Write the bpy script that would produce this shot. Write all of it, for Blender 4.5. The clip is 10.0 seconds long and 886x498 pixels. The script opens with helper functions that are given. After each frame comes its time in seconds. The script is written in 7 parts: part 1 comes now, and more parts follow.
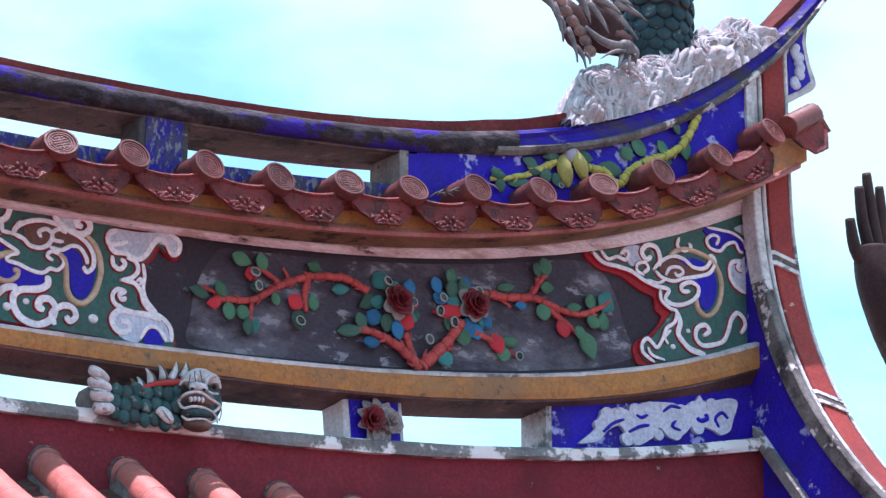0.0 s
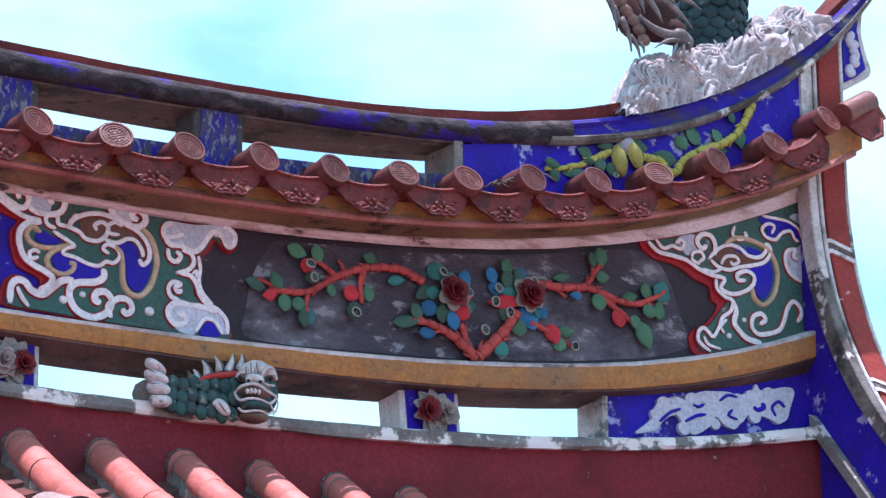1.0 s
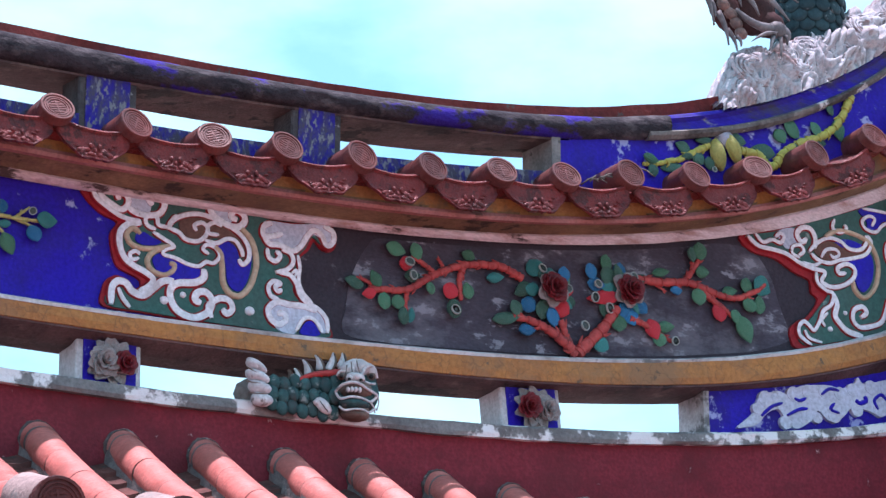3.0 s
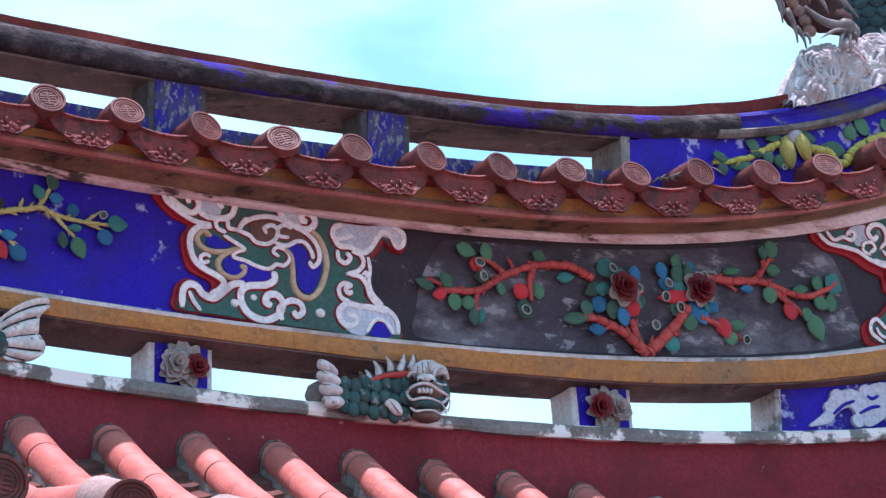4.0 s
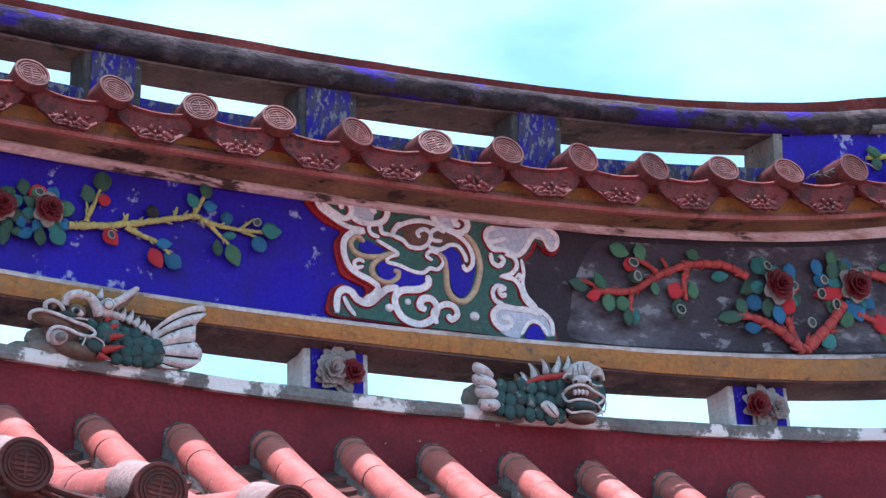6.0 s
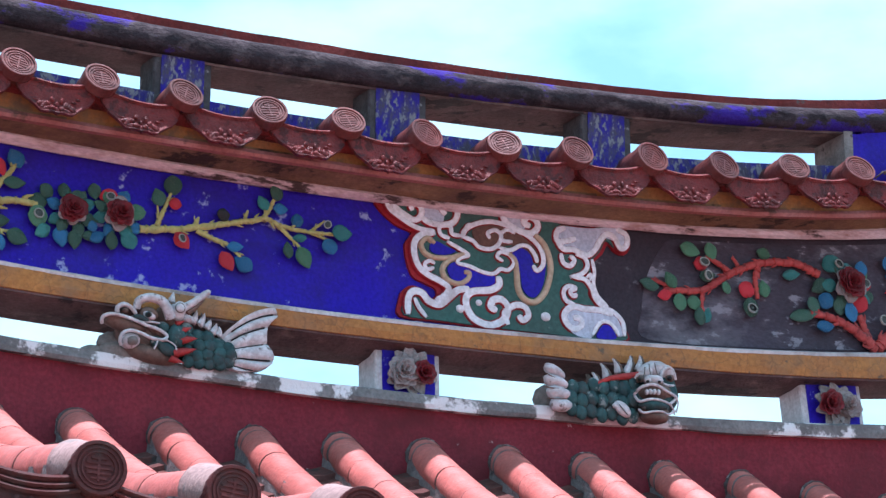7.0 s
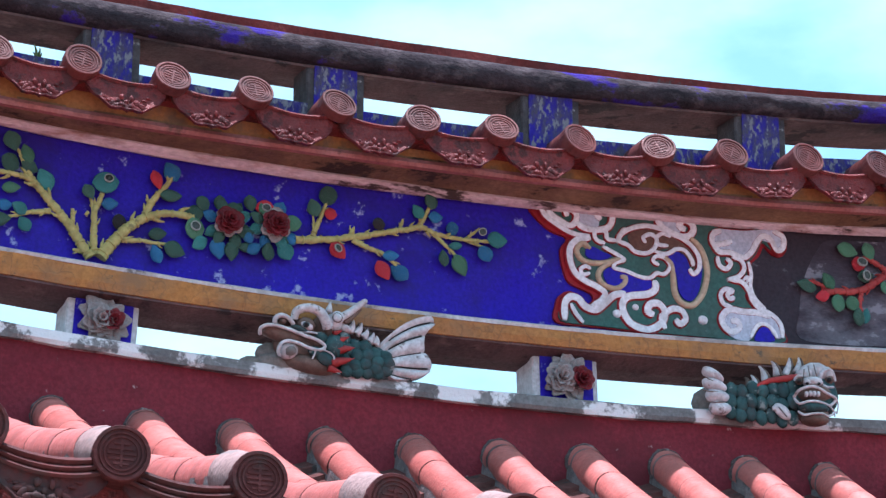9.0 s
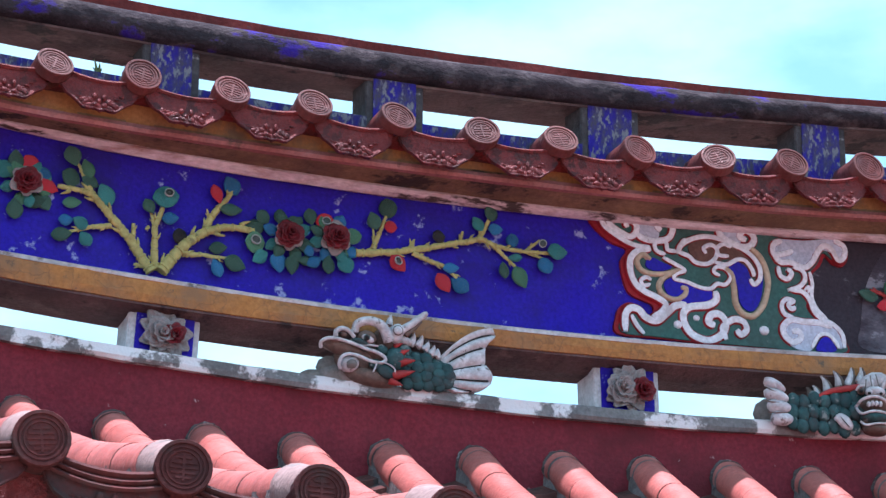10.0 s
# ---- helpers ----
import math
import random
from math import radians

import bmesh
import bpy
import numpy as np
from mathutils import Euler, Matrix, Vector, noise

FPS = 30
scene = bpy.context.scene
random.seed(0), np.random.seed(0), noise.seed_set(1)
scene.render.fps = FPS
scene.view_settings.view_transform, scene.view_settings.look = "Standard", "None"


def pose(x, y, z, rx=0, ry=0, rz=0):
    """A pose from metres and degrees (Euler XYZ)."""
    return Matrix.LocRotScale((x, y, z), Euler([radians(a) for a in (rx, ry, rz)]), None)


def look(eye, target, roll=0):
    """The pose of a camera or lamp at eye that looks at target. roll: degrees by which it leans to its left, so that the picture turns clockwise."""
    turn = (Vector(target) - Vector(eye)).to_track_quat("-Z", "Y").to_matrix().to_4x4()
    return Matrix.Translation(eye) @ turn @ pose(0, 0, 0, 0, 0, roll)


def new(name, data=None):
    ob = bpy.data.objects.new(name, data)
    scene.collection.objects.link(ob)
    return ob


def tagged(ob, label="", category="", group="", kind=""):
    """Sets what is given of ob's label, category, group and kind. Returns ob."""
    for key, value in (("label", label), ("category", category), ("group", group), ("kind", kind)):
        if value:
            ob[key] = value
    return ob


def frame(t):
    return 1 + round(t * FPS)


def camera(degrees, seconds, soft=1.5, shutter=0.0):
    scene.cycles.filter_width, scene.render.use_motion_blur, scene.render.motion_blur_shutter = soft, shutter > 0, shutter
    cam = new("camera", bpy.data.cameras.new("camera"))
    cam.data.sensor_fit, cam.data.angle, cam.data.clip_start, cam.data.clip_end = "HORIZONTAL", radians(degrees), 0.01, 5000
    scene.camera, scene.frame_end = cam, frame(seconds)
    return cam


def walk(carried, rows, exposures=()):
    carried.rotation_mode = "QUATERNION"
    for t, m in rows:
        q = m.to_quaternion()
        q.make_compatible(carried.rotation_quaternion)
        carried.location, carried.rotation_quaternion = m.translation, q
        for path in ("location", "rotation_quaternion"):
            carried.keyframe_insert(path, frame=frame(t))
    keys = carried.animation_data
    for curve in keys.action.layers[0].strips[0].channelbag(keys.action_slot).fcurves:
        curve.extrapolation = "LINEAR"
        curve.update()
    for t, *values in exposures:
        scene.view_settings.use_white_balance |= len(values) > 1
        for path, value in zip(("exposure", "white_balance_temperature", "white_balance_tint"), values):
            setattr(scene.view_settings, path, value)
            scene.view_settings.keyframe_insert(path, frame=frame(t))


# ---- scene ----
# ---- camera: stands in the courtyard and pans to its left ----
cam = camera(17.0, 10.0, soft=1.45)
EYE = 1.6
ROWS = [
    (0.0, 109.823, -0.001, -33.238), (0.5, 109.682, 0.004, -32.755), (1.0, 109.642, 0.003, -32.106),
    (1.5, 109.613, -0.016, -31.672), (2.0, 109.604, 0.022, -31.221), (2.5, 109.587, -0.001, -30.721),
    (4.0, 109.598, -0.001, -28.644), (4.5, 109.600, 0.000, -28.000), (5.0, 109.615, 0.004, -27.278),
    (5.5, 109.625, -0.014, -26.294), (7.0, 109.662, -0.015, -24.062), (7.5, 109.657, -0.031, -23.049),
    (8.0, 109.731, 0.002, -22.166), (8.5, 109.772, -0.025, -21.353), (9.0, 109.787, -0.031, -20.876),
    (9.5, 109.882, -0.059, -20.279), (10.0, 110.023, -0.052, -19.649),
]
walk(cam, [(t, pose(0, 0, EYE, rx, ry, rz)) for t, rx, ry, rz in ROWS], [(0.0, 0.85, 6200, 40), (10.0, 0.85, 6200, 40)])

# ---- sky and sun ----
SUN_UP, SUN_FROM = 88.0, (-0.30, -1.0)          # elevation in degrees; plan direction from which it shines
world = bpy.data.worlds.new("sky")
scene.world = world
world.use_nodes = True
wn, wl = world.node_tree.nodes, world.node_tree.links
wn.clear()
w_out, w_bg = wn.new("ShaderNodeOutputWorld"), wn.new("ShaderNodeBackground")
w_sky = wn.new("ShaderNodeTexSky")
w_sky.sky_type, w_sky.sun_disc = "NISHITA", False
w_sky.sun_elevation, w_sky.sun_rotation = radians(SUN_UP), math.atan2(SUN_FROM[0], SUN_FROM[1])
w_sky.air_density, w_sky.dust_density = 1.0, 1.5
w_co, w_map = wn.new("ShaderNodeTexCoord"), wn.new("ShaderNodeMapping")
w_map.inputs["Scale"].default_value = (1.0, 1.0, 2.2)
w_map.inputs["Location"].default_value = (0.35, 0.1, 0.0)
w_noise, w_ramp = wn.new("ShaderNodeTexNoise"), wn.new("ShaderNodeValToRGB")
w_noise.inputs["Scale"].default_value, w_noise.inputs["Detail"].default_value = 6.0, 7.0
w_noise.inputs["Roughness"].default_value = 0.52
w_ramp.color_ramp.elements[0].position, w_ramp.color_ramp.elements[1].position = 0.37, 0.60
w_gain, w_mix = wn.new("ShaderNodeMixRGB"), wn.new("ShaderNodeMixRGB")
w_gain.blend_type = "MULTIPLY"
w_gain.inputs[0].default_value, w_gain.inputs[2].default_value = 1.0, (1.15, 2.1, 1.75, 1)
w_mix.inputs[2].default_value = (4.3, 8.3, 8.2, 1)
w_bg.inputs["Strength"].default_value = 0.1
wl.new(w_co.outputs["Generated"], w_map.inputs["Vector"])
wl.new(w_map.outputs[0], w_noise.inputs["Vector"])
wl.new(w_noise.outputs[0], w_ramp.inputs[0])
wl.new(w_ramp.outputs[0], w_mix.inputs[0])
wl.new(w_sky.outputs[0], w_gain.inputs[1])
wl.new(w_gain.outputs[0], w_mix.inputs[1])
wl.new(w_mix.outputs[0], w_bg.inputs["Color"])
wl.new(w_bg.outputs[0], w_out.inputs[0])
sun = new("sun", bpy.data.lights.new("sun", "SUN"))
sun.data.energy, sun.data.angle, sun.data.color = 5.0, radians(0.6), (1.0, 0.95, 0.88)
_c = math.cos(radians(SUN_UP))
_n = math.hypot(*SUN_FROM)
sun.matrix_world = look((SUN_FROM[0] / _n * _c * 30, SUN_FROM[1] / _n * _c * 30, math.sin(radians(SUN_UP)) * 30), (0, 0, 0))

# ---- materials ----
def paint(name, colour, second=None, rough=0.6, mottle=6.0, chips=None, chip_at=0.68, chip_scale=9.0, dirt=None, dirt_at=0.62,
          dirt_scale=2.5, bump=0.25, grain=90.0, per_piece=0.0, streak=(1, 1, 1), gloss=0.12, metal=0.0, per_island=False, cracks=0.0, crack_dark=(0.05, 0.04, 0.04)):
    """Weathered paint, plaster or fired clay: two tones, chips, dirt, fine relief."""
    m = bpy.data.materials.new(name)
    m.use_nodes = True
    n, l = m.node_tree.nodes, m.node_tree.links
    b = n["Principled BSDF"]
    co, mp = n.new("ShaderNodeTexCoord"), n.new("ShaderNodeMapping")
    mp.inputs["Scale"].default_value = streak
    l.new(co.outputs["Object"], mp.inputs["Vector"])
    if per_piece:
        oi, ad = n.new("ShaderNodeObjectInfo"), n.new("ShaderNodeVectorMath")
        ad.operation = "ADD"
        mu = n.new("ShaderNodeMath")
        mu.operation, mu.inputs[1].default_value = "MULTIPLY", 37.0
        l.new(oi.outputs["Random"], mu.inputs[0])
        l.new(mp.outputs[0], ad.inputs[0])
        l.new(mu.outputs[0], ad.inputs[1])
        vec = ad.outputs[0]
    else:
        vec = mp.outputs[0]

    def cloud(scale, detail, lo, hi, rgh=0.6):
        t, r = n.new("ShaderNodeTexNoise"), n.new("ShaderNodeMapRange")
        t.inputs["Scale"].default_value, t.inputs["Detail"].default_value, t.inputs["Roughness"].default_value = scale, detail, rgh
        l.new(vec, t.inputs["Vector"])
        r.inputs["From Min"].default_value, r.inputs["From Max"].default_value = lo, hi
        l.new(t.outputs[0], r.inputs["Value"])
        return r.outputs[0]

    def blend(fac, a, c2, mode="MIX"):
        x = n.new("ShaderNodeMixRGB")
        x.blend_type = mode
        if isinstance(fac, float):
            x.inputs[0].default_value = fac
        else:
            l.new(fac, x.inputs[0])
        for slot, v in ((1, a), (2, c2)):
            if isinstance(v, tuple):
                x.inputs[slot].default_value = (*v, 1)
            else:
                l.new(v, x.inputs[slot])
        return x.outputs[0]

    second = second or tuple(c * 0.72 for c in colour)
    col = blend(cloud(mottle, 6, 0.35, 0.65), colour, second)
    fine = cloud(grain, 3, 0.3, 0.7)
    col = blend(fine, col, blend(1.0, col, (0.66, 0.66, 0.66), "MULTIPLY"))
    if per_piece or per_island:
        src = n.new("ShaderNodeNewGeometry").outputs["Random Per Island"] if per_island else oi.outputs["Random"]
        h = n.new("ShaderNodeHueSaturation")
        mr = n.new("ShaderNodeMapRange")
        amount = per_piece or 0.2
        mr.inputs["To Min"].default_value, mr.inputs["To Max"].default_value = 1 - amount, 1 + amount
        l.new(src, mr.inputs["Value"])
        l.new(mr.outputs[0], h.inputs["Value"])
        l.new(col, h.inputs["Color"])
        col = h.outputs[0]
    if dirt:
        col = blend(cloud(dirt_scale, 8, dirt_at - 0.10, dirt_at + 0.06, 0.68), col, dirt)
    if chips:
        col = blend(cloud(chip_scale, 9, chip_at - 0.035, chip_at + 0.01, 0.66), col, chips)
    if cracks:
        vo, cr, wob, av = n.new("ShaderNodeTexVoronoi"), n.new("ShaderNodeMapRange"), n.new("ShaderNodeTexNoise"), n.new("ShaderNodeVectorMath")
        vo.feature, vo.inputs["Scale"].default_value = "DISTANCE_TO_EDGE", cracks
        wob.inputs["Scale"].default_value = 14.0
        l.new(vec, wob.inputs["Vector"])
        av.operation, av.inputs[1].default_value = "MULTIPLY_ADD", (0.12, 0.12, 0.12)
        l.new(wob.outputs["Color"], av.inputs[0])
        l.new(vec, av.inputs[2])
        l.new(av.outputs[0], vo.inputs["Vector"])
        cr.inputs["From Min"].default_value, cr.inputs["From Max"].default_value = 0.0, 0.035
        cr.inputs["To Min"].default_value, cr.inputs["To Max"].default_value = 0.42, 0.0
        l.new(vo.outputs["Distance"], cr.inputs["Value"])
        col = blend(cr.outputs[0], col, crack_dark)
    l.new(col, b.inputs["Base Color"])
    b.inputs["Metallic"].default_value = metal
    b.inputs["Specular IOR Level"].default_value = gloss
    rg = n.new("ShaderNodeMapRange")
    rg.inputs["To Min"].default_value, rg.inputs["To Max"].default_value = max(0.05, rough - 0.12), min(1.0, rough + 0.15)
    l.new(cloud(mottle * 2.3, 4, 0.3, 0.7), rg.inputs["Value"])
    l.new(rg.outputs[0], b.inputs["Roughness"])
    if bump:
        bp = n.new("ShaderNodeBump")
        bp.inputs["Strength"].default_value, bp.inputs["Distance"].default_value = bump, 0.004
        hsum = n.new("ShaderNodeMath")
        hsum.operation = "MULTIPLY_ADD"
        hsum.inputs[1].default_value = 0.5
        l.new(fine, hsum.inputs[0])
        l.new(cloud(mottle * 3, 6, 0.2, 0.8), hsum.inputs[2])
        l.new(hsum.outputs[0], bp.inputs["Height"])
        l.new(bp.outputs[0], b.inputs["Normal"])
    return m


M_BLUE = paint("blue_paint", (0.026, 0.013, 0.41), (0.030, 0.014, 0.31), 0.55, 5.0, chips=(0.26, 0.28, 0.52), chip_at=0.632, chip_scale=13.0, dirt=(0.022, 0.012, 0.17), dirt_at=0.58, dirt_scale=4.0, bump=0.3)
M_BLACK = paint("black_paint", (0.035, 0.026, 0.037), (0.052, 0.040, 0.055), 0.6, 3.0, chips=(0.12, 0.11, 0.13), chip_at=0.66, chip_scale=12.0, bump=0.4)
M_BLACK_WORN = paint("worn_black_paint", (0.043, 0.034, 0.048), (0.076, 0.063, 0.088), 0.6, 4.0, chips=(0.20, 0.19, 0.23), chip_at=0.60, chip_scale=11.0, dirt=(0.125, 0.114, 0.14), dirt_at=0.575, dirt_scale=5.5, bump=0.6, streak=(0.7, 1, 1.3))
M_RED_WALL = paint("red_wash", (0.225, 0.029, 0.042), (0.180, 0.025, 0.037), 0.75, 2.2, chips=(0.42, 0.30, 0.31), chip_at=0.70, chip_scale=16.0, dirt=(0.105, 0.018, 0.024), dirt_at=0.58, dirt_scale=4.0, bump=0.5)
M_LEDGE = paint("ochre_paint", (0.46, 0.200, 0.064), (0.35, 0.150, 0.064), 0.7, 4.0, chips=(0.12, 0.085, 0.06), chip_at=0.66, chip_scale=22.0, dirt=(0.24, 0.13, 0.07), dirt_at=0.555, dirt_scale=6.0, bump=0.4, cracks=13.0, crack_dark=(0.11, 0.07, 0.045))
# darker mottled brown for the undersides of the ledge and the ridge slab
M_SOFFIT = paint("dark_soffit", (0.155, 0.092, 0.090), (0.066, 0.043, 0.046), 0.85, 5.0, chips=(0.035, 0.026, 0.028), chip_at=0.60, chip_scale=6.0, dirt=(0.19, 0.13, 0.115), dirt_at=0.66, dirt_scale=9.0, bump=0.6)
M_LIME = paint("limewash", (0.62, 0.60, 0.64), (0.48, 0.47, 0.50), 0.8, 7.0, chips=(0.13, 0.125, 0.13), chip_at=0.60, chip_scale=6.0, dirt=(0.22, 0.21, 0.21), dirt_at=0.58, dirt_scale=5.0, bump=0.4)
M_SILL = paint("weathered_sill", (0.14, 0.135, 0.14), (0.24, 0.23, 0.235), 0.85, 9.0, chips=(0.62, 0.61, 0.64), chip_at=0.53, chip_scale=7.0, bump=0.5)
M_SLAB = paint("sooty_blue_moulding", (0.046, 0.037, 0.046), (0.020, 0.018, 0.024), 0.8, 13.0, chips=(0.030, 0.016, 0.20), chip_at=0.575, chip_scale=4.0, dirt=(0.085, 0.072, 0.080), dirt_at=0.60, dirt_scale=16.0, bump=0.8, streak=(0.8, 1, 1.4))
M_SLAB_BLUE = paint("blue_moulding", (0.028, 0.016, 0.33), (0.030, 0.020, 0.20), 0.65, 6.0, chips=(0.18, 0.18, 0.20), chip_at=0.60, chip_scale=9.0, dirt=(0.045, 0.04, 0.06), dirt_at=0.545, dirt_scale=6.0, bump=0.6, streak=(0.5, 1, 1.6))
M_CAP = paint("red_cap_tile", (0.17, 0.030, 0.028), (0.11, 0.025, 0.025), 0.8, 9.0, chips=(0.07, 0.06, 0.06), chip_at=0.66, chip_scale=10.0, bump=0.5)
M_FASCIA = paint("ochre_fascia", (0.47, 0.205, 0.068), (0.36, 0.160, 0.07), 0.8, 8.0, dirt=(0.18, 0.11, 0.07), dirt_at=0.58, dirt_scale=9.0, bump=0.4)
M_LIP = paint("pink_lip", (0.43, 0.175, 0.165), (0.31, 0.115, 0.11), 0.75, 8.0, chips=(0.14, 0.07, 0.06), chip_at=0.64, chip_scale=9.0, bump=0.4)
M_BEAD = paint("pale_pink_bead", (0.72, 0.63, 0.69), (0.58, 0.44, 0.47), 0.75, 6.0, chips=(0.06, 0.04, 0.04), chip_at=0.615, chip_scale=6.0, dirt=(0.30, 0.17, 0.15), dirt_at=0.62, dirt_scale=8.0, bump=0.45, streak=(0.6, 1, 2.5))
M_CLAY = paint("roof_tile_clay", (0.62, 0.190, 0.165), (0.52, 0.145, 0.125), 0.44, 7.0, chips=(0.55, 0.30, 0.26), chip_at=0.70, chip_scale=14.0, per_piece=0.12, bump=0.25, gloss=0.5, dirt=(0.36, 0.11, 0.095), dirt_at=0.58, dirt_scale=8.0)
M_MORTAR = paint("grey_mortar", (0.27, 0.25, 0.25), (0.17, 0.16, 0.16), 0.9, 16.0, chips=(0.08, 0.075, 0.075), chip_at=0.62, chip_scale=18.0, bump=0.7)
# dark grey parapet post bodies with paler flecks
M_POST_SIDE = paint("dark_post_side", (0.085, 0.078, 0.085), (0.045, 0.040, 0.046), 0.9, 16.0, chips=(0.20, 0.19, 0.20), chip_at=0.64, chip_scale=18.0, bump=0.7)
M_PAN = paint("pan_tile", (0.16, 0.062, 0.055), (0.085, 0.040, 0.038), 0.8, 8.0, chips=(0.05, 0.045, 0.045), chip_at=0.60, chip_scale=9.0, bump=0.4)
M_GLAZE = paint("brown_red_tile", (0.225, 0.036, 0.036), (0.115, 0.024, 0.026), 0.40, 14.0, chips=(0.07, 0.020, 0.021), chip_at=0.57, chip_scale=22.0, dirt=(0.15, 0.032, 0.032), dirt_at=0.57, dirt_scale=30.0, per_piece=0.16, bump=0.9, grain=140.0, gloss=0.16)
M_DISC = paint("round_tile_clay", (0.18, 0.043, 0.038), (0.088, 0.025, 0.026), 0.5, 10.0, dirt=(0.13, 0.045, 0.042), dirt_at=0.58, dirt_scale=12.0, per_piece=0.18, bump=0.3, gloss=0.4)
M_EAVE_DISC = paint("dark_round_tile", (0.110, 0.028, 0.028), (0.060, 0.020, 0.021), 0.65, 10.0, dirt=(0.05, 0.032, 0.032), dirt_at=0.58, dirt_scale=12.0, per_piece=0.1, bump=0.4)
M_GROUND = paint("courtyard_paving", (0.44, 0.33, 0.27), (0.36, 0.27, 0.22), 0.9, 0.8, grain=30.0, bump=0.3)
M_HALL = paint("hall_plaster", (0.42, 0.28, 0.24), (0.35, 0.23, 0.20), 0.85, 1.5, bump=0.2)
M_SILL_DARK = paint("weathered_cement", (0.20, 0.185, 0.185), (0.09, 0.082, 0.084), 0.85, 9.0, chips=(0.50, 0.48, 0.50), chip_at=0.60, chip_scale=9.0, dirt=(0.035, 0.03, 0.034), dirt_at=0.58, dirt_scale=7.0, bump=0.6)
M_EAVE_SOFFIT = paint("brown_eave_soffit", (0.30, 0.19, 0.11), (0.18, 0.115, 0.072), 0.85, 6.0, chips=(0.05, 0.035, 0.03), chip_at=0.60, chip_scale=6.0, dirt=(0.14, 0.085, 0.06), dirt_at=0.58, dirt_scale=8.0, bump=0.6)
M_POST_BLUE = paint("flaked_blue", (0.030, 0.018, 0.32), (0.030, 0.024, 0.15), 0.7, 9.0, chips=(0.15, 0.15, 0.18), chip_at=0.57, chip_scale=34.0, dirt=(0.055, 0.050, 0.080), dirt_at=0.535, dirt_scale=13.0, bump=0.7, streak=(1.6, 1, 0.8))
M_COLLAR = paint("blackened_mortar", (0.16, 0.135, 0.135), (0.06, 0.05, 0.052), 0.9, 22.0, chips=(0.24, 0.22, 0.22), chip_at=0.60, chip_scale=22.0, bump=0.8)
M_TAIL = paint("limed_clay", (0.40, 0.29, 0.275), (0.30, 0.21, 0.20), 0.8, 9.0, chips=(0.22, 0.19, 0.185), chip_at=0.62, chip_scale=12.0, per_piece=0.12, bump=0.4)
M_MORTAR_DARK = paint("joint_mortar", (0.22, 0.12, 0.11), (0.12, 0.075, 0.07), 0.9, 16.0, bump=0.5)

# ---- mesh helpers ----
def part(name, bm, material, parent=None, label=""):
    """Links a bmesh as one mesh object, under parent if there is one."""
    me = bpy.data.meshes.new(name)
    bmesh.ops.recalc_face_normals(bm, faces=bm.faces)
    bm.to_mesh(me)
    bm.free()
    for m in material if isinstance(material, (list, tuple)) else [material]:
        me.materials.append(m)
    ob = new(name, me)
    if parent is not None:
        ob.parent = parent
        ob.matrix_parent_inverse = Matrix.Translation(-parent.location)
    if label:
        ob["label"] = label
    return ob


def thing(name, label, category, group="", kind="", at=(0, 0, 0)):
    ob = new(name)
    ob.location = at
    ob.empty_display_size = 0.05
    return tagged(ob, label, category, group, kind)


def smooth(ob, on=True):
    ob.data.polygons.foreach_set("use_smooth", [on] * len(ob.data.polygons))
    return ob


def strip(bm, rows, closed=False, caps=True, slot=0, soft=False):
    """A skin over rows of points; closed: each row is a ring."""
    vs = [[bm.verts.new(p) for p in r] for r in rows]
    for a, b in zip(vs, vs[1:]):
        n = len(a)
        for i in range(n if closed else n - 1):
            j = (i + 1) % n
            f = bm.faces.new((a[i], a[j], b[j], b[i]))
            f.material_index, f.smooth = slot, soft
    if closed and caps:
        for r in (vs[0], vs[-1]):
            f = bm.faces.new(r)
            f.material_index = slot
    return vs


def curve_at(c, x):
    """Height of a sagging line of the ridge at x."""
    u = min(max(x - 2.5, -1.25), 3.6)
    h = sum(k * u ** i for i, k in enumerate(c))
    if x - 2.5 < -1.25:
        h += (x - 1.25) * sum(i * k * u ** (i - 1) for i, k in enumerate(c) if i)
    return h


CAP_TOP = (4.84908, 0.00656, 0.01918, -0.00477, 0.00554)
SLAB_TOP = (4.80662, 0.00733, 0.02595, -0.00174, -0.00126, 0.00166)
SLAB_BOT = (4.72990, 0.01414, 0.03723, -0.00432, -0.00539, 0.00277)
SOFFIT_UP = (4.75513, 0.00944, 0.01886, -0.00212, 0.00354)
GAP_UP = (4.65961, 0.00520, 0.02948, 0.00234)
DISC_LINE = (4.56216, -0.00127, 0.03040, 0.00275, -0.00229, 0.00133)
DRIP_TOP = (4.53425, -0.00729, 0.04104, 0.00401, -0.00697, 0.00241)
FASCIA_BOT = (4.45307, 0.00693, 0.01321, -0.00026, 0.00520, -0.00042)
BEAD_LINE = (4.44521, -0.00189, 0.02468, -0.00054, 0.00275, 0.00006)
PANEL_TOP = (4.43955, 0.00463, 0.02604, -0.00612, 0.00460, -0.00016)
LEDGE_TOP = (4.08461, -0.00355, 0.03078, -0.00133, -0.00133, 0.00085)
LEDGE_BOT = (4.02825, 0.00708, 0.01935, -0.00631, 0.00286, 0.00020)
LEDGE_BACK = (4.00802, 0.00276, 0.02321, -0.00428, 0.00324, -0.00035)
SILL_TOP = (3.88696, -0.00611, 0.02798, -0.00224, 0.00010, 0.00029)
SILL_BOT = (3.84557, -0.00810, 0.02706, -0.00049, -0.00023, 0.00026)
X_LEFT, X_END = -2.3, 5.737
FACE = 7.0                                      # plane of the relief panels


def slope_at(c, x):
    return (curve_at(c, x + 0.02) - curve_at(c, x - 0.02)) / 0.04


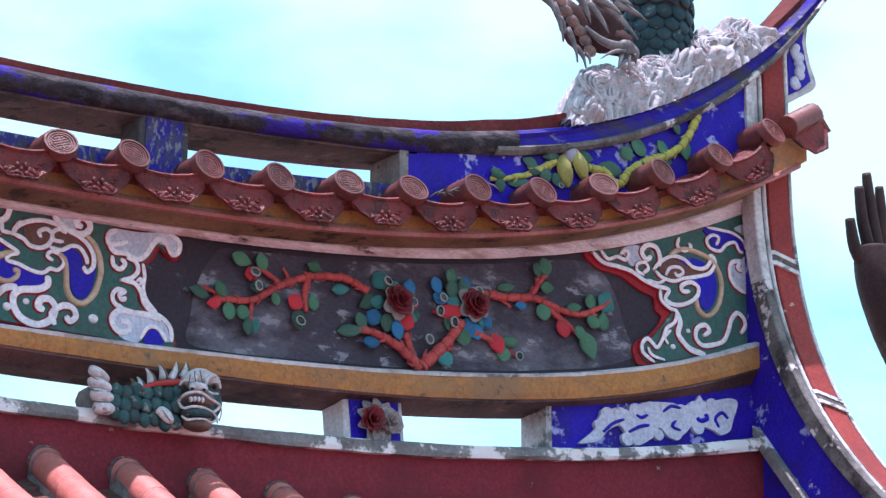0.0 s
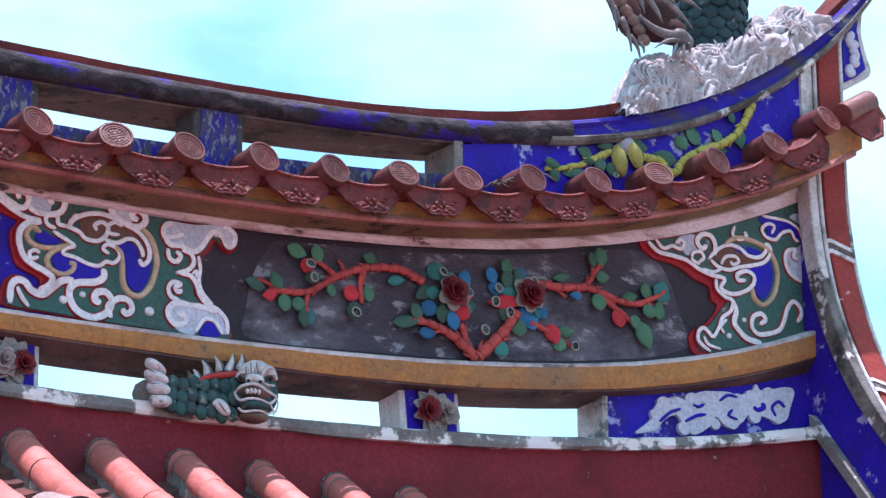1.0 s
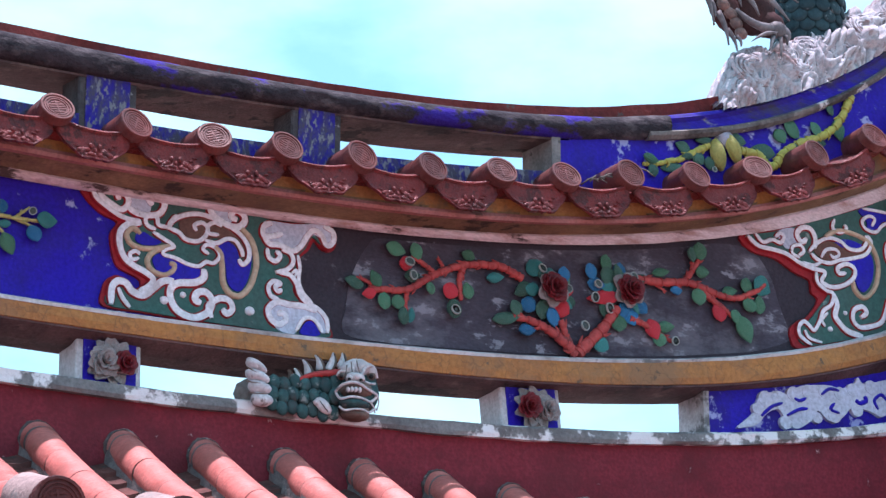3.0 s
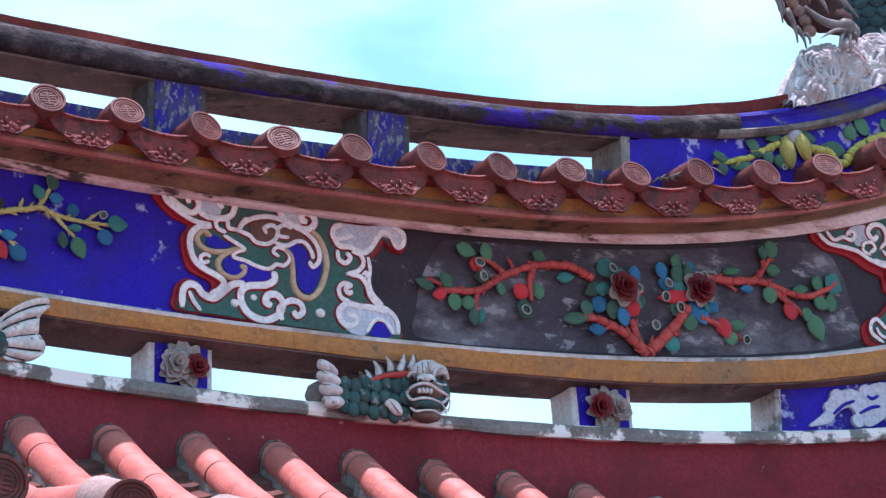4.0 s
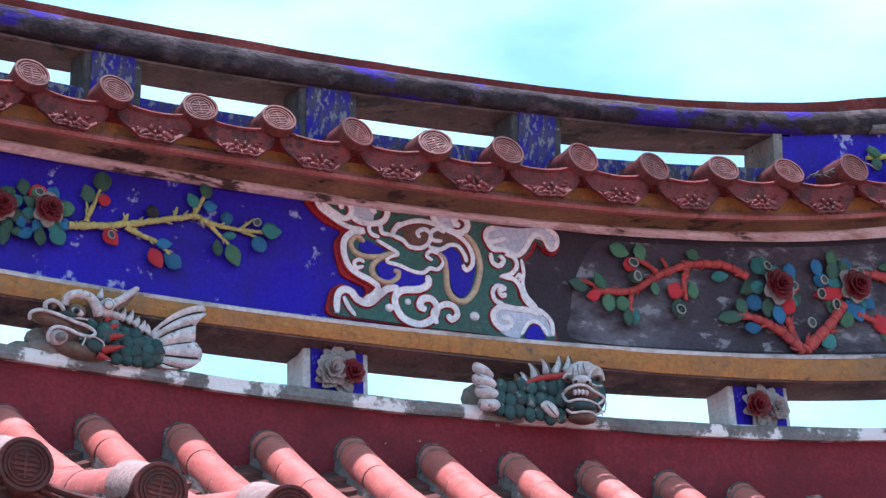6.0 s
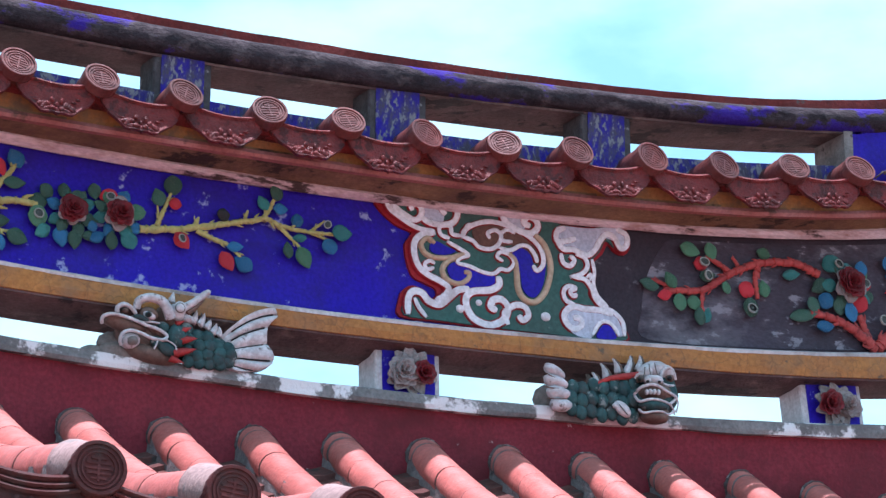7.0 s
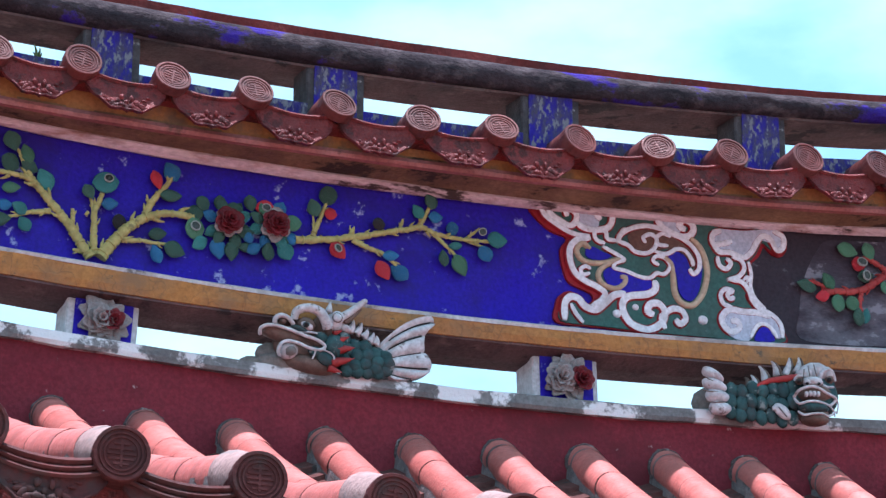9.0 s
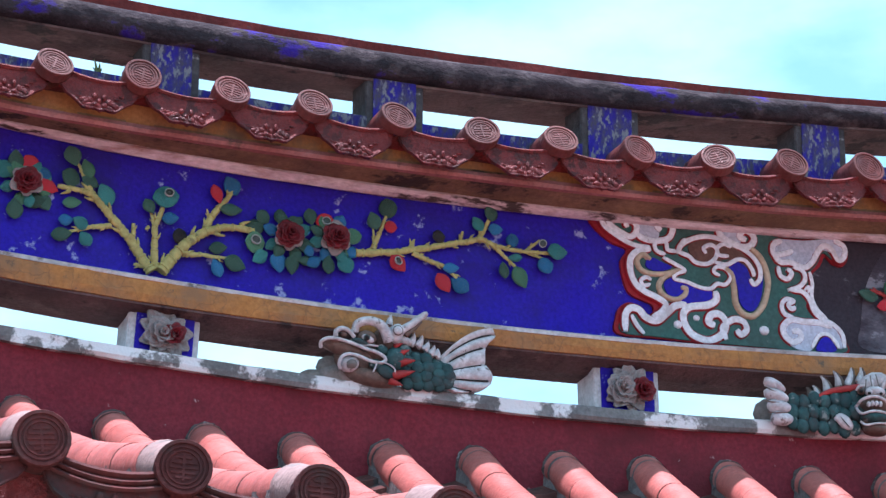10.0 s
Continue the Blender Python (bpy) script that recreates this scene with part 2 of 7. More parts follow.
def run(name, section, material, x0=X_LEFT, x1=X_END, step=0.05, parent=None, label="", rough=0.0, soft=False):
    """A bar along the ridge. section: closed ring of (y, line of the ridge, offset)."""
    bm = bmesh.new()
    n = max(2, int((x1 - x0) / step))
    rows = []
    for i in range(n + 1):
        x = x0 + (x1 - x0) * i / n
        row = []
        for k, (y, c, dz) in enumerate(section):
            w = rough * noise.noise((x * 9, k * 3.1, y * 5)) if rough else 0.0
            row.append((x, y + w, curve_at(c, x) + dz + w * 0.8))
        rows.append(row)
    strip(bm, rows, closed=True, soft=soft)
    return part(name, bm, material, parent, label)


def block(bm, x0, x1, y0, y1, z0, z1, slot=0):
    v = [bm.verts.new(p) for p in ((x0, y0, z0), (x1, y0, z0), (x1, y1, z0), (x0, y1, z0), (x0, y0, z1), (x1, y0, z1), (x1, y1, z1), (x0, y1, z1))]
    for q in ((0, 1, 2, 3), (7, 6, 5, 4), (0, 4, 5, 1), (1, 5, 6, 2), (2, 6, 7, 3), (3, 7, 4, 0)):
        bm.faces.new([v[i] for i in q]).material_index = slot


# ---- ground and the hall under the roof ----
bm = bmesh.new()
block(bm, -900, 900, -900, 900, -0.3, 0.0)
tagged(part("ground", bm, M_GROUND), "pale reddish brick paving of the temple courtyard", "ground", kind="structure")
bm = bmesh.new()
block(bm, -2.3, 5.7, 5.3, 8.7, 0.0, 2.75)
tagged(part("wall_hall", bm, M_HALL), "plain reddish plaster wall of the hall under the tiled roof", "wall", kind="structure")

# ---- the ridge, from below upwards ----
tagged(run("wall_red", [(6.93, SILL_BOT, 0.005), (6.93, SILL_BOT, -0.40), (7.10, SILL_BOT, -0.40), (7.10, SILL_BOT, 0.005)], M_RED_WALL),
       "dark red limewashed base wall of the roof ridge, stained", "wall", kind="structure")
tagged(run("trim_sill", [(6.912, SILL_BOT, 0.0), (6.908, SILL_BOT, 0.012), (6.912, SILL_TOP, -0.006), (6.925, SILL_TOP, 0.0), (7.11, SILL_TOP, 0.0), (7.11, SILL_BOT, 0.0)], M_SILL, step=0.025, rough=0.006),
       "grey weathered cement sill with patches of white limewash", "trim", kind="structure")
tagged(run("trim_ledge", [(6.93, LEDGE_BOT, 0.0), (6.926, LEDGE_BOT, 0.02), (6.928, LEDGE_TOP, -0.008), (6.94, LEDGE_TOP, 0.0), (7.002, LEDGE_TOP, 0.012), (7.10, LEDGE_TOP, 0.012), (7.10, LEDGE_BACK, 0.0), (7.02, LEDGE_BOT, -0.012)], [M_LEDGE], step=0.03, rough=0.003),
       "ochre painted ledge below the relief panels, cracked and stained", "trim", kind="structure")
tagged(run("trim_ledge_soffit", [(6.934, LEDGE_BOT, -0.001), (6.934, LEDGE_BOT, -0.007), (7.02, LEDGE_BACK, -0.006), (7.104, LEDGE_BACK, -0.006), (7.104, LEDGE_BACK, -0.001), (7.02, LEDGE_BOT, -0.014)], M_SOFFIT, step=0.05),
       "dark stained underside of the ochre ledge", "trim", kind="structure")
tagged(run("trim_ledge_top", [(6.927, LEDGE_TOP, -0.010), (6.925, LEDGE_TOP, -0.001), (6.945, LEDGE_TOP, 0.008), (6.998, LEDGE_TOP, 0.016), (6.998, LEDGE_TOP, 0.0)], M_LIME, step=0.03, rough=0.003),
       "flaking white line along the top of the ledge", "trim", kind="structure")


def panel(name, x0, x1, material, label):
    ob = run(name, [(FACE, LEDGE_TOP, 0.0), (7.10, LEDGE_TOP, 0.0), (7.10, PANEL_TOP, 0.02), (FACE, PANEL_TOP, 0.02)], material, x0, x1)
    return tagged(ob, label, "wall", kind="structure")


panel("wall_panel_blue", X_LEFT, 3.20, M_BLUE, "bright blue painted panel behind the relief branches")
panel("wall_panel_black", 3.20, X_END, M_BLACK, "black painted panel behind the relief branches, scuffed")

# mouldings under the small tiled eave
tagged(run("trim_bead", [(6.962, BEAD_LINE, 0.012), (6.957, BEAD_LINE, 0.002), (6.966, BEAD_LINE, -0.007), (6.980, PANEL_TOP, -0.008), (6.9995, PANEL_TOP, -0.002), (6.9995, PANEL_TOP, 0.03), (6.962, BEAD_LINE, 0.03)], M_BEAD, step=0.03, rough=0.005),
       "pale pink plaster bead under the eave, blackened in places", "trim", kind="structure")
tagged(run("trim_soffit", [(6.845, FASCIA_BOT, 0.004), (6.964, BEAD_LINE, 0.008), (6.99, BEAD_LINE, 0.03), (6.845, FASCIA_BOT, 0.03)], M_EAVE_SOFFIT, step=0.05),
       "brown stained underside of the small eave", "trim", kind="structure")
tagged(run("trim_fascia", [(6.845, FASCIA_BOT, 0.010), (6.845, DRIP_TOP, 0.0), (6.99, DRIP_TOP, 0.03), (6.99, FASCIA_BOT, 0.04)], M_FASCIA, X_LEFT, 5.90, step=0.05, rough=0.002),
       "ochre plaster fascia behind the drip tiles", "trim", kind="structure")
tagged(run("trim_lip", [(6.832, FASCIA_BOT, -0.002), (6.828, FASCIA_BOT, 0.008), (6.835, FASCIA_BOT, 0.020), (6.852, FASCIA_BOT, 0.022), (6.856, FASCIA_BOT, 0.0)], M_LIP, X_LEFT, 5.86, step=0.03, rough=0.004),
       "dull pink plaster lip along the eave", "trim", kind="structure")

# upper wall with its gaps and posts
tagged(run("wall_upper", [(6.905, DRIP_TOP, -0.03), (6.905, GAP_UP, -0.040), (7.06, GAP_UP, -0.036), (7.06, DRIP_TOP, -0.03)], M_POST_BLUE, X_LEFT, 4.39, step=0.04, rough=0.004),
       "low blue painted parapet behind the round tiles", "wall", kind="structure")
tagged(run("wall_upper_blue", [(6.900, DRIP_TOP, -0.03), (6.900, SLAB_BOT, 0.02), (7.06, SLAB_BOT, 0.02), (7.06, DRIP_TOP, -0.03)], M_BLUE, 4.39, 5.72, step=0.04),
       "blue painted wall with a melon vine relief", "wall", kind="structure")

# the curved top slab
tagged(run("trim_slab", [(6.915, SLAB_TOP, 0.004), (6.890, SLAB_TOP, 0.0), (6.876, SLAB_TOP, -0.010), (6.868, SLAB_TOP, -0.024), (6.866, SLAB_BOT, 0.034), (6.870, SLAB_BOT, 0.018), (6.880, SLAB_BOT, 0.006), (6.900, SLAB_BOT, 0.0), (7.12, SOFFIT_UP, 0.004), (7.14, SLAB_TOP, 0.0)], [M_SLAB], X_LEFT, 4.78, step=0.02, rough=0.006, soft=True),
       "soot-blackened blue moulded slab on top of the ridge", "trim", kind="structure")
tagged(run("trim_slab_bright", [(6.905, SLAB_TOP, 0.004), (6.882, SLAB_TOP, -0.004), (6.874, SLAB_TOP, -0.016), (6.884, SLAB_TOP, -0.030), (6.884, SLAB_BOT, 0.030), (6.872, SLAB_BOT, 0.014), (6.884, SLAB_BOT, 0.0), (7.12, SLAB_BOT, 0.0), (7.14, SLAB_TOP, 0.0)], [M_SLAB_BLUE], 4.78, 6.12, step=0.03, rough=0.003),
       "bright blue upswept end of the ridge slab", "trim", kind="structure")
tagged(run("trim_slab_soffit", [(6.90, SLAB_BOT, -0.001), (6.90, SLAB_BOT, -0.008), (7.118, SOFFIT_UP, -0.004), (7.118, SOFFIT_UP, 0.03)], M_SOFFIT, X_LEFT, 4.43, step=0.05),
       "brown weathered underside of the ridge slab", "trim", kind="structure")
tagged(run("trim_cap", [(6.93, SLAB_TOP, 0.0), (6.928, CAP_TOP, 0.0), (6.95, CAP_TOP, 0.006), (7.10, CAP_TOP, 0.006), (7.11, SLAB_TOP, 0.0)], M_CAP, X_LEFT, 5.0, step=0.03, rough=0.006),
       "thin dark red tile capping on the ridge slab", "trim", kind="structure")


tagged(run("trim_slab_roll", [(6.868, SLAB_BOT, 0.004), (6.866, SLAB_BOT, 0.016), (6.880, SLAB_BOT, 0.024), (6.90, SLAB_BOT, 0.02), (6.90, SLAB_BOT, -0.004), (6.882, SLAB_BOT, -0.006)], M_SILL_DARK, 4.70, 6.12, step=0.03, rough=0.004),
       "grey weathered roll under the blue upswept slab", "trim", kind="structure")
tagged(run("trim_cap_end", [(6.93, SLAB_TOP, 0.0), (6.928, SLAB_TOP, 0.030), (6.95, SLAB_TOP, 0.036), (7.10, SLAB_TOP, 0.036), (7.11, SLAB_TOP, 0.0)], M_CAP, 5.80, 6.12, step=0.03, rough=0.005),
       "dark red tile capping on the upswept slab end", "trim", kind="structure")

# ---- small eave: round tiles and drip tiles ----
def round_end(bm, r, y, depth, slot=0, rim=True):
    """A round tile end facing -y with raised rim and a fretwork emblem."""
    N = 24
    ring = lambda rad, yy: [(rad * math.cos(2 * math.pi * k / N), yy, rad * math.sin(2 * math.pi * k / N)) for k in range(N)]
    rows = [ring(r, y + depth), ring(r, y + 0.003), ring(r * 0.97, y), ring(r * 0.86, y), ring(r * 0.84, y + 0.004), ring(r * 0.78, y + 0.004), ring(r * 0.77, y + 0.002), ring(r * 0.70, y + 0.002), ring(r * 0.69, y + 0.0045), ring(r * 0.63, y + 0.0045), ring(r * 0.62, y + 0.0025), ring(r * 0.56, y + 0.0025), ring(r * 0.55, y + 0.005)]
    strip(bm, rows, closed=True, slot=slot)
    b = 0.045 * r * 2
    for zc, half in ((0.36, 0.28), (0.18, 0.44), (0.0, 0.48), (-0.18, 0.44), (-0.36, 0.28)):
        block(bm, -half * r, half * r, y + 0.003, y + 0.008, zc * r - b / 2, zc * r + b / 2, slot)
    block(bm, -b / 2, b / 2, y + 0.0028, y + 0.008, -0.48 * r, 0.48 * r, slot)


def half_tube(bm, r, path, slot=0, arc=300, n=14):
    """A barrel tile along path of (y, z) points; the open part of its ring is below."""
    rows = []
    for k, (y, z) in enumerate(path):
        q = r[k] if isinstance(r, tuple) else r
        rows.append([(q * math.sin(radians(-arc / 2 + arc * i / n)), y, z + q * math.cos(radians(-arc / 2 + arc * i / n))) for i in range(n + 1)])
    strip(bm, rows, soft=True, slot=slot)


def drip(bm, w=0.112, slot=0, ridges=0):
    """A hanging drip tile: curved plate with a pointed lobed foot and a raised flower."""
    rows = []
    for j in range(9):
        v = j / 8
        row = []
        for i in range(15):
            u = -1 + 2 * i / 14
            top = -0.020 + 0.024 * u * u
            lob = 0.004 * math.sin(abs(u) * 12.0)
            foot = -0.108 + 0.062 * abs(u) ** 2.6 + lob
            z = top + (foot - top) * v
            y = -0.012 - (0.003 * v + 0.020 * v ** 6) * (1 - 0.4 * u * u) + 0.010 * u * u
            row.append((u * w * (1 - 0.10 * v), y, z))
        rows.append(row)
    vs = strip(bm, rows, soft=True, slot=slot)
    back = strip(bm, [[(x, y + 0.012, z) for x, y, z in r] for r in rows], soft=True, slot=slot)
    for a, b in ((vs[0], back[0]), (vs[-1], back[-1]), ([r[0] for r in vs], [r[0] for r in back]), ([r[-1] for r in vs], [r[-1] for r in back])):
        for i in range(len(a) - 1):
            bm.faces.new((a[i], a[i + 1], b[i + 1], b[i])).material_index = slot
    # rolled upper rim
    rim = []
    for i in range(15):
        u = -1 + 2 * i / 14
        c = Vector((u * w, -0.014 + 0.010 * u * u, -0.022 + 0.024 * u * u))
        rim.append([c + Vector((0, 0.006 * math.cos(a), 0.006 * math.sin(a))) for a in (0, 1.57, 3.14, 4.71)])
    strip(bm, rim, closed=True, slot=slot)
    for q in range(ridges):
        cord = []
        for i in range(15):
            u = -1 + 2 * i / 14
            z = -0.036 - 0.013 * q + 0.026 * u * u
            c = Vector((u * w * 0.97, -0.018 - 0.003 * q + 0.010 * u * u, z))
            cord.append([c + Vector((0, 0.0045 * math.cos(a), 0.0045 * math.sin(a))) for a in (0, 1.57, 3.14, 4.71)])
        strip(bm, cord, closed=True, slot=slot)


def drip_flower(bm):
    for k in range(7):
        a = k * 2 * math.pi / 6
        cx, cz = (0, 0) if k == 6 else (0.020 * math.cos(a), 0.014 * math.sin(a))
        m = Matrix.Translation((cx * 1.25, -0.019 - 0.006 * max(0, -cz / 0.014), -0.078 + cz)) @ Matrix.Diagonal((0.0085 + 0.003 * math.sin(5 * k), 0.0055, 0.0080 + 0.002 * math.cos(7 * k), 1))
        bmesh.ops.create_icosphere(bm, subdivisions=2, radius=1.0, matrix=m)
    for k in range(9):                                  # leaves round the flower
        a = math.pi * (1.05 + 0.9 * k / 8)
        m = Matrix.Translation((0.042 * math.cos(a), -0.019 + 0.004 * math.sin(a), -0.077 + 0.019 * math.sin(a) + 0.003 * math.sin(3 * k))) @ Matrix.Rotation(-a + 0.5 * math.sin(4 * k), 4, "Y") @ Matrix.Diagonal((0.013, 0.0035, 0.0060, 1))
        bmesh.ops.create_icosphere(bm, subdivisions=2, radius=1.0, matrix=m)
    for s in (-1, 1):
        for k in range(3):
            m = Matrix.Translation((s * (0.034 + 0.012 * k), -0.017 + 0.003 * k, -0.074 + 0.006 * k + 0.004 * s * k)) @ Matrix.Diagonal((0.009, 0.005, 0.004, 1))
            bmesh.ops.create_icosphere(bm, subdivisions=1, radius=1.0, matrix=m)


eave = thing("ridge_eave", "small eave of brown-red clay tiles along the ridge", "eave", kind="structure")
PITCH = 0.2275
EAVE_Y = 6.775
bm_disc = bmesh.new()
round_end(bm_disc, 0.048, 0.0, 0.03)
me_disc = part("end_disc", bm_disc, M_DISC)
bm_tube = bmesh.new()
half_tube(bm_tube, 0.0465, [(0.022, 0.0), (0.08, 0.000), (0.15, -0.002)], arc=360)
me_tube = part("round_tile", bm_tube, M_DISC)
bm_drip = bmesh.new()
drip(bm_drip)
me_drip = part("drip_tile", bm_drip, M_GLAZE)
bm_fl = bmesh.new()
drip_flower(bm_fl)
me_fl = part("raised_flower", bm_fl, M_GLAZE)
protos = [me_disc, me_tube, me_drip, me_fl]
DISC_X0 = 1.612
rnd = random.Random(4)
for k in range(-17, 19):
    x = DISC_X0 + PITCH * k
    if x > 5.75:
        break
    jx, jz, lean = rnd.uniform(-0.006, 0.006), rnd.uniform(-0.006, 0.006), rnd.uniform(-4, 4)
    tile = new("round_tile", me_tube.data)
    tile.parent = eave
    tile.matrix_basis = pose(x + jx, EAVE_Y, curve_at(DISC_LINE, x) + 0.006 + jz, 0, 0, lean)
    d = new("end_disc", me_disc.data)
    d.parent = tile
    d.matrix_basis = pose(0, -0.002, 0.004, rnd.uniform(-26, -14), rnd.uniform(-25, 25), rnd.uniform(-5, 8)) @ Matrix.Diagonal((1.04, 1.0, 0.98, 1))
    xm = x + PITCH / 2
    if xm > 5.72:
        continue
    roll = -math.degrees(math.atan(slope_at(DRIP_TOP, xm)))
    dt = new("drip_tile", me_drip.data)
    dt.parent = eave
    dt.matrix_basis = pose(xm + rnd.uniform(-0.004, 0.004), EAVE_Y + 0.020, curve_at(DRIP_TOP, xm) + 0.012 + rnd.uniform(-0.004, 0.004), rnd.uniform(-5, 3), roll + rnd.uniform(-2, 2), rnd.uniform(-3, 3))
    fl = new("raised_flower", me_fl.data)
    fl.parent = dt
for o in protos:
    bpy.data.objects.remove(o)
# bedding under the tiles
tagged(run("trim_tile_bed", [(6.80, DRIP_TOP, -0.012), (6.91, DRIP_TOP, 0.030), (6.91, DRIP_TOP, -0.03), (6.85, DRIP_TOP, -0.03)], M_GLAZE, step=0.06),
       "clay bedding between the round tiles of the small eave", "trim", kind="structure")


# ---- main roof slope ----
EAVE_LOW, WALL_Y = 4.60, 6.93


def row_x(x, y):
    """The tile rows run a little out of square to the ridge; x is their place at the wall."""
    return x - 0.076 * (WALL_Y - y)


def barrel_z(x, y):
    """Height of a barrel row's axis: steep below the ridge, flatter towards the eave."""
    k = (y - EAVE_LOW) / (WALL_Y - EAVE_LOW)
    u, v = max(x, 0.9) - 2.5, min(x, 2.6) - 1.57
    top = 3.6962 + 0.0356 * u + 0.0219 * u * u - 0.0171 * u ** 3 + (0.010 * max(0.0, u - 1.4) ** 2 + 0.02 * max(0.0, u - 1.6) ** 3)
    low = 2.9247 - 0.0752 * v + 0.0415 * v * v
    a = min(0.74, max(0.34, 0.70 - 0.33 * (x - 1.5)))
    g = a * k + (1 - a) * max(k, 0.0) ** 2.2
    return low + (top - low) * g


roof = thing("roof_slope", "sunlit salmon clay barrel-tile roof slope below the ridge", "roof", kind="structure")
ROOF_P, ROOF_X0 = 0.2397, 1.603
SEG = 0.184
rnd = random.Random(7)
ROOF_ROWS = [ROOF_X0 + ROOF_P * k for k in range(-10, 18) if -0.6 < ROOF_X0 + ROOF_P * k < 5.6]
bp = bmesh.new()
for x in ROOF_ROWS:
    start = 6.895 + rnd.uniform(-0.012, 0.012)
    cuts = [6.96] + [start - SEG * i for i in range(6)] + [start - SEG * 5 - 0.30 * i for i in range(1, 7)]
    for i, (y0, y1) in enumerate(zip(cuts, cuts[1:])):
        if y1 < EAVE_LOW + 0.10:
            break
        bm = bmesh.new()
        yc = (y0 + y1) / 2
        zc = barrel_z(x, yc)
        ys = [y0 + 0.003 + (y1 - 0.002 - y0) * q / 3 for q in range(4)]
        flare = 0.0003 * rnd.random()
        half_tube(bm, (0.0518, 0.0520, 0.0521, 0.0521 + flare), [(y - yc, barrel_z(x, y) - zc) for y in ys], arc=236, n=16)
        # mortar joint at the upper end of the tile
        half_tube(bm, 0.0524 if i == 1 else 0.0522, [(y0 + 0.003 - yc, barrel_z(x, y0 + 0.003) - zc), (y0 - (0.007 if i == 1 else 0.0005) - yc, barrel_z(x, y0 - 0.004) - zc)], slot=1, arc=236, n=16)
        t = part("barrel_tile", bm, [M_CLAY, M_MORTAR if i == 1 else M_MORTAR_DARK])
        t.parent = roof
        t.matrix_basis = pose(row_x(x, yc) + rnd.uniform(-0.0015, 0.0015), yc, zc + rnd.uniform(-0.0008, 0.0008), 0, rnd.uniform(-2, 2), -4.3 + rnd.uniform(-0.4, 0.4))
    # mortar flanks under the barrels and a core inside them
    bm = bmesh.new()
    rows, core = [], []
    for i in range(34):
        y = 6.95 - (6.95 - EAVE_LOW - 0.12) * i / 33
        z, e = barrel_z(x, y), row_x(x, y)
        w = 0.007 * noise.noise((x * 7, y * 17, 0)) + 0.003 * noise.noise((x * 7, y * 60, 2))
        rows.append([(e - 0.049 - w, y, z + 0.004 - 0.06 * abs(w)), (e - 0.052 - w, y, z - 0.03), (e - 0.058 - w, y, z - 0.095), (e + 0.056 + w, y, z - 0.095), (e + 0.049 + w, y, z + 0.004)])
        core.append([(e + 0.0488 * math.sin(q), y, z + 0.0488 * math.cos(q)) for q in [radians(-100 + 20 * q) for q in range(11)]])
    strip(bm, rows)
    strip(bm, core)
    part("mortar_bed", bm, M_MORTAR, roof)
    # rough dark mortar where the barrel meets the red wall
    bm = bmesh.new()
    ring_rows = []
    for i in range(29):
        q = radians(-125 + 250 * i / 28)
        r = 0.0528 + 0.0040 * noise.noise((x * 9, i * 0.55, 0)) + 0.003 * noise.noise((x * 9, i * 1.7, 4))
        zc = barrel_z(x, 6.925)
        e = row_x(x, 6.925)
        ring_rows.append([(e + rr * math.sin(q), yy, zc + rr * math.cos(q)) for rr, yy in ((0.049, 6.919), (r - 0.001, 6.918), (r + 0.002, 6.924), (r + 0.003, 6.935), (0.049, 6.935))])
    strip(bm, ring_rows, closed=True)
    part("mortar_collar", bm, M_COLLAR, roof)
    for i in range(26):                                 # stepped pan tiles between the barrels
        y0 = 6.93 - 0.086 * i
        y1 = y0 - 0.102
        xm = x + ROOF_P / 2
        zz, z1 = barrel_z(xm, y0) - 0.042, barrel_z(xm, y1) - 0.022
        a, b = row_x(x, y0) + 0.052, row_x(x, y0) + ROOF_P - 0.052
        xs = [a + (b - a) * q / 4 for q in range(5)]
        dip = [0.0, -0.012, -0.016, -0.012, 0.0]
        j = rnd.uniform(-0.003, 0.003)
        strip(bp, [[(q, y0, zz + e) for q, e in zip(xs, dip)], [(q, y1 + j, z1 + e) for q, e in zip(xs, dip)], [(q, y1 + j, z1 + e - 0.015) for q, e in zip(xs, dip)], [(q, y1 + 0.05, z1 + e - 0.004) for q, e in zip(xs, dip)]])
tagged(part("pan_tiles", bp, M_PAN, roof), kind="stuff")
bm = bmesh.new()
rows = []
for i in range(20):
    y = 6.95 - (6.95 - EAVE_LOW - 0.08) * i / 19
    rows.append([(x, y, barrel_z(x, y) - 0.13) for x in [-2.3 + 8.0 * q / 40 for q in range(41)]])
strip(bm, rows)
# the far slope closes the roof behind the ridge
rows = []
for i in range(12):
    y = 7.05 + 2.2 * i / 11
    rows.append([(x, y, barrel_z(x, 14.0 - y) - 0.13) for x in [-2.3 + 8.0 * q / 40 for q in range(41)]])
strip(bm, rows)
part("roof_deck", bm, M_PAN, roof)

# round ends and drip tiles along the lower eave
low_eave = thing("lower_eave", "row of dark round clay tile ends along the lower eave", "eave", kind="structure")
bm = bmesh.new()
round_end(bm, 0.0490, 0.0, 0.06)
o_disc = part("end_disc", bm, M_EAVE_DISC)
bm = bmesh.new()
half_tube(bm, (0.0480, 0.0500, 0.0530, 0.0545, 0.050), [(0.02, 0.0), (0.06, 0.010), (0.11, 0.023), (0.16, 0.038), (0.165, 0.039)], arc=250)
o_tail = part("eave_tile", bm, M_TAIL)
bm = bmesh.new()
drip(bm, 0.116, ridges=2)
drip_flower(bm)
o_drip = part("drip_tile", bm, M_EAVE_DISC)
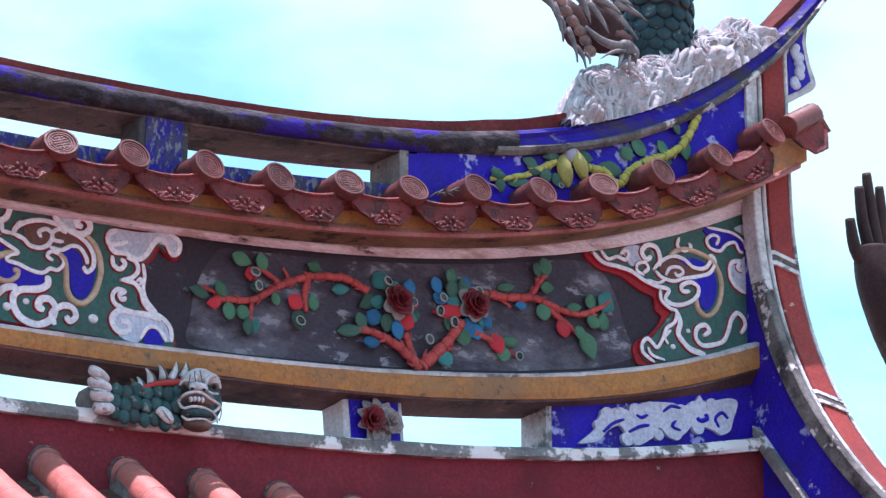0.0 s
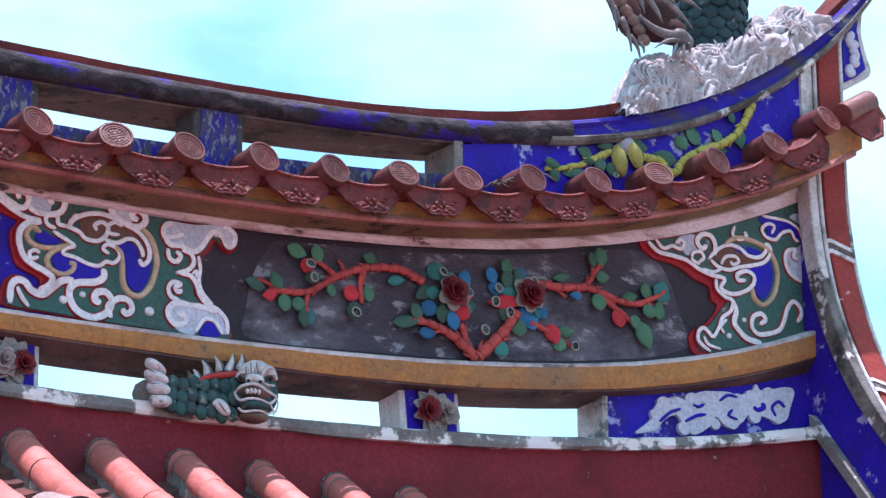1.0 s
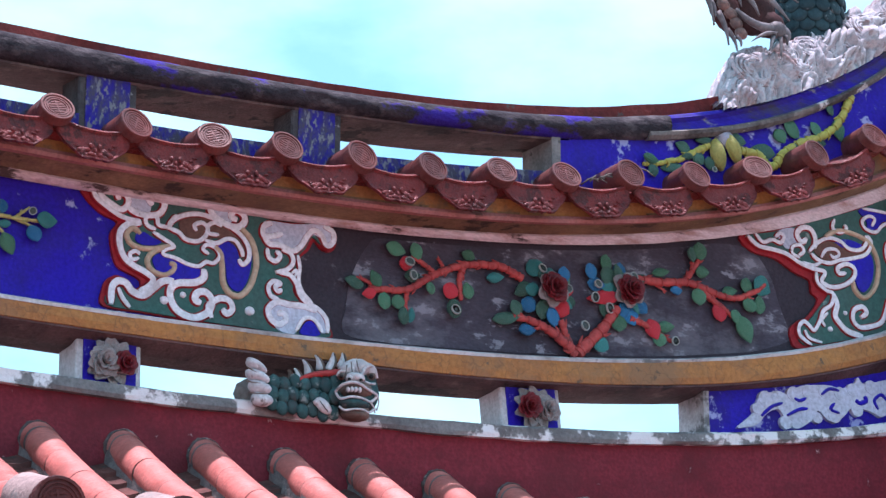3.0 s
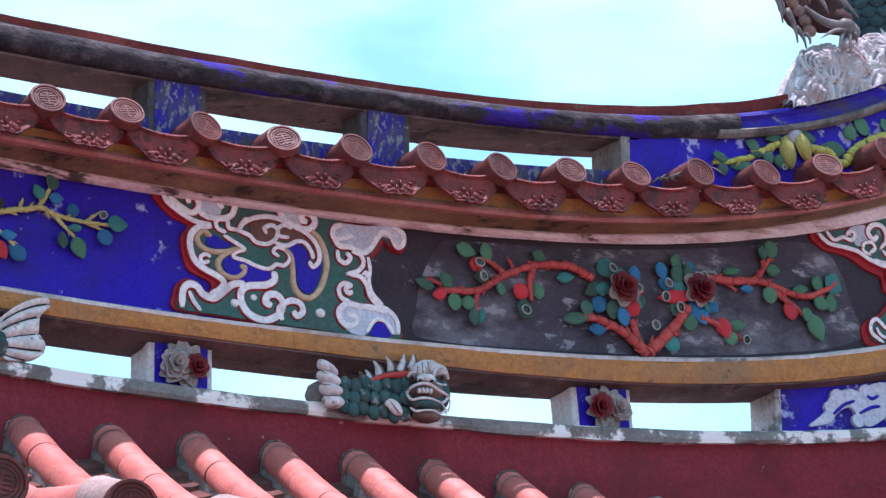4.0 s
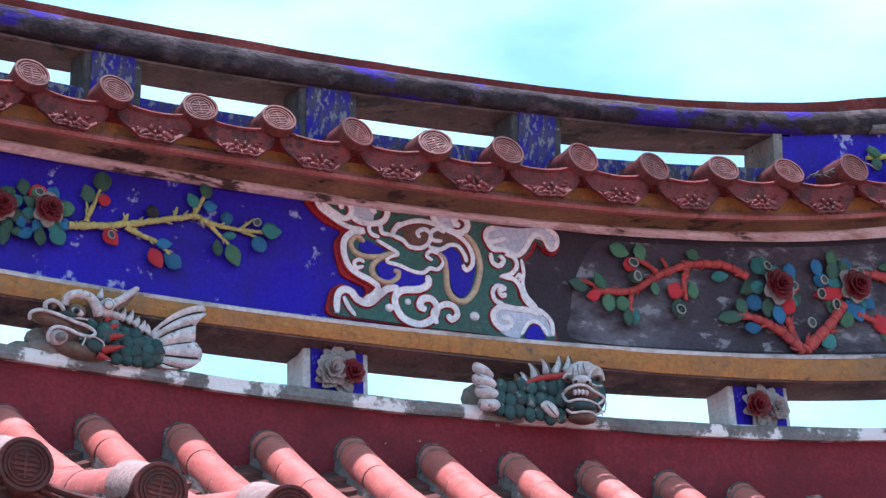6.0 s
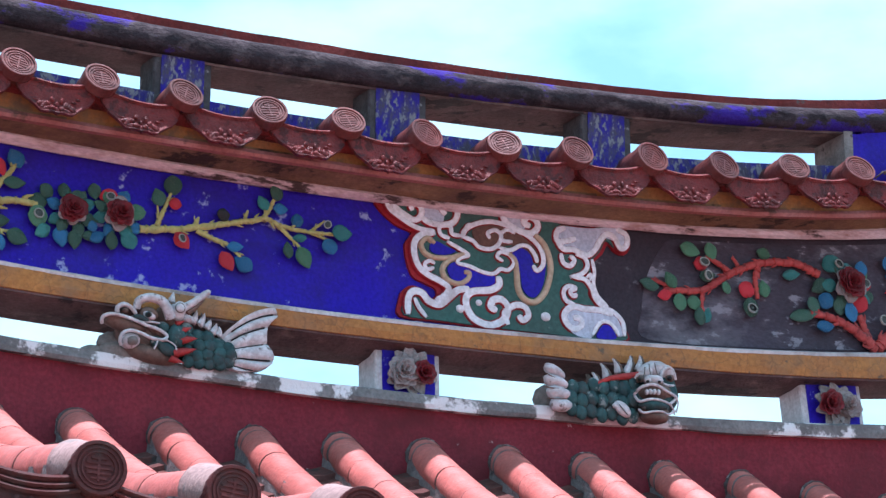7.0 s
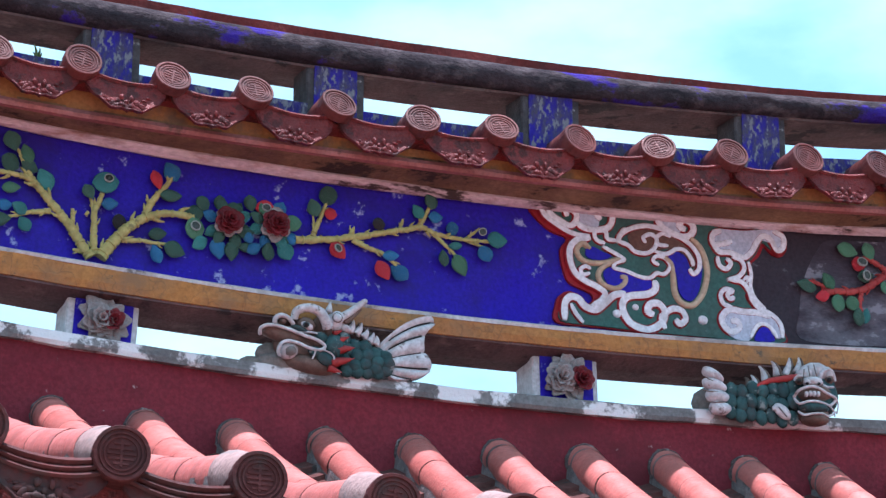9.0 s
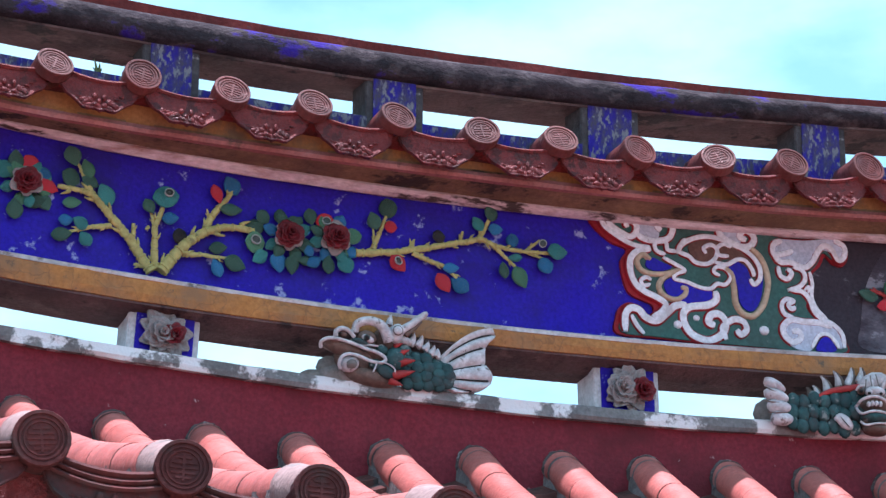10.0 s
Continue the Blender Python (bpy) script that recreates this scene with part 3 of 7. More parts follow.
for x0 in ROOF_ROWS:
    x, z = row_x(x0, EAVE_LOW), barrel_z(x0, EAVE_LOW)
    tl = new("eave_tile", o_tail.data)
    tl.parent = low_eave
    tl.matrix_basis = pose(x, EAVE_LOW, z + rnd.uniform(-0.003, 0.003), 0, 0, -4.3 + rnd.uniform(-1.5, 1.5))
    dd = new("end_disc", o_disc.data)
    dd.parent = tl
    dd.matrix_basis = pose(0, 0, 0, rnd.uniform(-4, 2), rnd.uniform(-14, 14), rnd.uniform(-2, 2))
    dt = new("drip_tile", o_drip.data)
    dt.parent = low_eave
    dt.matrix_basis = pose(x + ROOF_P / 2, EAVE_LOW + 0.03, z - 0.022, 0, 4, 0)
bm = bmesh.new()
strip(bm, [[(x, EAVE_LOW + yy, barrel_z(x, EAVE_LOW) + zz) for yy, zz in ((0.050, -0.05), (0.046, -0.26), (0.10, -0.27), (0.75, -0.12), (0.75, -0.05))] for x in [-0.6 + 6.2 * q / 50 for q in range(51)]], closed=True)
tagged(part("trim_eave_board", bm, M_GLAZE), "brown-red board closing the lower eave behind its drip tiles", "trim", kind="structure")
for o in (o_disc, o_tail, o_drip):
    bpy.data.objects.remove(o)


# ---- descending gable ridge at the end ----
def wing_y(z):
    """Front of the descending ridge: upright above, sweeping forward below."""
    d = max(0.0, 5.1 - z)
    return 6.930 - 0.33 * d ** 2.4


M_WING_RED = paint("red_gable_paint", (0.30, 0.045, 0.040), (0.24, 0.036, 0.034), 0.6, 4.0, chips=(0.55, 0.45, 0.42), chip_at=0.71, chip_scale=12.0, dirt=(0.14, 0.03, 0.03), dirt_at=0.66, bump=0.25)
wing = thing("gable_ridge", "blue-sided gable ridge with grey moulding and red panels", "gable ridge", kind="structure")
zs = [5.38 - 0.05 * i for i in range(60)]
bm = bmesh.new()
rows = [[(X_END, wing_y(z) + 0.035, z), (X_END, 7.09, z), (5.885, 7.09, z), (5.885, wing_y(z) + 0.035, z)] for z in zs]
strip(bm, rows, closed=True)
part("side", bm, M_BLUE, wing)


def wing_bar(name, x0, x1, proud, material, z0=None, z1=2.5, label=""):
    z0 = z0 or curve_at(SLAB_BOT, x1) + 0.02
    bm = bmesh.new()
    n = 50
    rows = []
    for i in range(n + 1):
        z = z0 + (z1 - z0) * i / n
        y = wing_y(z)
        rows.append([(x0, y + 0.04, z), (x0, y - proud + 0.004, z), (x0 + 0.004, y - proud, z), (x1 - 0.004, y - proud, z), (x1, y - proud + 0.004, z), (x1, y + 0.04, z)])
    strip(bm, rows, closed=True)
    return part(name, bm, material, wing, label)


wing_bar("moulding", X_END - 0.018, X_END + 0.016, 0.024, M_LIME, None, 4.70, label="white flaking moulding")
wing_bar("moulding", X_END - 0.018, X_END + 0.016, 0.024, M_SILL_DARK, 4.70, 2.5, label="grey blackened moulding")
wing_bar("groove", X_END + 0.017, X_END + 0.030, 0.004, M_COLLAR)
wing_bar("moulding", X_END + 0.031, X_END + 0.046, 0.014, M_LIME)
wing_bar("groove", X_END + 0.047, X_END + 0.056, 0.002, M_WING_RED)
wing_bar("red_panel", X_END + 0.057, X_END + 0.144, 0.008, M_WING_RED, label="red painted panel")
wing_bar("edge", X_END + 0.146, X_END + 0.158, 0.012, M_LIME)


def wing_band(z, drop, thick, proud, material):
    """A plaster band crossing the red panel, falling towards its outer edge."""
    bm = bmesh.new()
    rows = []
    for i in range(7):
        x = X_END + 0.036 + 0.112 * i / 6
        zz = z - drop * abs(i - 1) / 5
        rows.append([(x, wing_y(zz + h) - p, zz + h) for h, p in ((thick, -0.02), (thick, proud), (-thick, proud), (-thick, -0.02))])
    strip(bm, rows, closed=True)
    part("crossband", bm, material, wing)


for z in (4.795, 4.285):
    wing_band(z, 0.022, 0.012, 0.013, M_COLLAR)
    wing_band(z + 0.018, 0.022, 0.007, 0.017, M_LIME)
    wing_band(z - 0.018, 0.022, 0.007, 0.017, M_LIME)
bm = bmesh.new()
strip(bm, [[(X_END - 0.03, 6.955 - 0.80 * (4.22 - z), z + 0.03), (X_END - 0.03, 6.955 - 0.80 * (4.22 - z), z - 0.02), (X_END + 0.002, 6.955 - 0.80 * (4.22 - z), z - 0.02), (X_END + 0.002, 6.955 - 0.80 * (4.22 - z), z + 0.03)] for z in [4.20 - 0.06 * i for i in range(14)]], closed=True)
part("sill_moulding", bm, M_SILL, wing)

# ---- kit for the cut-porcelain reliefs ----
M_CORAL = paint("coral_paint", (0.52, 0.088, 0.080), (0.36, 0.055, 0.055), 0.5, 14.0, chips=(0.20, 0.05, 0.05), chip_at=0.64, chip_scale=20.0, bump=0.3)
M_STEM = paint("pale_yellow_paint", (0.50, 0.44, 0.17), (0.38, 0.33, 0.13), 0.55, 14.0, chips=(0.20, 0.19, 0.09), chip_at=0.66, chip_scale=20.0, bump=0.3)
M_VINE = paint("vine_yellow_paint", (0.47, 0.43, 0.10), (0.36, 0.33, 0.09), 0.5, 12.0, chips=(0.22, 0.20, 0.08), chip_at=0.66, chip_scale=20.0, bump=0.3)
LEAF_MATS = {
    "g": paint("green_shard", (0.080, 0.240, 0.145), (0.050, 0.160, 0.105), 0.42, 26.0, chips=(0.20, 0.26, 0.22), chip_at=0.635, chip_scale=34.0, per_piece=0.25, bump=0.5, gloss=0.2),
    "d": paint("dark_green_shard", (0.055, 0.140, 0.105), (0.036, 0.098, 0.078), 0.42, 26.0, chips=(0.18, 0.22, 0.20), chip_at=0.635, chip_scale=34.0, per_piece=0.25, bump=0.5, gloss=0.2),
    "t": paint("teal_shard", (0.035, 0.250, 0.245), (0.026, 0.180, 0.185), 0.42, 26.0, chips=(0.20, 0.28, 0.28), chip_at=0.635, chip_scale=34.0, per_piece=0.22, bump=0.5, gloss=0.2),
    "b": paint("sky_blue_shard", (0.020, 0.195, 0.410), (0.016, 0.130, 0.290), 0.42, 26.0, chips=(0.22, 0.30, 0.36), chip_at=0.635, chip_scale=34.0, per_piece=0.25, bump=0.5, gloss=0.2),
    "r": paint("red_shard", (0.66, 0.050, 0.070), (0.52, 0.038, 0.052), 0.42, 26.0, chips=(0.60, 0.30, 0.28), chip_at=0.70, chip_scale=24.0, per_piece=0.15, bump=0.5, gloss=0.2),
    "k": paint("black_shard", (0.045, 0.040, 0.045), (0.03, 0.03, 0.03), 0.5, 12.0, per_piece=0.2, bump=0.5),
    "y": paint("melon_paint", (0.42, 0.38, 0.12), (0.30, 0.28, 0.09), 0.45, 10.0, per_piece=0.15, bump=0.5),
    "w": paint("pale_lilac_shard", (0.42, 0.42, 0.52), (0.33, 0.33, 0.42), 0.45, 10.0, bump=0.5),
}
M_SHELL = paint("white_ring_shard", (0.40, 0.43, 0.42), (0.28, 0.31, 0.30), 0.35, 20.0, bump=0.15, gloss=0.2)
M_CORE = paint("dark_core", (0.10, 0.125, 0.12), (0.06, 0.08, 0.08), 0.4, 20.0, bump=0.1)
M_ROSE = paint("dark_red_petal", (0.20, 0.016, 0.024), (0.105, 0.011, 0.015), 0.32, 20.0, chips=(0.34, 0.15, 0.14), chip_at=0.72, chip_scale=30.0, per_piece=0.25, bump=0.15, gloss=0.2)
M_PETAL = paint("pale_petal", (0.37, 0.33, 0.34), (0.23, 0.19, 0.19), 0.45, 18.0, chips=(0.24, 0.16, 0.15), chip_at=0.64, chip_scale=24.0, per_piece=0.15, bump=0.2)
M_WHITE = paint("white_scroll_paint", (0.82, 0.80, 0.87), (0.70, 0.67, 0.75), 0.6, 8.0, chips=(0.30, 0.27, 0.29), chip_at=0.68, chip_scale=22.0, dirt=(0.42, 0.37, 0.40), dirt_at=0.66, dirt_scale=9.0, bump=0.25)
M_CLOUD = paint("pale_lilac_paint", (0.54, 0.57, 0.71), (0.44, 0.46, 0.58), 0.65, 6.0, chips=(0.28, 0.28, 0.32), chip_at=0.67, chip_scale=16.0, bump=0.25)
M_SCROLL_RED = paint("crimson_edge_paint", (0.36, 0.022, 0.030), (0.26, 0.020, 0.026), 0.55, 10.0, bump=0.2)
M_TEAL = paint("teal_ground_paint", (0.040, 0.130, 0.118), (0.055, 0.105, 0.098), 0.6, 6.0, chips=(0.20, 0.25, 0.24), chip_at=0.70, chip_scale=14.0, bump=0.25)
M_FIELD = paint("blue_field_paint", (0.022, 0.012, 0.42), (0.030, 0.020, 0.30), 0.45, 8.0, chips=(0.25, 0.28, 0.50), chip_at=0.69, chip_scale=16.0, bump=0.2)
M_GOLD = paint("tan_scroll_paint", (0.58, 0.44, 0.33), (0.46, 0.33, 0.24), 0.6, 9.0, bump=0.2)
M_UMBER = paint("umber_field_paint", (0.16, 0.075, 0.060), (0.12, 0.06, 0.05), 0.6, 9.0, bump=0.2)
STEM_MAT = {}
seeds = random.Random(11)


def spline(points, per=6, closed=False):
    """Catmull-Rom through the given points."""
    p = [Vector(q) for q in points]
    n = len(p)
    out = []
    spans = n if closed else n - 1
    for i in range(spans):
        if closed:
            a, b, c, d = p[i - 1], p[i], p[(i + 1) % n], p[(i + 2) % n]
        else:
            a, b, c, d = p[max(i - 1, 0)], p[i], p[i + 1], p[min(i + 2, n - 1)]
        for k in range(per):
            t = k / per
            out.append(0.5 * (2 * b + (c - a) * t + (2 * a - 5 * b + 4 * c - d) * t * t + (3 * b - a - 3 * c + d) * t ** 3))
    if not closed:
        out.append(p[-1].copy())
    return out


def tube(bm, path, radii, sides=8, slot=0, flat=1.0, joint=0.0, every=5):
    """A round bar along 3D points; joint: stepped collars like bamboo or cut twigs."""
    rows = []
    n = len(path)
    for i, c in enumerate(path):
        d = (path[min(i + 1, n - 1)] - path[max(i - 1, 0)]).normalized()
        up = Vector((0, -1, 0))
        if abs(d.dot(up)) > 0.95:
            up = Vector((1, 0, 0))
        s = d.cross(up).normalized()
        u = s.cross(d).normalized()
        r = radii[0] + (radii[1] - radii[0]) * i / max(1, n - 1)
        if joint:
            r *= 1 + joint * (1 - 2 * ((i % every) / every)) + joint * 0.6 * noise.noise(c * 40)
        rows.append([c + s * r * math.cos(2 * math.pi * k / sides) + u * r * flat * math.sin(2 * math.pi * k / sides) for k in range(sides)])
    strip(bm, rows, closed=True, soft=True, slot=slot)


def stem(owner, points, r0, r1):
    bm = bmesh.new()
    wall = owner.location.y
    path = spline([(x, wall - r0 * 0.55, z) for x, z in points], 9)
    path = [q + Vector((0.0025 * noise.noise(q * 30), 0, 0.003 * noise.noise(q * 30 + Vector((5, 0, 0))))) for q in path]
    tube(bm, path, (r0 * 0.84, r1 * 0.86), 10, joint=0.17, every=5, flat=0.8)
    for k in range(3, len(path) - 2, 5):                 # bark collars
        d = (path[k + 1] - path[k]).normalized()
        r = (r0 * 0.84 + (r1 * 0.86 - r0 * 0.84) * k / len(path)) * (1.16 + 0.10 * noise.noise(path[k] * 50))
        tube(bm, [path[k] - d * 0.003, path[k], path[k] + d * 0.003], (r * 1.04, r * 0.94), 9, flat=0.82)
    for k in range(4, len(path) - 3, 9):                 # stubs of cut twigs
        d = (path[k + 1] - path[k]).normalized()
        s = Vector((d.z, 0, -d.x)) * (1 if (k // 9) % 2 else -1)
        tube(bm, [path[k] + s * r0 * 0.4, path[k] + s * r0 * 0.9 + d * r0 * 0.5, path[k] + s * r0 * 1.25 + d * r0 * 1.3], (r0 * 0.42, r0 * 0.10), 6)
    part("stem", bm, STEM_MAT[owner.name], owner)


def leaf_mesh(name, pointed):
    bm = bmesh.new()
    rows = []
    for i in range(9):
        u = i / 8
        half = 0.5 * math.sin(math.pi * u ** (0.85 if pointed else 1.0)) ** (0.80 if pointed else 0.55)
        half = max(half, 0.03)
        row = []
        for j in range(7):
            v = -1 + j / 3
            lift = (1 - v * v) * math.sin(math.pi * min(1, u * 0.9 + 0.08)) * 0.30 + 0.05 - 0.035 * math.exp(-(v * 4) ** 2)
            row.append((u - 0.5, -lift, v * half))
        rows.append(row)
    vs = strip(bm, rows, soft=True)
    for a, b in (([r[0] for r in vs], [(v.co.x, 0.10, v.co.z) for v in (r[0] for r in vs)]), ([r[-1] for r in vs], [(v.co.x, 0.10, v.co.z) for v in (r[-1] for r in vs)])):
        bv = [bm.verts.new(q) for q in b]
        for i in range(len(a) - 1):
            bm.faces.new((a[i], a[i + 1], bv[i + 1], bv[i]))
    o = part(name, bm, M_SHELL)
    me = o.data
    bpy.data.objects.remove(o)
    return me


LEAF_SHAPES = {}
for key, mat in LEAF_MATS.items():
    for k, pointed in enumerate((True, False)):
        me = leaf_mesh("leaf", pointed)
        me.materials[0] = mat
        LEAF_SHAPES[key, k] = me


def leaf(owner, key, x, z, angle, length, width):
    """One glazed shard, long axis at angle to the ridge."""
    name = {"r": "bud", "y": "melon", "w": "blossom"}.get(key, "leaf")
    o = new(name, LEAF_SHAPES[key, 0 if length > width * 1.15 and key not in "yw" else 1])
    o.parent = owner
    o.matrix_parent_inverse = Matrix.Translation(-owner.location)
    turn = angle + (180 if seeds.random() < 0.35 else 0)
    depth = (0.062 if key in "yw" else 0.019) * seeds.uniform(0.75, 1.25)
    o.matrix_basis = pose(x, owner.location.y - 0.006 - seeds.uniform(0, 0.008), z, seeds.uniform(-14, 10), -turn, seeds.uniform(-16, 16)) @ Matrix.Diagonal((length * 1.05, depth, width * 1.03, 1))


bm = bmesh.new()
N = 18
rows = []
for rad, y in ((1.0, 0.4), (1.0, -0.35), (0.95, -0.50), (0.82, -0.50), (0.78, -0.15)):
    rows.append([(rad * math.cos(2 * math.pi * k / N), y, rad * math.sin(2 * math.pi * k / N)) for k in range(N)])
strip(bm, rows, closed=True, caps=False)
rows = [[(0.78 * math.cos(2 * math.pi * k / N), -0.16, 0.78 * math.sin(2 * math.pi * k / N)) for k in range(N)], [(0.34 * math.cos(2 * math.pi * k / N), -0.16, 0.34 * math.sin(2 * math.pi * k / N)) for k in range(N)], [(0.22 * math.cos(2 * math.pi * k / N), -0.42, 0.22 * math.sin(2 * math.pi * k / N)) for k in range(N)]]
strip(bm, rows, closed=True, slot=1)
_o = part("ring", bm, [M_SHELL, M_CORE])
RING = _o.data
bpy.data.objects.remove(_o)


def shell(owner, x, z, r):
    o = new("ring", RING)
    o.parent = owner
    o.matrix_parent_inverse = Matrix.Translation(-owner.location)
    o.matrix_basis = pose(x, owner.location.y - 0.022, z, seeds.uniform(-20, 10), 0, seeds.uniform(-10, 25)) @ Matrix.Diagonal((r * 0.92, r * 0.40, r * 0.92, 1))


def petal_mesh(mat, sharp):
    bm = bmesh.new()
    rows = []
    for i in range(7):
        u = i / 6
        half = 0.44 * math.sin(math.pi * (0.12 + 0.80 * u)) ** 0.7 * (1 - (0.55 * u ** 5 if sharp else 0.25 * u ** 6))
        rows.append([(half * v, -0.30 * u * (1 - u * 0.45) + 0.16 * v * v * -1 * math.sin(math.pi * u), u) for v in (-1, -0.5, 0, 0.5, 1)])
    a = strip(bm, rows, soft=True)
    b = strip(bm, [[(x, y + 0.05, z) for x, y, z in r] for r in rows], soft=True)
    edge = lambda vs: [r[0] for r in vs] + vs[-1][1:] + [r[-1] for r in reversed(vs[:-1])]
    ea, eb = edge(a), edge(b)
    for i in range(len(ea) - 1):
        bm.faces.new((ea[i], ea[i + 1], eb[i + 1], eb[i]))
    o = part("petal", bm, mat)
    me = o.data
    bpy.data.objects.remove(o)
    return me


PETALS = {m.name + str(s): petal_mesh(m, s) for m in (M_ROSE, M_PETAL) for s in (0, 1)}


def bloom(owner, x, y, z, r, layers, tilt=0.0, name="flower", wide=1.08):
    """A flower of cupped petals. layers: (mesh, count, reach, how far the petals stand up)."""
    bm = bmesh.new()
    bmesh.ops.create_icosphere(bm, subdivisions=2, radius=r * 0.16, matrix=Matrix.Translation((x, y - r * 0.22, z)) @ Matrix.Diagonal((1, 0.7, 1, 1)))
    heart = part(name, bm, layers[-1][0].materials[0], owner)
    for k, (me, count, reach, stand) in enumerate(layers):
        for i in range(count):
            p = new("petal", me)
            p.parent = heart
            a = 360 * (i + 0.5 * (k % 2)) / count + seeds.uniform(-8, 8) + tilt
            s = r * reach * seeds.uniform(0.90, 1.08)
            p.matrix_basis = pose(x, y - 0.004 - 0.008 * k * r / 0.04, z, 0, a, 0) @ pose(0, 0, 0, stand + seeds.uniform(-8, 8)) @ Matrix.Diagonal((s * wide, s, s, 1))
    return heart


def rosette(owner, x, z, r, ring=0):
    for k in range(ring):                               # leaves spread under the flower
        a = 2 * math.pi * (k + 0.5) / ring + seeds.uniform(-0.2, 0.2)
        leaf(owner, seeds.choice("ddgtb"), x + r * 1.35 * math.cos(a), z + r * 1.30 * math.sin(a), math.degrees(a), r * 1.15, r * 0.85)
    bloom(owner, x, owner.location.y - 0.012, z, r, [(PETALS["pale_petal0"], 6, 1.20, 2), (PETALS["dark_red_petal0"], 9, 1.06, 10), (PETALS["dark_red_petal0"], 8, 0.90, 20), (PETALS["dark_red_petal0"], 7, 0.72, 33), (PETALS["dark_red_petal0"], 6, 0.54, 48), (PETALS["dark_red_petal0"], 4, 0.36, 64)])


def plate(owner, outline, height, material, wall=FACE):
    """A raised flat field with a soft edge."""
    bm = bmesh.new()
    ring = spline([(x, wall, z) for x, z in outline], 4, closed=True)
    base = [bm.verts.new((q.x, wall + 0.004, q.z)) for q in ring]
    front = [bm.verts.new((q.x, wall - height, q.z)) for q in ring]
    n = len(ring)
    for i in range(n):
        bm.faces.new((base[i], base[(i + 1) % n], front[(i + 1) % n], front[i]))
    bm.faces.new(front)
    part({"teal_ground_paint": "ground_field", "crimson_edge_paint": "red_border", "pale_lilac_paint": "cloud"}.get(material.name, "field"), bm, material, owner)


def ribbon(owner, points, width, height=0.024, material=None, wall=FACE):
    """A rounded scroll line, white on top with painted red flanks."""
    bm = bmesh.new()
    width *= 1.16
    path = spline([(x, 0, z) for x, z in points], 7)
    n = len(path)
    rows = []
    plain = material is not None
    offs = (-1.0, -0.97, -0.68, -0.45, 0.0, 0.45, 0.68, 0.97, 1.0)
    hs = (-0.1, 0.70, 0.90, 0.97, 1.0, 0.97, 0.90, 0.70, -0.1)
    for i, c in enumerate(path):
        d = (path[min(i + 1, n - 1)] - path[max(i - 1, 0)]).normalized()
        s = Vector((d.z, 0, -d.x))
        e = min(i, n - 1 - i) / 3.0
        k = (0.62 + 0.38 * min(1.0, e)) * (1 + 0.10 * noise.noise(c * 25))
        rows.append([(c.x + s.x * o * width * k, wall - height * h, c.z + s.z * o * width * k) for o, h in zip(offs, hs)])
    vs = [[bm.verts.new(p) for p in r] for r in rows]
    for a, b in zip(vs, vs[1:]):
        for i in range(len(a) - 1):
            f = bm.faces.new((a[i], a[i + 1], b[i + 1], b[i]))
            f.smooth = True
            f.material_index = 1 if not plain and i in (0, 1, 6, 7) else 0
    for r in (vs[0], vs[-1]):
        bm.faces.new(r)
    part("scroll", bm, [material] if plain else [M_WHITE, M_SCROLL_RED], owner)


def lobe(owner, x, z, r, height, wall):
    """A rounded swell on the edge of a flat cloud."""
    plate(owner, [(x + r * math.cos(k * math.pi / 4), z + 0.92 * r * math.sin(k * math.pi / 4)) for k in range(8)], height, M_CLOUD, wall)


def dot(owner, x, z, r):
    bm = bmesh.new()
    bmesh.ops.create_icosphere(bm, subdivisions=2, radius=r, matrix=Matrix.Translation((x, FACE - 0.016, z)) @ Matrix.Diagonal((1.1, 0.8, 1, 1)))
    smooth(part("boss", bm, M_WHITE, owner))


# ---- relief branches, scrolls and clouds ----
worn_left, worn_right = [(3.732, 4.168), (3.736, 4.244), (3.746, 4.313), (3.767, 4.376), (3.799, 4.433), (3.835, 4.470)], [(5.130, 4.675), (5.189, 4.645), (5.230, 4.582), (5.253, 4.512), (5.278, 4.452), (5.298, 4.405)]
worn_top = [(x, curve_at(PANEL_TOP, x) - 0.020) for x in [worn_left[-1][0] + (worn_right[0][0] - worn_left[-1][0]) * k / 12 for k in range(1, 12)]]
worn_low = [(x, curve_at(LEDGE_TOP, x) + 0.030) for x in [worn_right[-1][0] + (worn_left[0][0] - worn_right[-1][0]) * k / 12 for k in range(1, 12)]]
plate(bpy.data.objects["wall_panel_black"], worn_left + worn_top + worn_right + worn_low, 0.0015, M_BLACK_WORN)

coral = thing("plum_branch", "coral red plum branch relief with green leaves on black panel", "relief ornament", "relief branches", at=(4.3, 6.99, 4.25))
STEM_MAT[coral.name] = M_CORAL
stem(coral, [(4.494, 4.222), (4.455, 4.251), (4.396, 4.284), (4.337, 4.3), (4.275, 4.301)], 0.0190, 0.0104)
stem(coral, [(4.48, 4.226), (4.458, 4.28), (4.442, 4.321)], 0.0156, 0.0104)
stem(coral, [(4.494, 4.222), (4.549, 4.275), (4.603, 4.336), (4.64, 4.392)], 0.0225, 0.0156)
stem(coral, [(4.312, 4.426), (4.254, 4.448), (4.196, 4.448), (4.139, 4.44), (4.082, 4.421), (4.02, 4.39), (3.971, 4.355), (3.916, 4.324), (3.846, 4.313), (3.802, 4.308)], 0.0138, 0.0104)
stem(coral, [(4.026, 4.389), (3.988, 4.409), (3.941, 4.435)], 0.0104, 0.0069)
stem(coral, [(3.927, 4.326), (3.922, 4.281), (3.931, 4.252)], 0.0086, 0.0052)
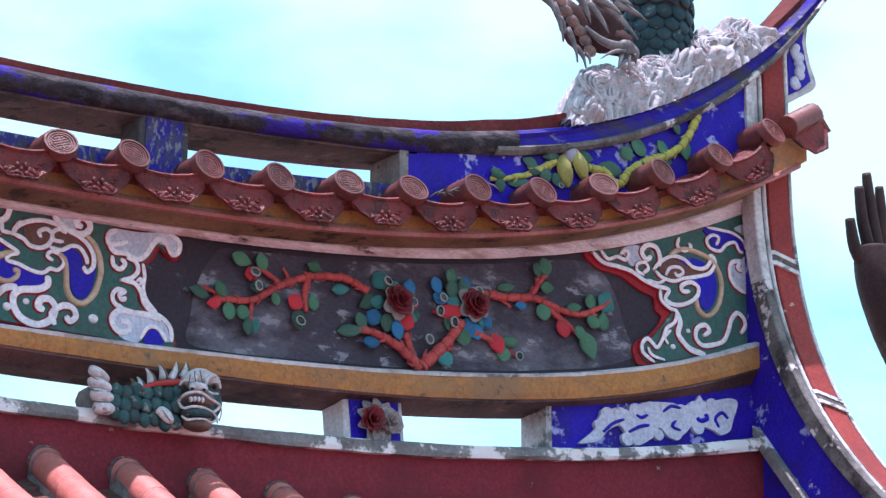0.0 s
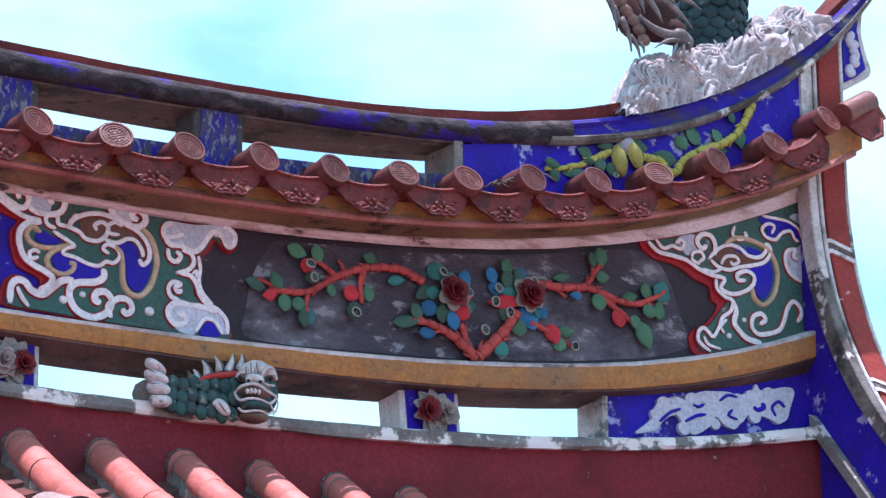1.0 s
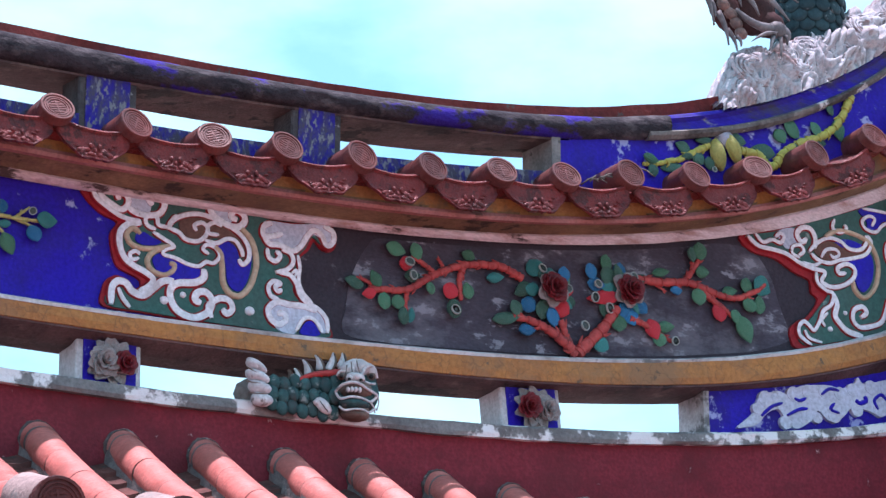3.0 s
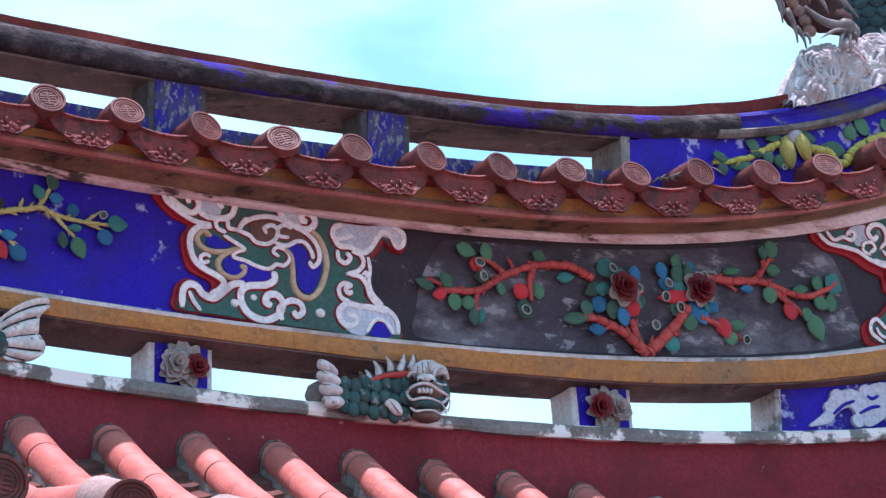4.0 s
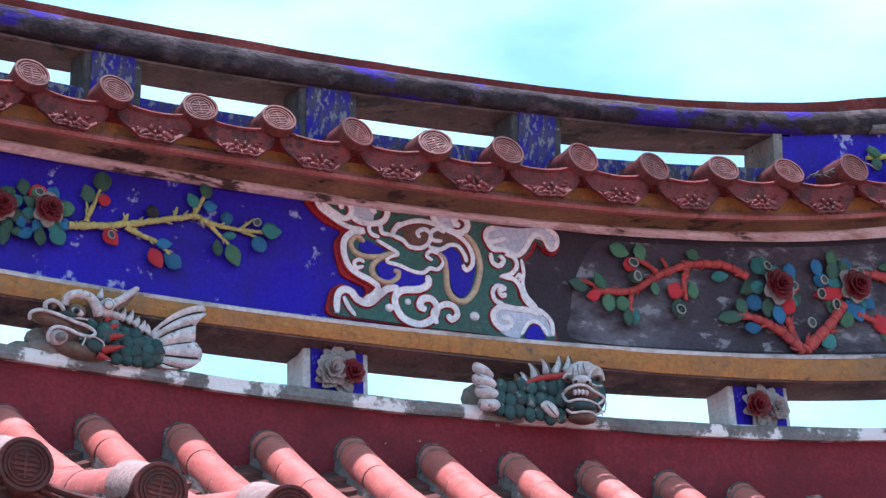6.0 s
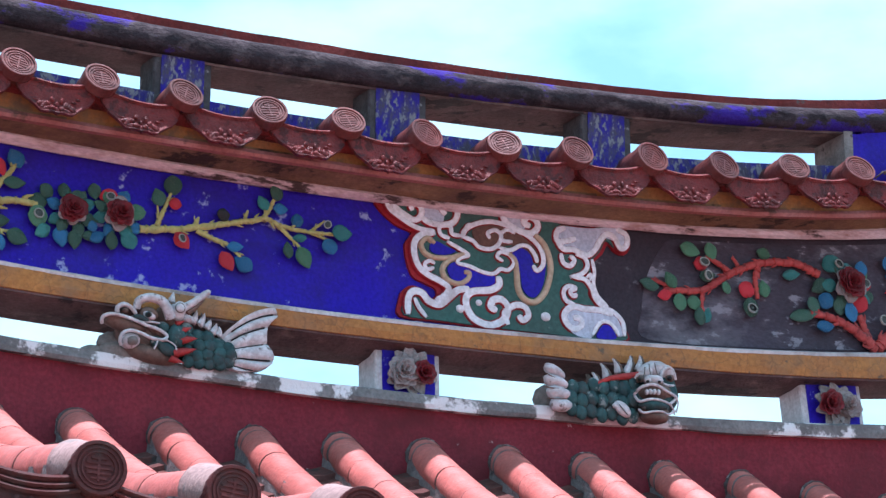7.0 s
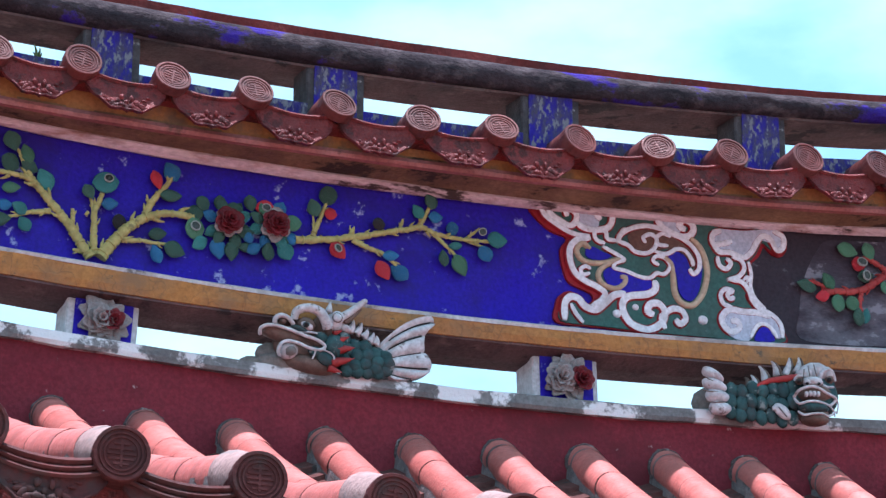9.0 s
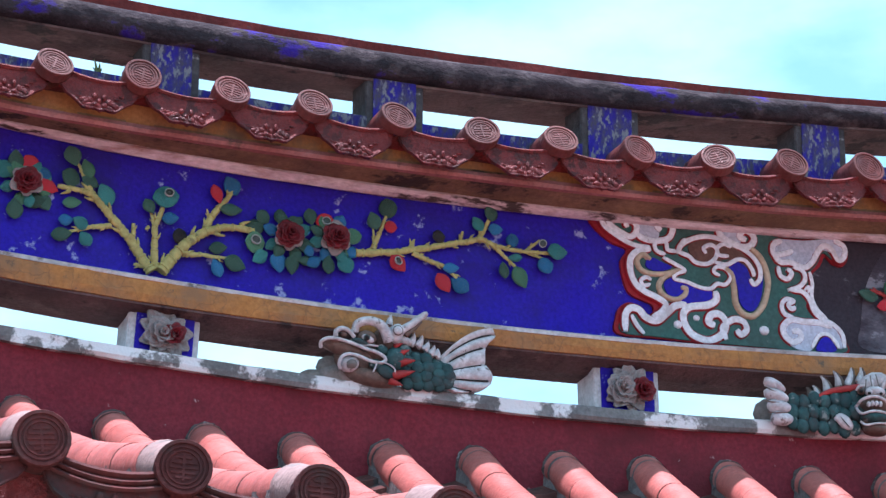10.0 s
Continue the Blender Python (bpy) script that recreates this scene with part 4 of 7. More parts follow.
stem(coral, [(4.11, 4.423), (4.1, 4.379), (4.105, 4.325)], 0.0121, 0.0069)
stem(coral, [(3.846, 4.313), (3.798, 4.329), (3.76, 4.335)], 0.0086, 0.0052)
stem(coral, [(4.711, 4.492), (4.814, 4.501), (4.898, 4.515), (4.961, 4.505), (5.024, 4.493), (5.088, 4.499), (5.153, 4.531), (5.188, 4.558)], 0.0156, 0.0086)
stem(coral, [(4.887, 4.516), (4.924, 4.563), (4.958, 4.625)], 0.0121, 0.0069)
stem(coral, [(4.919, 4.559), (4.924, 4.596)], 0.0086, 0.0052)
stem(coral, [(4.95, 4.501), (4.992, 4.474), (5.044, 4.447), (5.099, 4.417)], 0.0121, 0.0069)
stem(coral, [(4.686, 4.365), (4.735, 4.357), (4.786, 4.336), (4.837, 4.317)], 0.0121, 0.0069)
stem(coral, [(4.054, 4.405), (4.035, 4.432), (4.025, 4.442)], 0.0069, 0.0035)
stem(coral, [(3.971, 4.353), (3.955, 4.369), (3.942, 4.37)], 0.0069, 0.0035)
stem(coral, [(4.773, 4.495), (4.804, 4.483), (4.824, 4.476)], 0.0069, 0.0035)
stem(coral, [(5.088, 4.499), (5.131, 4.514), (5.186, 4.565)], 0.0069, 0.0052)
leaf(coral, "g", 3.885, 4.441, -13, 0.062, 0.044)
leaf(coral, "g", 3.955, 4.446, -66, 0.052, 0.044)
leaf(coral, "d", 3.755, 4.321, -8, 0.063, 0.039)
leaf(coral, "g", 3.820, 4.340, -54, 0.051, 0.039)
leaf(coral, "r", 3.801, 4.294, 11, 0.041, 0.032)
leaf(coral, "g", 3.851, 4.280, -89, 0.050, 0.045)
leaf(coral, "g", 3.895, 4.284, -78, 0.042, 0.041)
leaf(coral, "d", 3.912, 4.245, -89, 0.053, 0.041)
leaf(coral, "t", 3.938, 4.252, -100, 0.046, 0.026)
leaf(coral, "r", 3.923, 4.405, 10, 0.053, 0.041)
shell(coral, 3.927, 4.408, 0.0170)
leaf(coral, "d", 3.939, 4.369, 10, 0.045, 0.037)
shell(coral, 3.939, 4.369, 0.0162)
leaf(coral, "g", 4.003, 4.344, -77, 0.036, 0.035)
leaf(coral, "g", 4.129, 4.466, -7, 0.047, 0.034)
leaf(coral, "r", 4.068, 4.347, -19, 0.052, 0.047)
leaf(coral, "g", 4.127, 4.358, -77, 0.050, 0.036)
leaf(coral, "d", 4.079, 4.294, -89, 0.057, 0.050)
shell(coral, 4.079, 4.289, 0.0172)
leaf(coral, "t", 4.220, 4.414, 11, 0.053, 0.031)
leaf(coral, "t", 4.355, 4.467, -53, 0.054, 0.054)
shell(coral, 4.375, 4.466, 0.0162)
leaf(coral, "t", 4.404, 4.457, 10, 0.052, 0.035)
leaf(coral, "b", 4.454, 4.460, -89, 0.053, 0.040)
leaf(coral, "d", 4.313, 4.393, -145, 0.070, 0.043)
leaf(coral, "r", 4.454, 4.410, 10, 0.061, 0.043)
shell(coral, 4.462, 4.417, 0.0164)
leaf(coral, "b", 4.333, 4.350, -29, 0.048, 0.052)
leaf(coral, "d", 4.378, 4.339, -89, 0.052, 0.052)
leaf(coral, "b", 4.415, 4.328, -77, 0.064, 0.049)
leaf(coral, "r", 4.446, 4.356, -29, 0.052, 0.053)
leaf(coral, "d", 4.478, 4.383, -90, 0.035, 0.036)
leaf(coral, "d", 4.288, 4.331, -54, 0.047, 0.049)
leaf(coral, "d", 4.256, 4.296, 11, 0.081, 0.041)
leaf(coral, "b", 4.324, 4.270, 10, 0.059, 0.038)
rosette(coral, 4.405, 4.407, 0.046, 5)
rosette(coral, 4.674, 4.446, 0.047, 5)
leaf(coral, "d", 4.610, 4.484, -90, 0.060, 0.062)
leaf(coral, "g", 4.604, 4.526, -90, 0.050, 0.050)
leaf(coral, "b", 4.549, 4.490, -66, 0.047, 0.042)
leaf(coral, "b", 4.650, 4.506, -90, 0.054, 0.042)
leaf(coral, "b", 4.569, 4.453, -8, 0.053, 0.042)
shell(coral, 4.569, 4.451, 0.0156)
leaf(coral, "r", 4.593, 4.415, 10, 0.107, 0.044)
shell(coral, 4.557, 4.407, 0.0175)
shell(coral, 4.697, 4.495, 0.0169)
leaf(coral, "d", 4.610, 4.381, -90, 0.060, 0.058)
shell(coral, 4.608, 4.381, 0.0185)
leaf(coral, "g", 4.646, 4.343, -90, 0.050, 0.049)
leaf(coral, "b", 4.690, 4.374, -66, 0.061, 0.053)
leaf(coral, "t", 4.717, 4.409, -90, 0.050, 0.046)
leaf(coral, "r", 4.768, 4.344, -66, 0.064, 0.047)
leaf(coral, "g", 4.817, 4.361, 9, 0.055, 0.035)
leaf(coral, "g", 4.792, 4.316, -90, 0.042, 0.042)
shell(coral, 4.841, 4.316, 0.0152)
shell(coral, 4.520, 4.312, 0.0174)
leaf(coral, "t", 4.579, 4.268, -30, 0.056, 0.049)
leaf(coral, "g", 4.804, 4.532, 12, 0.055, 0.029)
leaf(coral, "b", 4.856, 4.483, 11, 0.047, 0.029)
leaf(coral, "g", 4.945, 4.622, -78, 0.054, 0.049)
leaf(coral, "d", 4.916, 4.606, -79, 0.046, 0.035)
leaf(coral, "g", 4.955, 4.558, 11, 0.056, 0.037)
leaf(coral, "g", 4.939, 4.477, -79, 0.053, 0.049)
leaf(coral, "r", 5.017, 4.442, -79, 0.060, 0.054)
leaf(coral, "g", 5.076, 4.435, -29, 0.048, 0.043)
leaf(coral, "g", 5.105, 4.398, -67, 0.086, 0.054)
leaf(coral, "g", 5.126, 4.479, -29, 0.048, 0.043)
leaf(coral, "g", 5.165, 4.488, -91, 0.059, 0.044)
leaf(coral, "t", 5.179, 4.551, -17, 0.074, 0.064)
leaf(coral, "g", 5.121, 4.544, -91, 0.048, 0.044)
leaf(coral, "g", 5.054, 4.513, 10, 0.048, 0.033)

olive = thing("peony_branch", "pale yellow peony branch relief with teal leaves on the blue panel", "relief ornament", "relief branches", at=(1.75, 6.99, 4.25))
STEM_MAT[olive.name] = M_STEM
stem(olive, [(1.696, 4.141), (1.665, 4.184), (1.633, 4.228), (1.595, 4.269), (1.556, 4.311), (1.531, 4.332), (1.502, 4.339), (1.445, 4.344)], 0.0164, 0.0068)
stem(olive, [(1.544, 4.323), (1.517, 4.369), (1.494, 4.416)], 0.0109, 0.0041)
stem(olive, [(1.589, 4.254), (1.535, 4.243), (1.466, 4.222)], 0.0096, 0.0041)
stem(olive, [(1.708, 4.149), (1.703, 4.207), (1.705, 4.269), (1.719, 4.31), (1.735, 4.362)], 0.0123, 0.0055)
stem(olive, [(1.704, 4.269), (1.693, 4.302), (1.687, 4.32)], 0.0068, 0.0027)
stem(olive, [(1.723, 4.145), (1.754, 4.188), (1.79, 4.232), (1.834, 4.265), (1.895, 4.285), (1.966, 4.286)], 0.0191, 0.0096)
stem(olive, [(1.836, 4.267), (1.856, 4.319), (1.891, 4.362), (1.91, 4.396)], 0.0123, 0.0055)
stem(olive, [(1.778, 4.201), (1.835, 4.204), (1.917, 4.2)], 0.0096, 0.0041)
stem(olive, [(2.245, 4.263), (2.327, 4.271), (2.406, 4.289), (2.485, 4.311), (2.549, 4.327), (2.597, 4.341), (2.646, 4.328), (2.711, 4.323), (2.796, 4.326)], 0.0123, 0.0055)
stem(olive, [(2.295, 4.277), (2.314, 4.33), (2.337, 4.387)], 0.0096, 0.0041)
stem(olive, [(2.591, 4.336), (2.614, 4.384), (2.63, 4.418)], 0.0096, 0.0041)
stem(olive, [(2.406, 4.282), (2.453, 4.264), (2.501, 4.248), (2.543, 4.211)], 0.0096, 0.0041)
stem(olive, [(2.633, 4.33), (2.665, 4.306), (2.701, 4.272)], 0.0082, 0.0041)
stem(olive, [(1.645, 4.2), (1.649, 4.239), (1.647, 4.269)], 0.0082, 0.0055)
stem(olive, [(1.672, 4.157), (1.651, 4.157)], 0.0082, 0.0041)
stem(olive, [(1.69, 4.267), (1.68, 4.258)], 0.0055, 0.0027)
stem(olive, [(2.401, 4.293), (2.409, 4.32)], 0.0096, 0.0027)
stem(olive, [(2.538, 4.323), (2.549, 4.36)], 0.0068, 0.0041)
stem(olive, [(2.727, 4.324), (2.768, 4.363)], 0.0068, 0.0027)
stem(olive, [(2.735, 4.321), (2.792, 4.306)], 0.0055, 0.0027)
stem(olive, [(2.301, 4.281), (2.294, 4.344)], 0.0055, 0.0027)
stem(olive, [(1.847, 4.303), (1.84, 4.333)], 0.0055, 0.0027)
leaf(olive, "t", 1.307, 4.372, 7, 0.064, 0.049)
leaf(olive, "d", 1.333, 4.399, -87, 0.056, 0.040)
leaf(olive, "r", 1.371, 4.395, -57, 0.048, 0.043)
leaf(olive, "b", 1.406, 4.370, -14, 0.041, 0.037)
leaf(olive, "r", 1.416, 4.340, -14, 0.063, 0.041)
leaf(olive, "d", 1.389, 4.297, 8, 0.052, 0.040)
leaf(olive, "d", 1.337, 4.268, -87, 0.055, 0.043)
leaf(olive, "d", 1.413, 4.294, -58, 0.044, 0.037)
rosette(olive, 1.361, 4.341, 0.036, 8)
leaf(olive, "d", 1.480, 4.430, -68, 0.054, 0.046)
leaf(olive, "g", 1.521, 4.401, -67, 0.052, 0.034)
leaf(olive, "d", 1.478, 4.372, -26, 0.051, 0.051)
leaf(olive, "d", 1.530, 4.368, -24, 0.046, 0.038)
leaf(olive, "t", 1.571, 4.336, -57, 0.059, 0.046)
leaf(olive, "g", 1.483, 4.303, 7, 0.047, 0.031)
leaf(olive, "b", 1.470, 4.255, 7, 0.038, 0.031)
leaf(olive, "t", 1.508, 4.250, -25, 0.045, 0.034)
leaf(olive, "d", 1.460, 4.215, 7, 0.052, 0.036)
leaf(olive, "t", 1.522, 4.209, -56, 0.043, 0.034)
leaf(olive, "t", 1.729, 4.350, 7, 0.066, 0.062)
shell(olive, 1.735, 4.359, 0.0138)
leaf(olive, "d", 1.685, 4.318, -58, 0.041, 0.034)
leaf(olive, "b", 1.742, 4.292, 7, 0.042, 0.034)
leaf(olive, "k", 1.770, 4.246, 7, 0.042, 0.043)
leaf(olive, "r", 1.865, 4.376, -68, 0.052, 0.032)
leaf(olive, "b", 1.905, 4.405, -57, 0.054, 0.045)
leaf(olive, "d", 1.904, 4.337, 7, 0.060, 0.035)
leaf(olive, "d", 1.872, 4.228, 6, 0.046, 0.034)
leaf(olive, "d", 1.918, 4.190, -14, 0.059, 0.044)
leaf(olive, "b", 1.870, 4.172, -68, 0.051, 0.031)
leaf(olive, "g", 1.970, 4.255, 7, 0.055, 0.057)
shell(olive, 1.970, 4.259, 0.0154)
leaf(olive, "d", 1.969, 4.299, 8, 0.052, 0.044)
leaf(olive, "d", 1.991, 4.329, -36, 0.041, 0.037)
leaf(olive, "d", 2.037, 4.336, -89, 0.041, 0.031)
leaf(olive, "d", 2.076, 4.324, 8, 0.043, 0.034)
leaf(olive, "t", 1.986, 4.218, -144, 0.052, 0.036)
leaf(olive, "b", 2.035, 4.209, -78, 0.055, 0.044)
leaf(olive, "d", 2.071, 4.205, -89, 0.053, 0.037)
leaf(olive, "b", 2.100, 4.298, 8, 0.037, 0.025)
leaf(olive, "d", 2.108, 4.262, 7, 0.049, 0.035)
leaf(olive, "d", 2.109, 4.222, 7, 0.040, 0.028)
leaf(olive, "b", 2.116, 4.250, -57, 0.033, 0.030)
rosette(olive, 2.059, 4.282, 0.037, 8)
leaf(olive, "r", 2.158, 4.337, 7, 0.047, 0.041)
shell(olive, 2.161, 4.335, 0.0135)
leaf(olive, "d", 2.119, 4.345, -79, 0.044, 0.034)
leaf(olive, "b", 2.197, 4.339, 8, 0.037, 0.032)
leaf(olive, "g", 2.235, 4.304, 7, 0.050, 0.044)
leaf(olive, "t", 2.217, 4.226, -58, 0.054, 0.045)
leaf(olive, "d", 2.171, 4.217, -90, 0.050, 0.038)
leaf(olive, "b", 2.132, 4.221, -144, 0.046, 0.032)
leaf(olive, "b", 2.236, 4.262, -14, 0.036, 0.033)
rosette(olive, 2.187, 4.290, 0.038, 8)
leaf(olive, "d", 2.294, 4.355, -70, 0.049, 0.037)
leaf(olive, "d", 2.335, 4.397, -79, 0.053, 0.048)
leaf(olive, "r", 2.342, 4.345, -3, 0.034, 0.032)
leaf(olive, "r", 2.363, 4.244, -47, 0.053, 0.040)
shell(olive, 2.361, 4.248, 0.0131)
leaf(olive, "k", 2.477, 4.334, 7, 0.038, 0.035)
leaf(olive, "b", 2.512, 4.249, 8, 0.045, 0.029)
leaf(olive, "r", 2.490, 4.205, -58, 0.057, 0.040)
leaf(olive, "b", 2.538, 4.206, -36, 0.054, 0.043)
leaf(olive, "t", 2.590, 4.386, -58, 0.044, 0.031)
leaf(olive, "d", 2.627, 4.420, -80, 0.045, 0.044)
leaf(olive, "b", 2.640, 4.376, 7, 0.042, 0.032)
leaf(olive, "b", 2.688, 4.350, -81, 0.037, 0.033)
leaf(olive, "d", 2.662, 4.261, -81, 0.045, 0.030)
leaf(olive, "g", 2.709, 4.247, -59, 0.061, 0.045)
leaf(olive, "t", 2.694, 4.300, 7, 0.039, 0.022)
leaf(olive, "b", 2.781, 4.288, -58, 0.046, 0.042)
leaf(olive, "t", 2.817, 4.333, 7, 0.063, 0.046)
shell(olive, 2.771, 4.347, 0.0121)

scroll = thing("scroll_relief", "white and teal cloud scroll relief with red edges and blue fields", "relief ornament", "cloud scroll reliefs", at=(3.3, 6.99, 4.25))
plate(scroll, [(2.922, 4.454), (2.933, 4.420), (2.979, 4.385), (3.025, 4.369), (3.006, 4.333), (3.014, 4.279), (3.031, 4.243), (3.065, 4.229), (3.096, 4.218), (3.101, 4.199), (3.086, 4.187), (3.059, 4.209), (3.029, 4.217), (3.002, 4.201), (2.990, 4.172), (2.993, 4.124), (3.111, 4.123), (3.280, 4.124), (3.453, 4.129), (3.576, 4.132), (3.686, 4.143), (3.675, 4.185), (3.643, 4.219), (3.608, 4.228), (3.581, 4.251), (3.570, 4.271), (3.588, 4.290), (3.581, 4.331), (3.584, 4.362), (3.611, 4.391), (3.629, 4.423), (3.651, 4.404), (3.681, 4.399), (3.699, 4.423), (3.696, 4.463), (3.671, 4.481), (3.620, 4.477), (3.558, 4.464), (3.486, 4.463), (3.433, 4.471), (3.346, 4.473), (3.190, 4.468), (3.053, 4.465)], 0.01, M_SCROLL_RED)
plate(scroll, [(2.941, 4.452), (2.970, 4.416), (3.018, 4.391), (3.059, 4.377), (3.031, 4.341), (3.025, 4.299), (3.044, 4.262), (3.075, 4.242), (3.112, 4.228), (3.121, 4.209), (3.105, 4.182), (3.076, 4.173), (3.056, 4.186), (3.036, 4.205), (3.017, 4.202), (3.005, 4.178), (3.004, 4.128), (3.111, 4.126), (3.280, 4.127), (3.453, 4.132), (3.576, 4.135), (3.679, 4.146), (3.665, 4.185), (3.634, 4.214), (3.599, 4.222), (3.570, 4.246), (3.560, 4.269), (3.577, 4.288), (3.570, 4.329), (3.574, 4.363), (3.599, 4.393), (3.620, 4.430), (3.647, 4.414), (3.678, 4.409), (3.689, 4.428), (3.685, 4.458), (3.662, 4.472), (3.620, 4.472), (3.558, 4.458), (3.486, 4.458), (3.433, 4.466), (3.346, 4.468), (3.190, 4.463), (3.053, 4.460)], 0.016, M_TEAL)
plate(scroll, [(3.080, 4.342), (3.100, 4.351), (3.127, 4.340), (3.154, 4.332), (3.133, 4.318), (3.099, 4.314), (3.078, 4.323)], 0.02, M_FIELD)
plate(scroll, [(3.130, 4.280), (3.158, 4.300), (3.210, 4.288), (3.275, 4.272), (3.265, 4.246), (3.202, 4.231), (3.173, 4.233), (3.142, 4.249)], 0.02, M_FIELD)
plate(scroll, [(3.326, 4.356), (3.355, 4.371), (3.382, 4.352), (3.396, 4.311), (3.415, 4.308), (3.429, 4.348), (3.427, 4.306), (3.417, 4.263), (3.397, 4.232), (3.374, 4.232), (3.356, 4.254), (3.349, 4.302)], 0.02, M_FIELD)
plate(scroll, [(3.585, 4.138), (3.599, 4.172), (3.620, 4.180), (3.638, 4.164), (3.643, 4.142)], 0.02, M_FIELD)
plate(scroll, [(3.208, 4.403), (3.259, 4.422), (3.320, 4.419), (3.373, 4.394), (3.408, 4.356), (3.403, 4.326), (3.382, 4.356), (3.333, 4.374), (3.286, 4.363), (3.243, 4.356), (3.214, 4.371)], 0.02, M_UMBER)
plate(scroll, [(3.047, 4.455), (3.104, 4.459), (3.119, 4.425), (3.106, 4.399), (3.072, 4.400), (3.054, 4.417)], 0.021, M_CLOUD)
plate(scroll, [(3.290, 4.460), (3.363, 4.463), (3.367, 4.433), (3.346, 4.416), (3.315, 4.435)], 0.021, M_CLOUD)
plate(scroll, [(3.460, 4.437), (3.478, 4.452), (3.558, 4.457), (3.629, 4.470), (3.665, 4.471), (3.689, 4.450), (3.683, 4.415), (3.662, 4.411), (3.638, 4.433), (3.611, 4.433), (3.590, 4.400), (3.567, 4.376), (3.531, 4.380), (3.496, 4.384), (3.466, 4.396)], 0.021, M_CLOUD)
plate(scroll, [(3.484, 4.199), (3.514, 4.219), (3.558, 4.219), (3.611, 4.219), (3.650, 4.200), (3.666, 4.157), (3.647, 4.153), (3.624, 4.181), (3.593, 4.181), (3.572, 4.155), (3.565, 4.134), (3.523, 4.136), (3.491, 4.159)], 0.021, M_CLOUD)
ribbon(scroll, [(2.944, 4.449), (2.958, 4.424), (2.991, 4.403), (3.025, 4.386), (3.059, 4.378), (3.089, 4.380)], 0.0096)
ribbon(scroll, [(2.963, 4.443), (2.980, 4.426), (3.004, 4.413), (3.031, 4.403), (3.049, 4.418), (3.050, 4.440), (3.035, 4.450), (3.020, 4.443), (3.024, 4.430)], 0.0104)
ribbon(scroll, [(3.051, 4.413), (3.078, 4.401), (3.114, 4.401), (3.146, 4.413), (3.159, 4.440), (3.149, 4.460), (3.125, 4.462), (3.111, 4.447), (3.124, 4.432)], 0.0112)
ribbon(scroll, [(3.092, 4.374), (3.055, 4.366), (3.032, 4.341), (3.030, 4.305), (3.044, 4.270), (3.071, 4.250), (3.109, 4.236), (3.133, 4.219), (3.118, 4.194), (3.093, 4.178)], 0.0112)
ribbon(scroll, [(3.012, 4.129), (3.013, 4.176), (3.029, 4.197), (3.053, 4.195), (3.073, 4.175), (3.105, 4.170), (3.135, 4.195), (3.160, 4.218), (3.194, 4.227)], 0.0128)
ribbon(scroll, [(3.067, 4.128), (3.045, 4.152), (3.031, 4.178)], 0.0080)
ribbon(scroll, [(3.088, 4.273), (3.069, 4.266), (3.061, 4.280), (3.077, 4.291), (3.091, 4.285)], 0.0072)
ribbon(scroll, [(3.135, 4.365), (3.111, 4.371), (3.104, 4.389), (3.119, 4.403), (3.138, 4.398), (3.143, 4.379), (3.171, 4.377)], 0.0080)
ribbon(scroll, [(3.128, 4.355), (3.161, 4.341), (3.192, 4.325), (3.168, 4.313), (3.160, 4.297), (3.196, 4.292), (3.236, 4.281), (3.268, 4.281), (3.289, 4.297), (3.313, 4.298), (3.330, 4.322), (3.316, 4.343), (3.290, 4.347), (3.279, 4.332), (3.297, 4.322)], 0.0072)
ribbon(scroll, [(3.174, 4.371), (3.182, 4.396), (3.215, 4.419), (3.259, 4.432), (3.304, 4.429), (3.350, 4.417), (3.394, 4.394), (3.418, 4.362), (3.419, 4.328), (3.401, 4.309), (3.389, 4.323)], 0.0088)
ribbon(scroll, [(3.176, 4.375), (3.205, 4.368), (3.226, 4.352), (3.260, 4.352), (3.284, 4.370), (3.291, 4.397), (3.273, 4.409), (3.251, 4.397), (3.258, 4.382)], 0.0080)
ribbon(scroll, [(3.284, 4.360), (3.319, 4.357), (3.350, 4.375), (3.376, 4.375), (3.396, 4.351), (3.401, 4.332)], 0.0080)
ribbon(scroll, [(3.326, 4.383), (3.298, 4.382), (3.291, 4.401), (3.311, 4.416), (3.334, 4.409)], 0.0072)
ribbon(scroll, [(3.182, 4.402), (3.194, 4.414), (3.208, 4.410)], 0.0064)
ribbon(scroll, [(3.293, 4.459), (3.311, 4.434), (3.355, 4.416), (3.388, 4.418), (3.405, 4.440), (3.395, 4.460), (3.372, 4.463), (3.362, 4.444), (3.381, 4.437)], 0.0120)
ribbon(scroll, [(3.282, 4.275), (3.284, 4.251), (3.258, 4.232), (3.204, 4.220), (3.184, 4.196), (3.191, 4.163), (3.215, 4.139), (3.260, 4.131), (3.299, 4.153), (3.311, 4.187), (3.293, 4.209), (3.267, 4.204), (3.259, 4.183), (3.278, 4.176)], 0.0128)
ribbon(scroll, [(3.311, 4.139), (3.300, 4.168), (3.314, 4.186), (3.338, 4.200), (3.364, 4.196), (3.373, 4.174), (3.356, 4.158), (3.343, 4.171)], 0.0112)
ribbon(scroll, [(3.522, 4.422), (3.497, 4.411), (3.465, 4.406), (3.464, 4.433), (3.490, 4.449)], 0.0104)
ribbon(scroll, [(3.464, 4.406), (3.483, 4.385), (3.513, 4.387), (3.536, 4.381), (3.561, 4.378), (3.584, 4.399), (3.599, 4.426), (3.620, 4.449), (3.644, 4.441), (3.663, 4.412), (3.683, 4.425), (3.682, 4.455), (3.651, 4.469)], 0.0104)
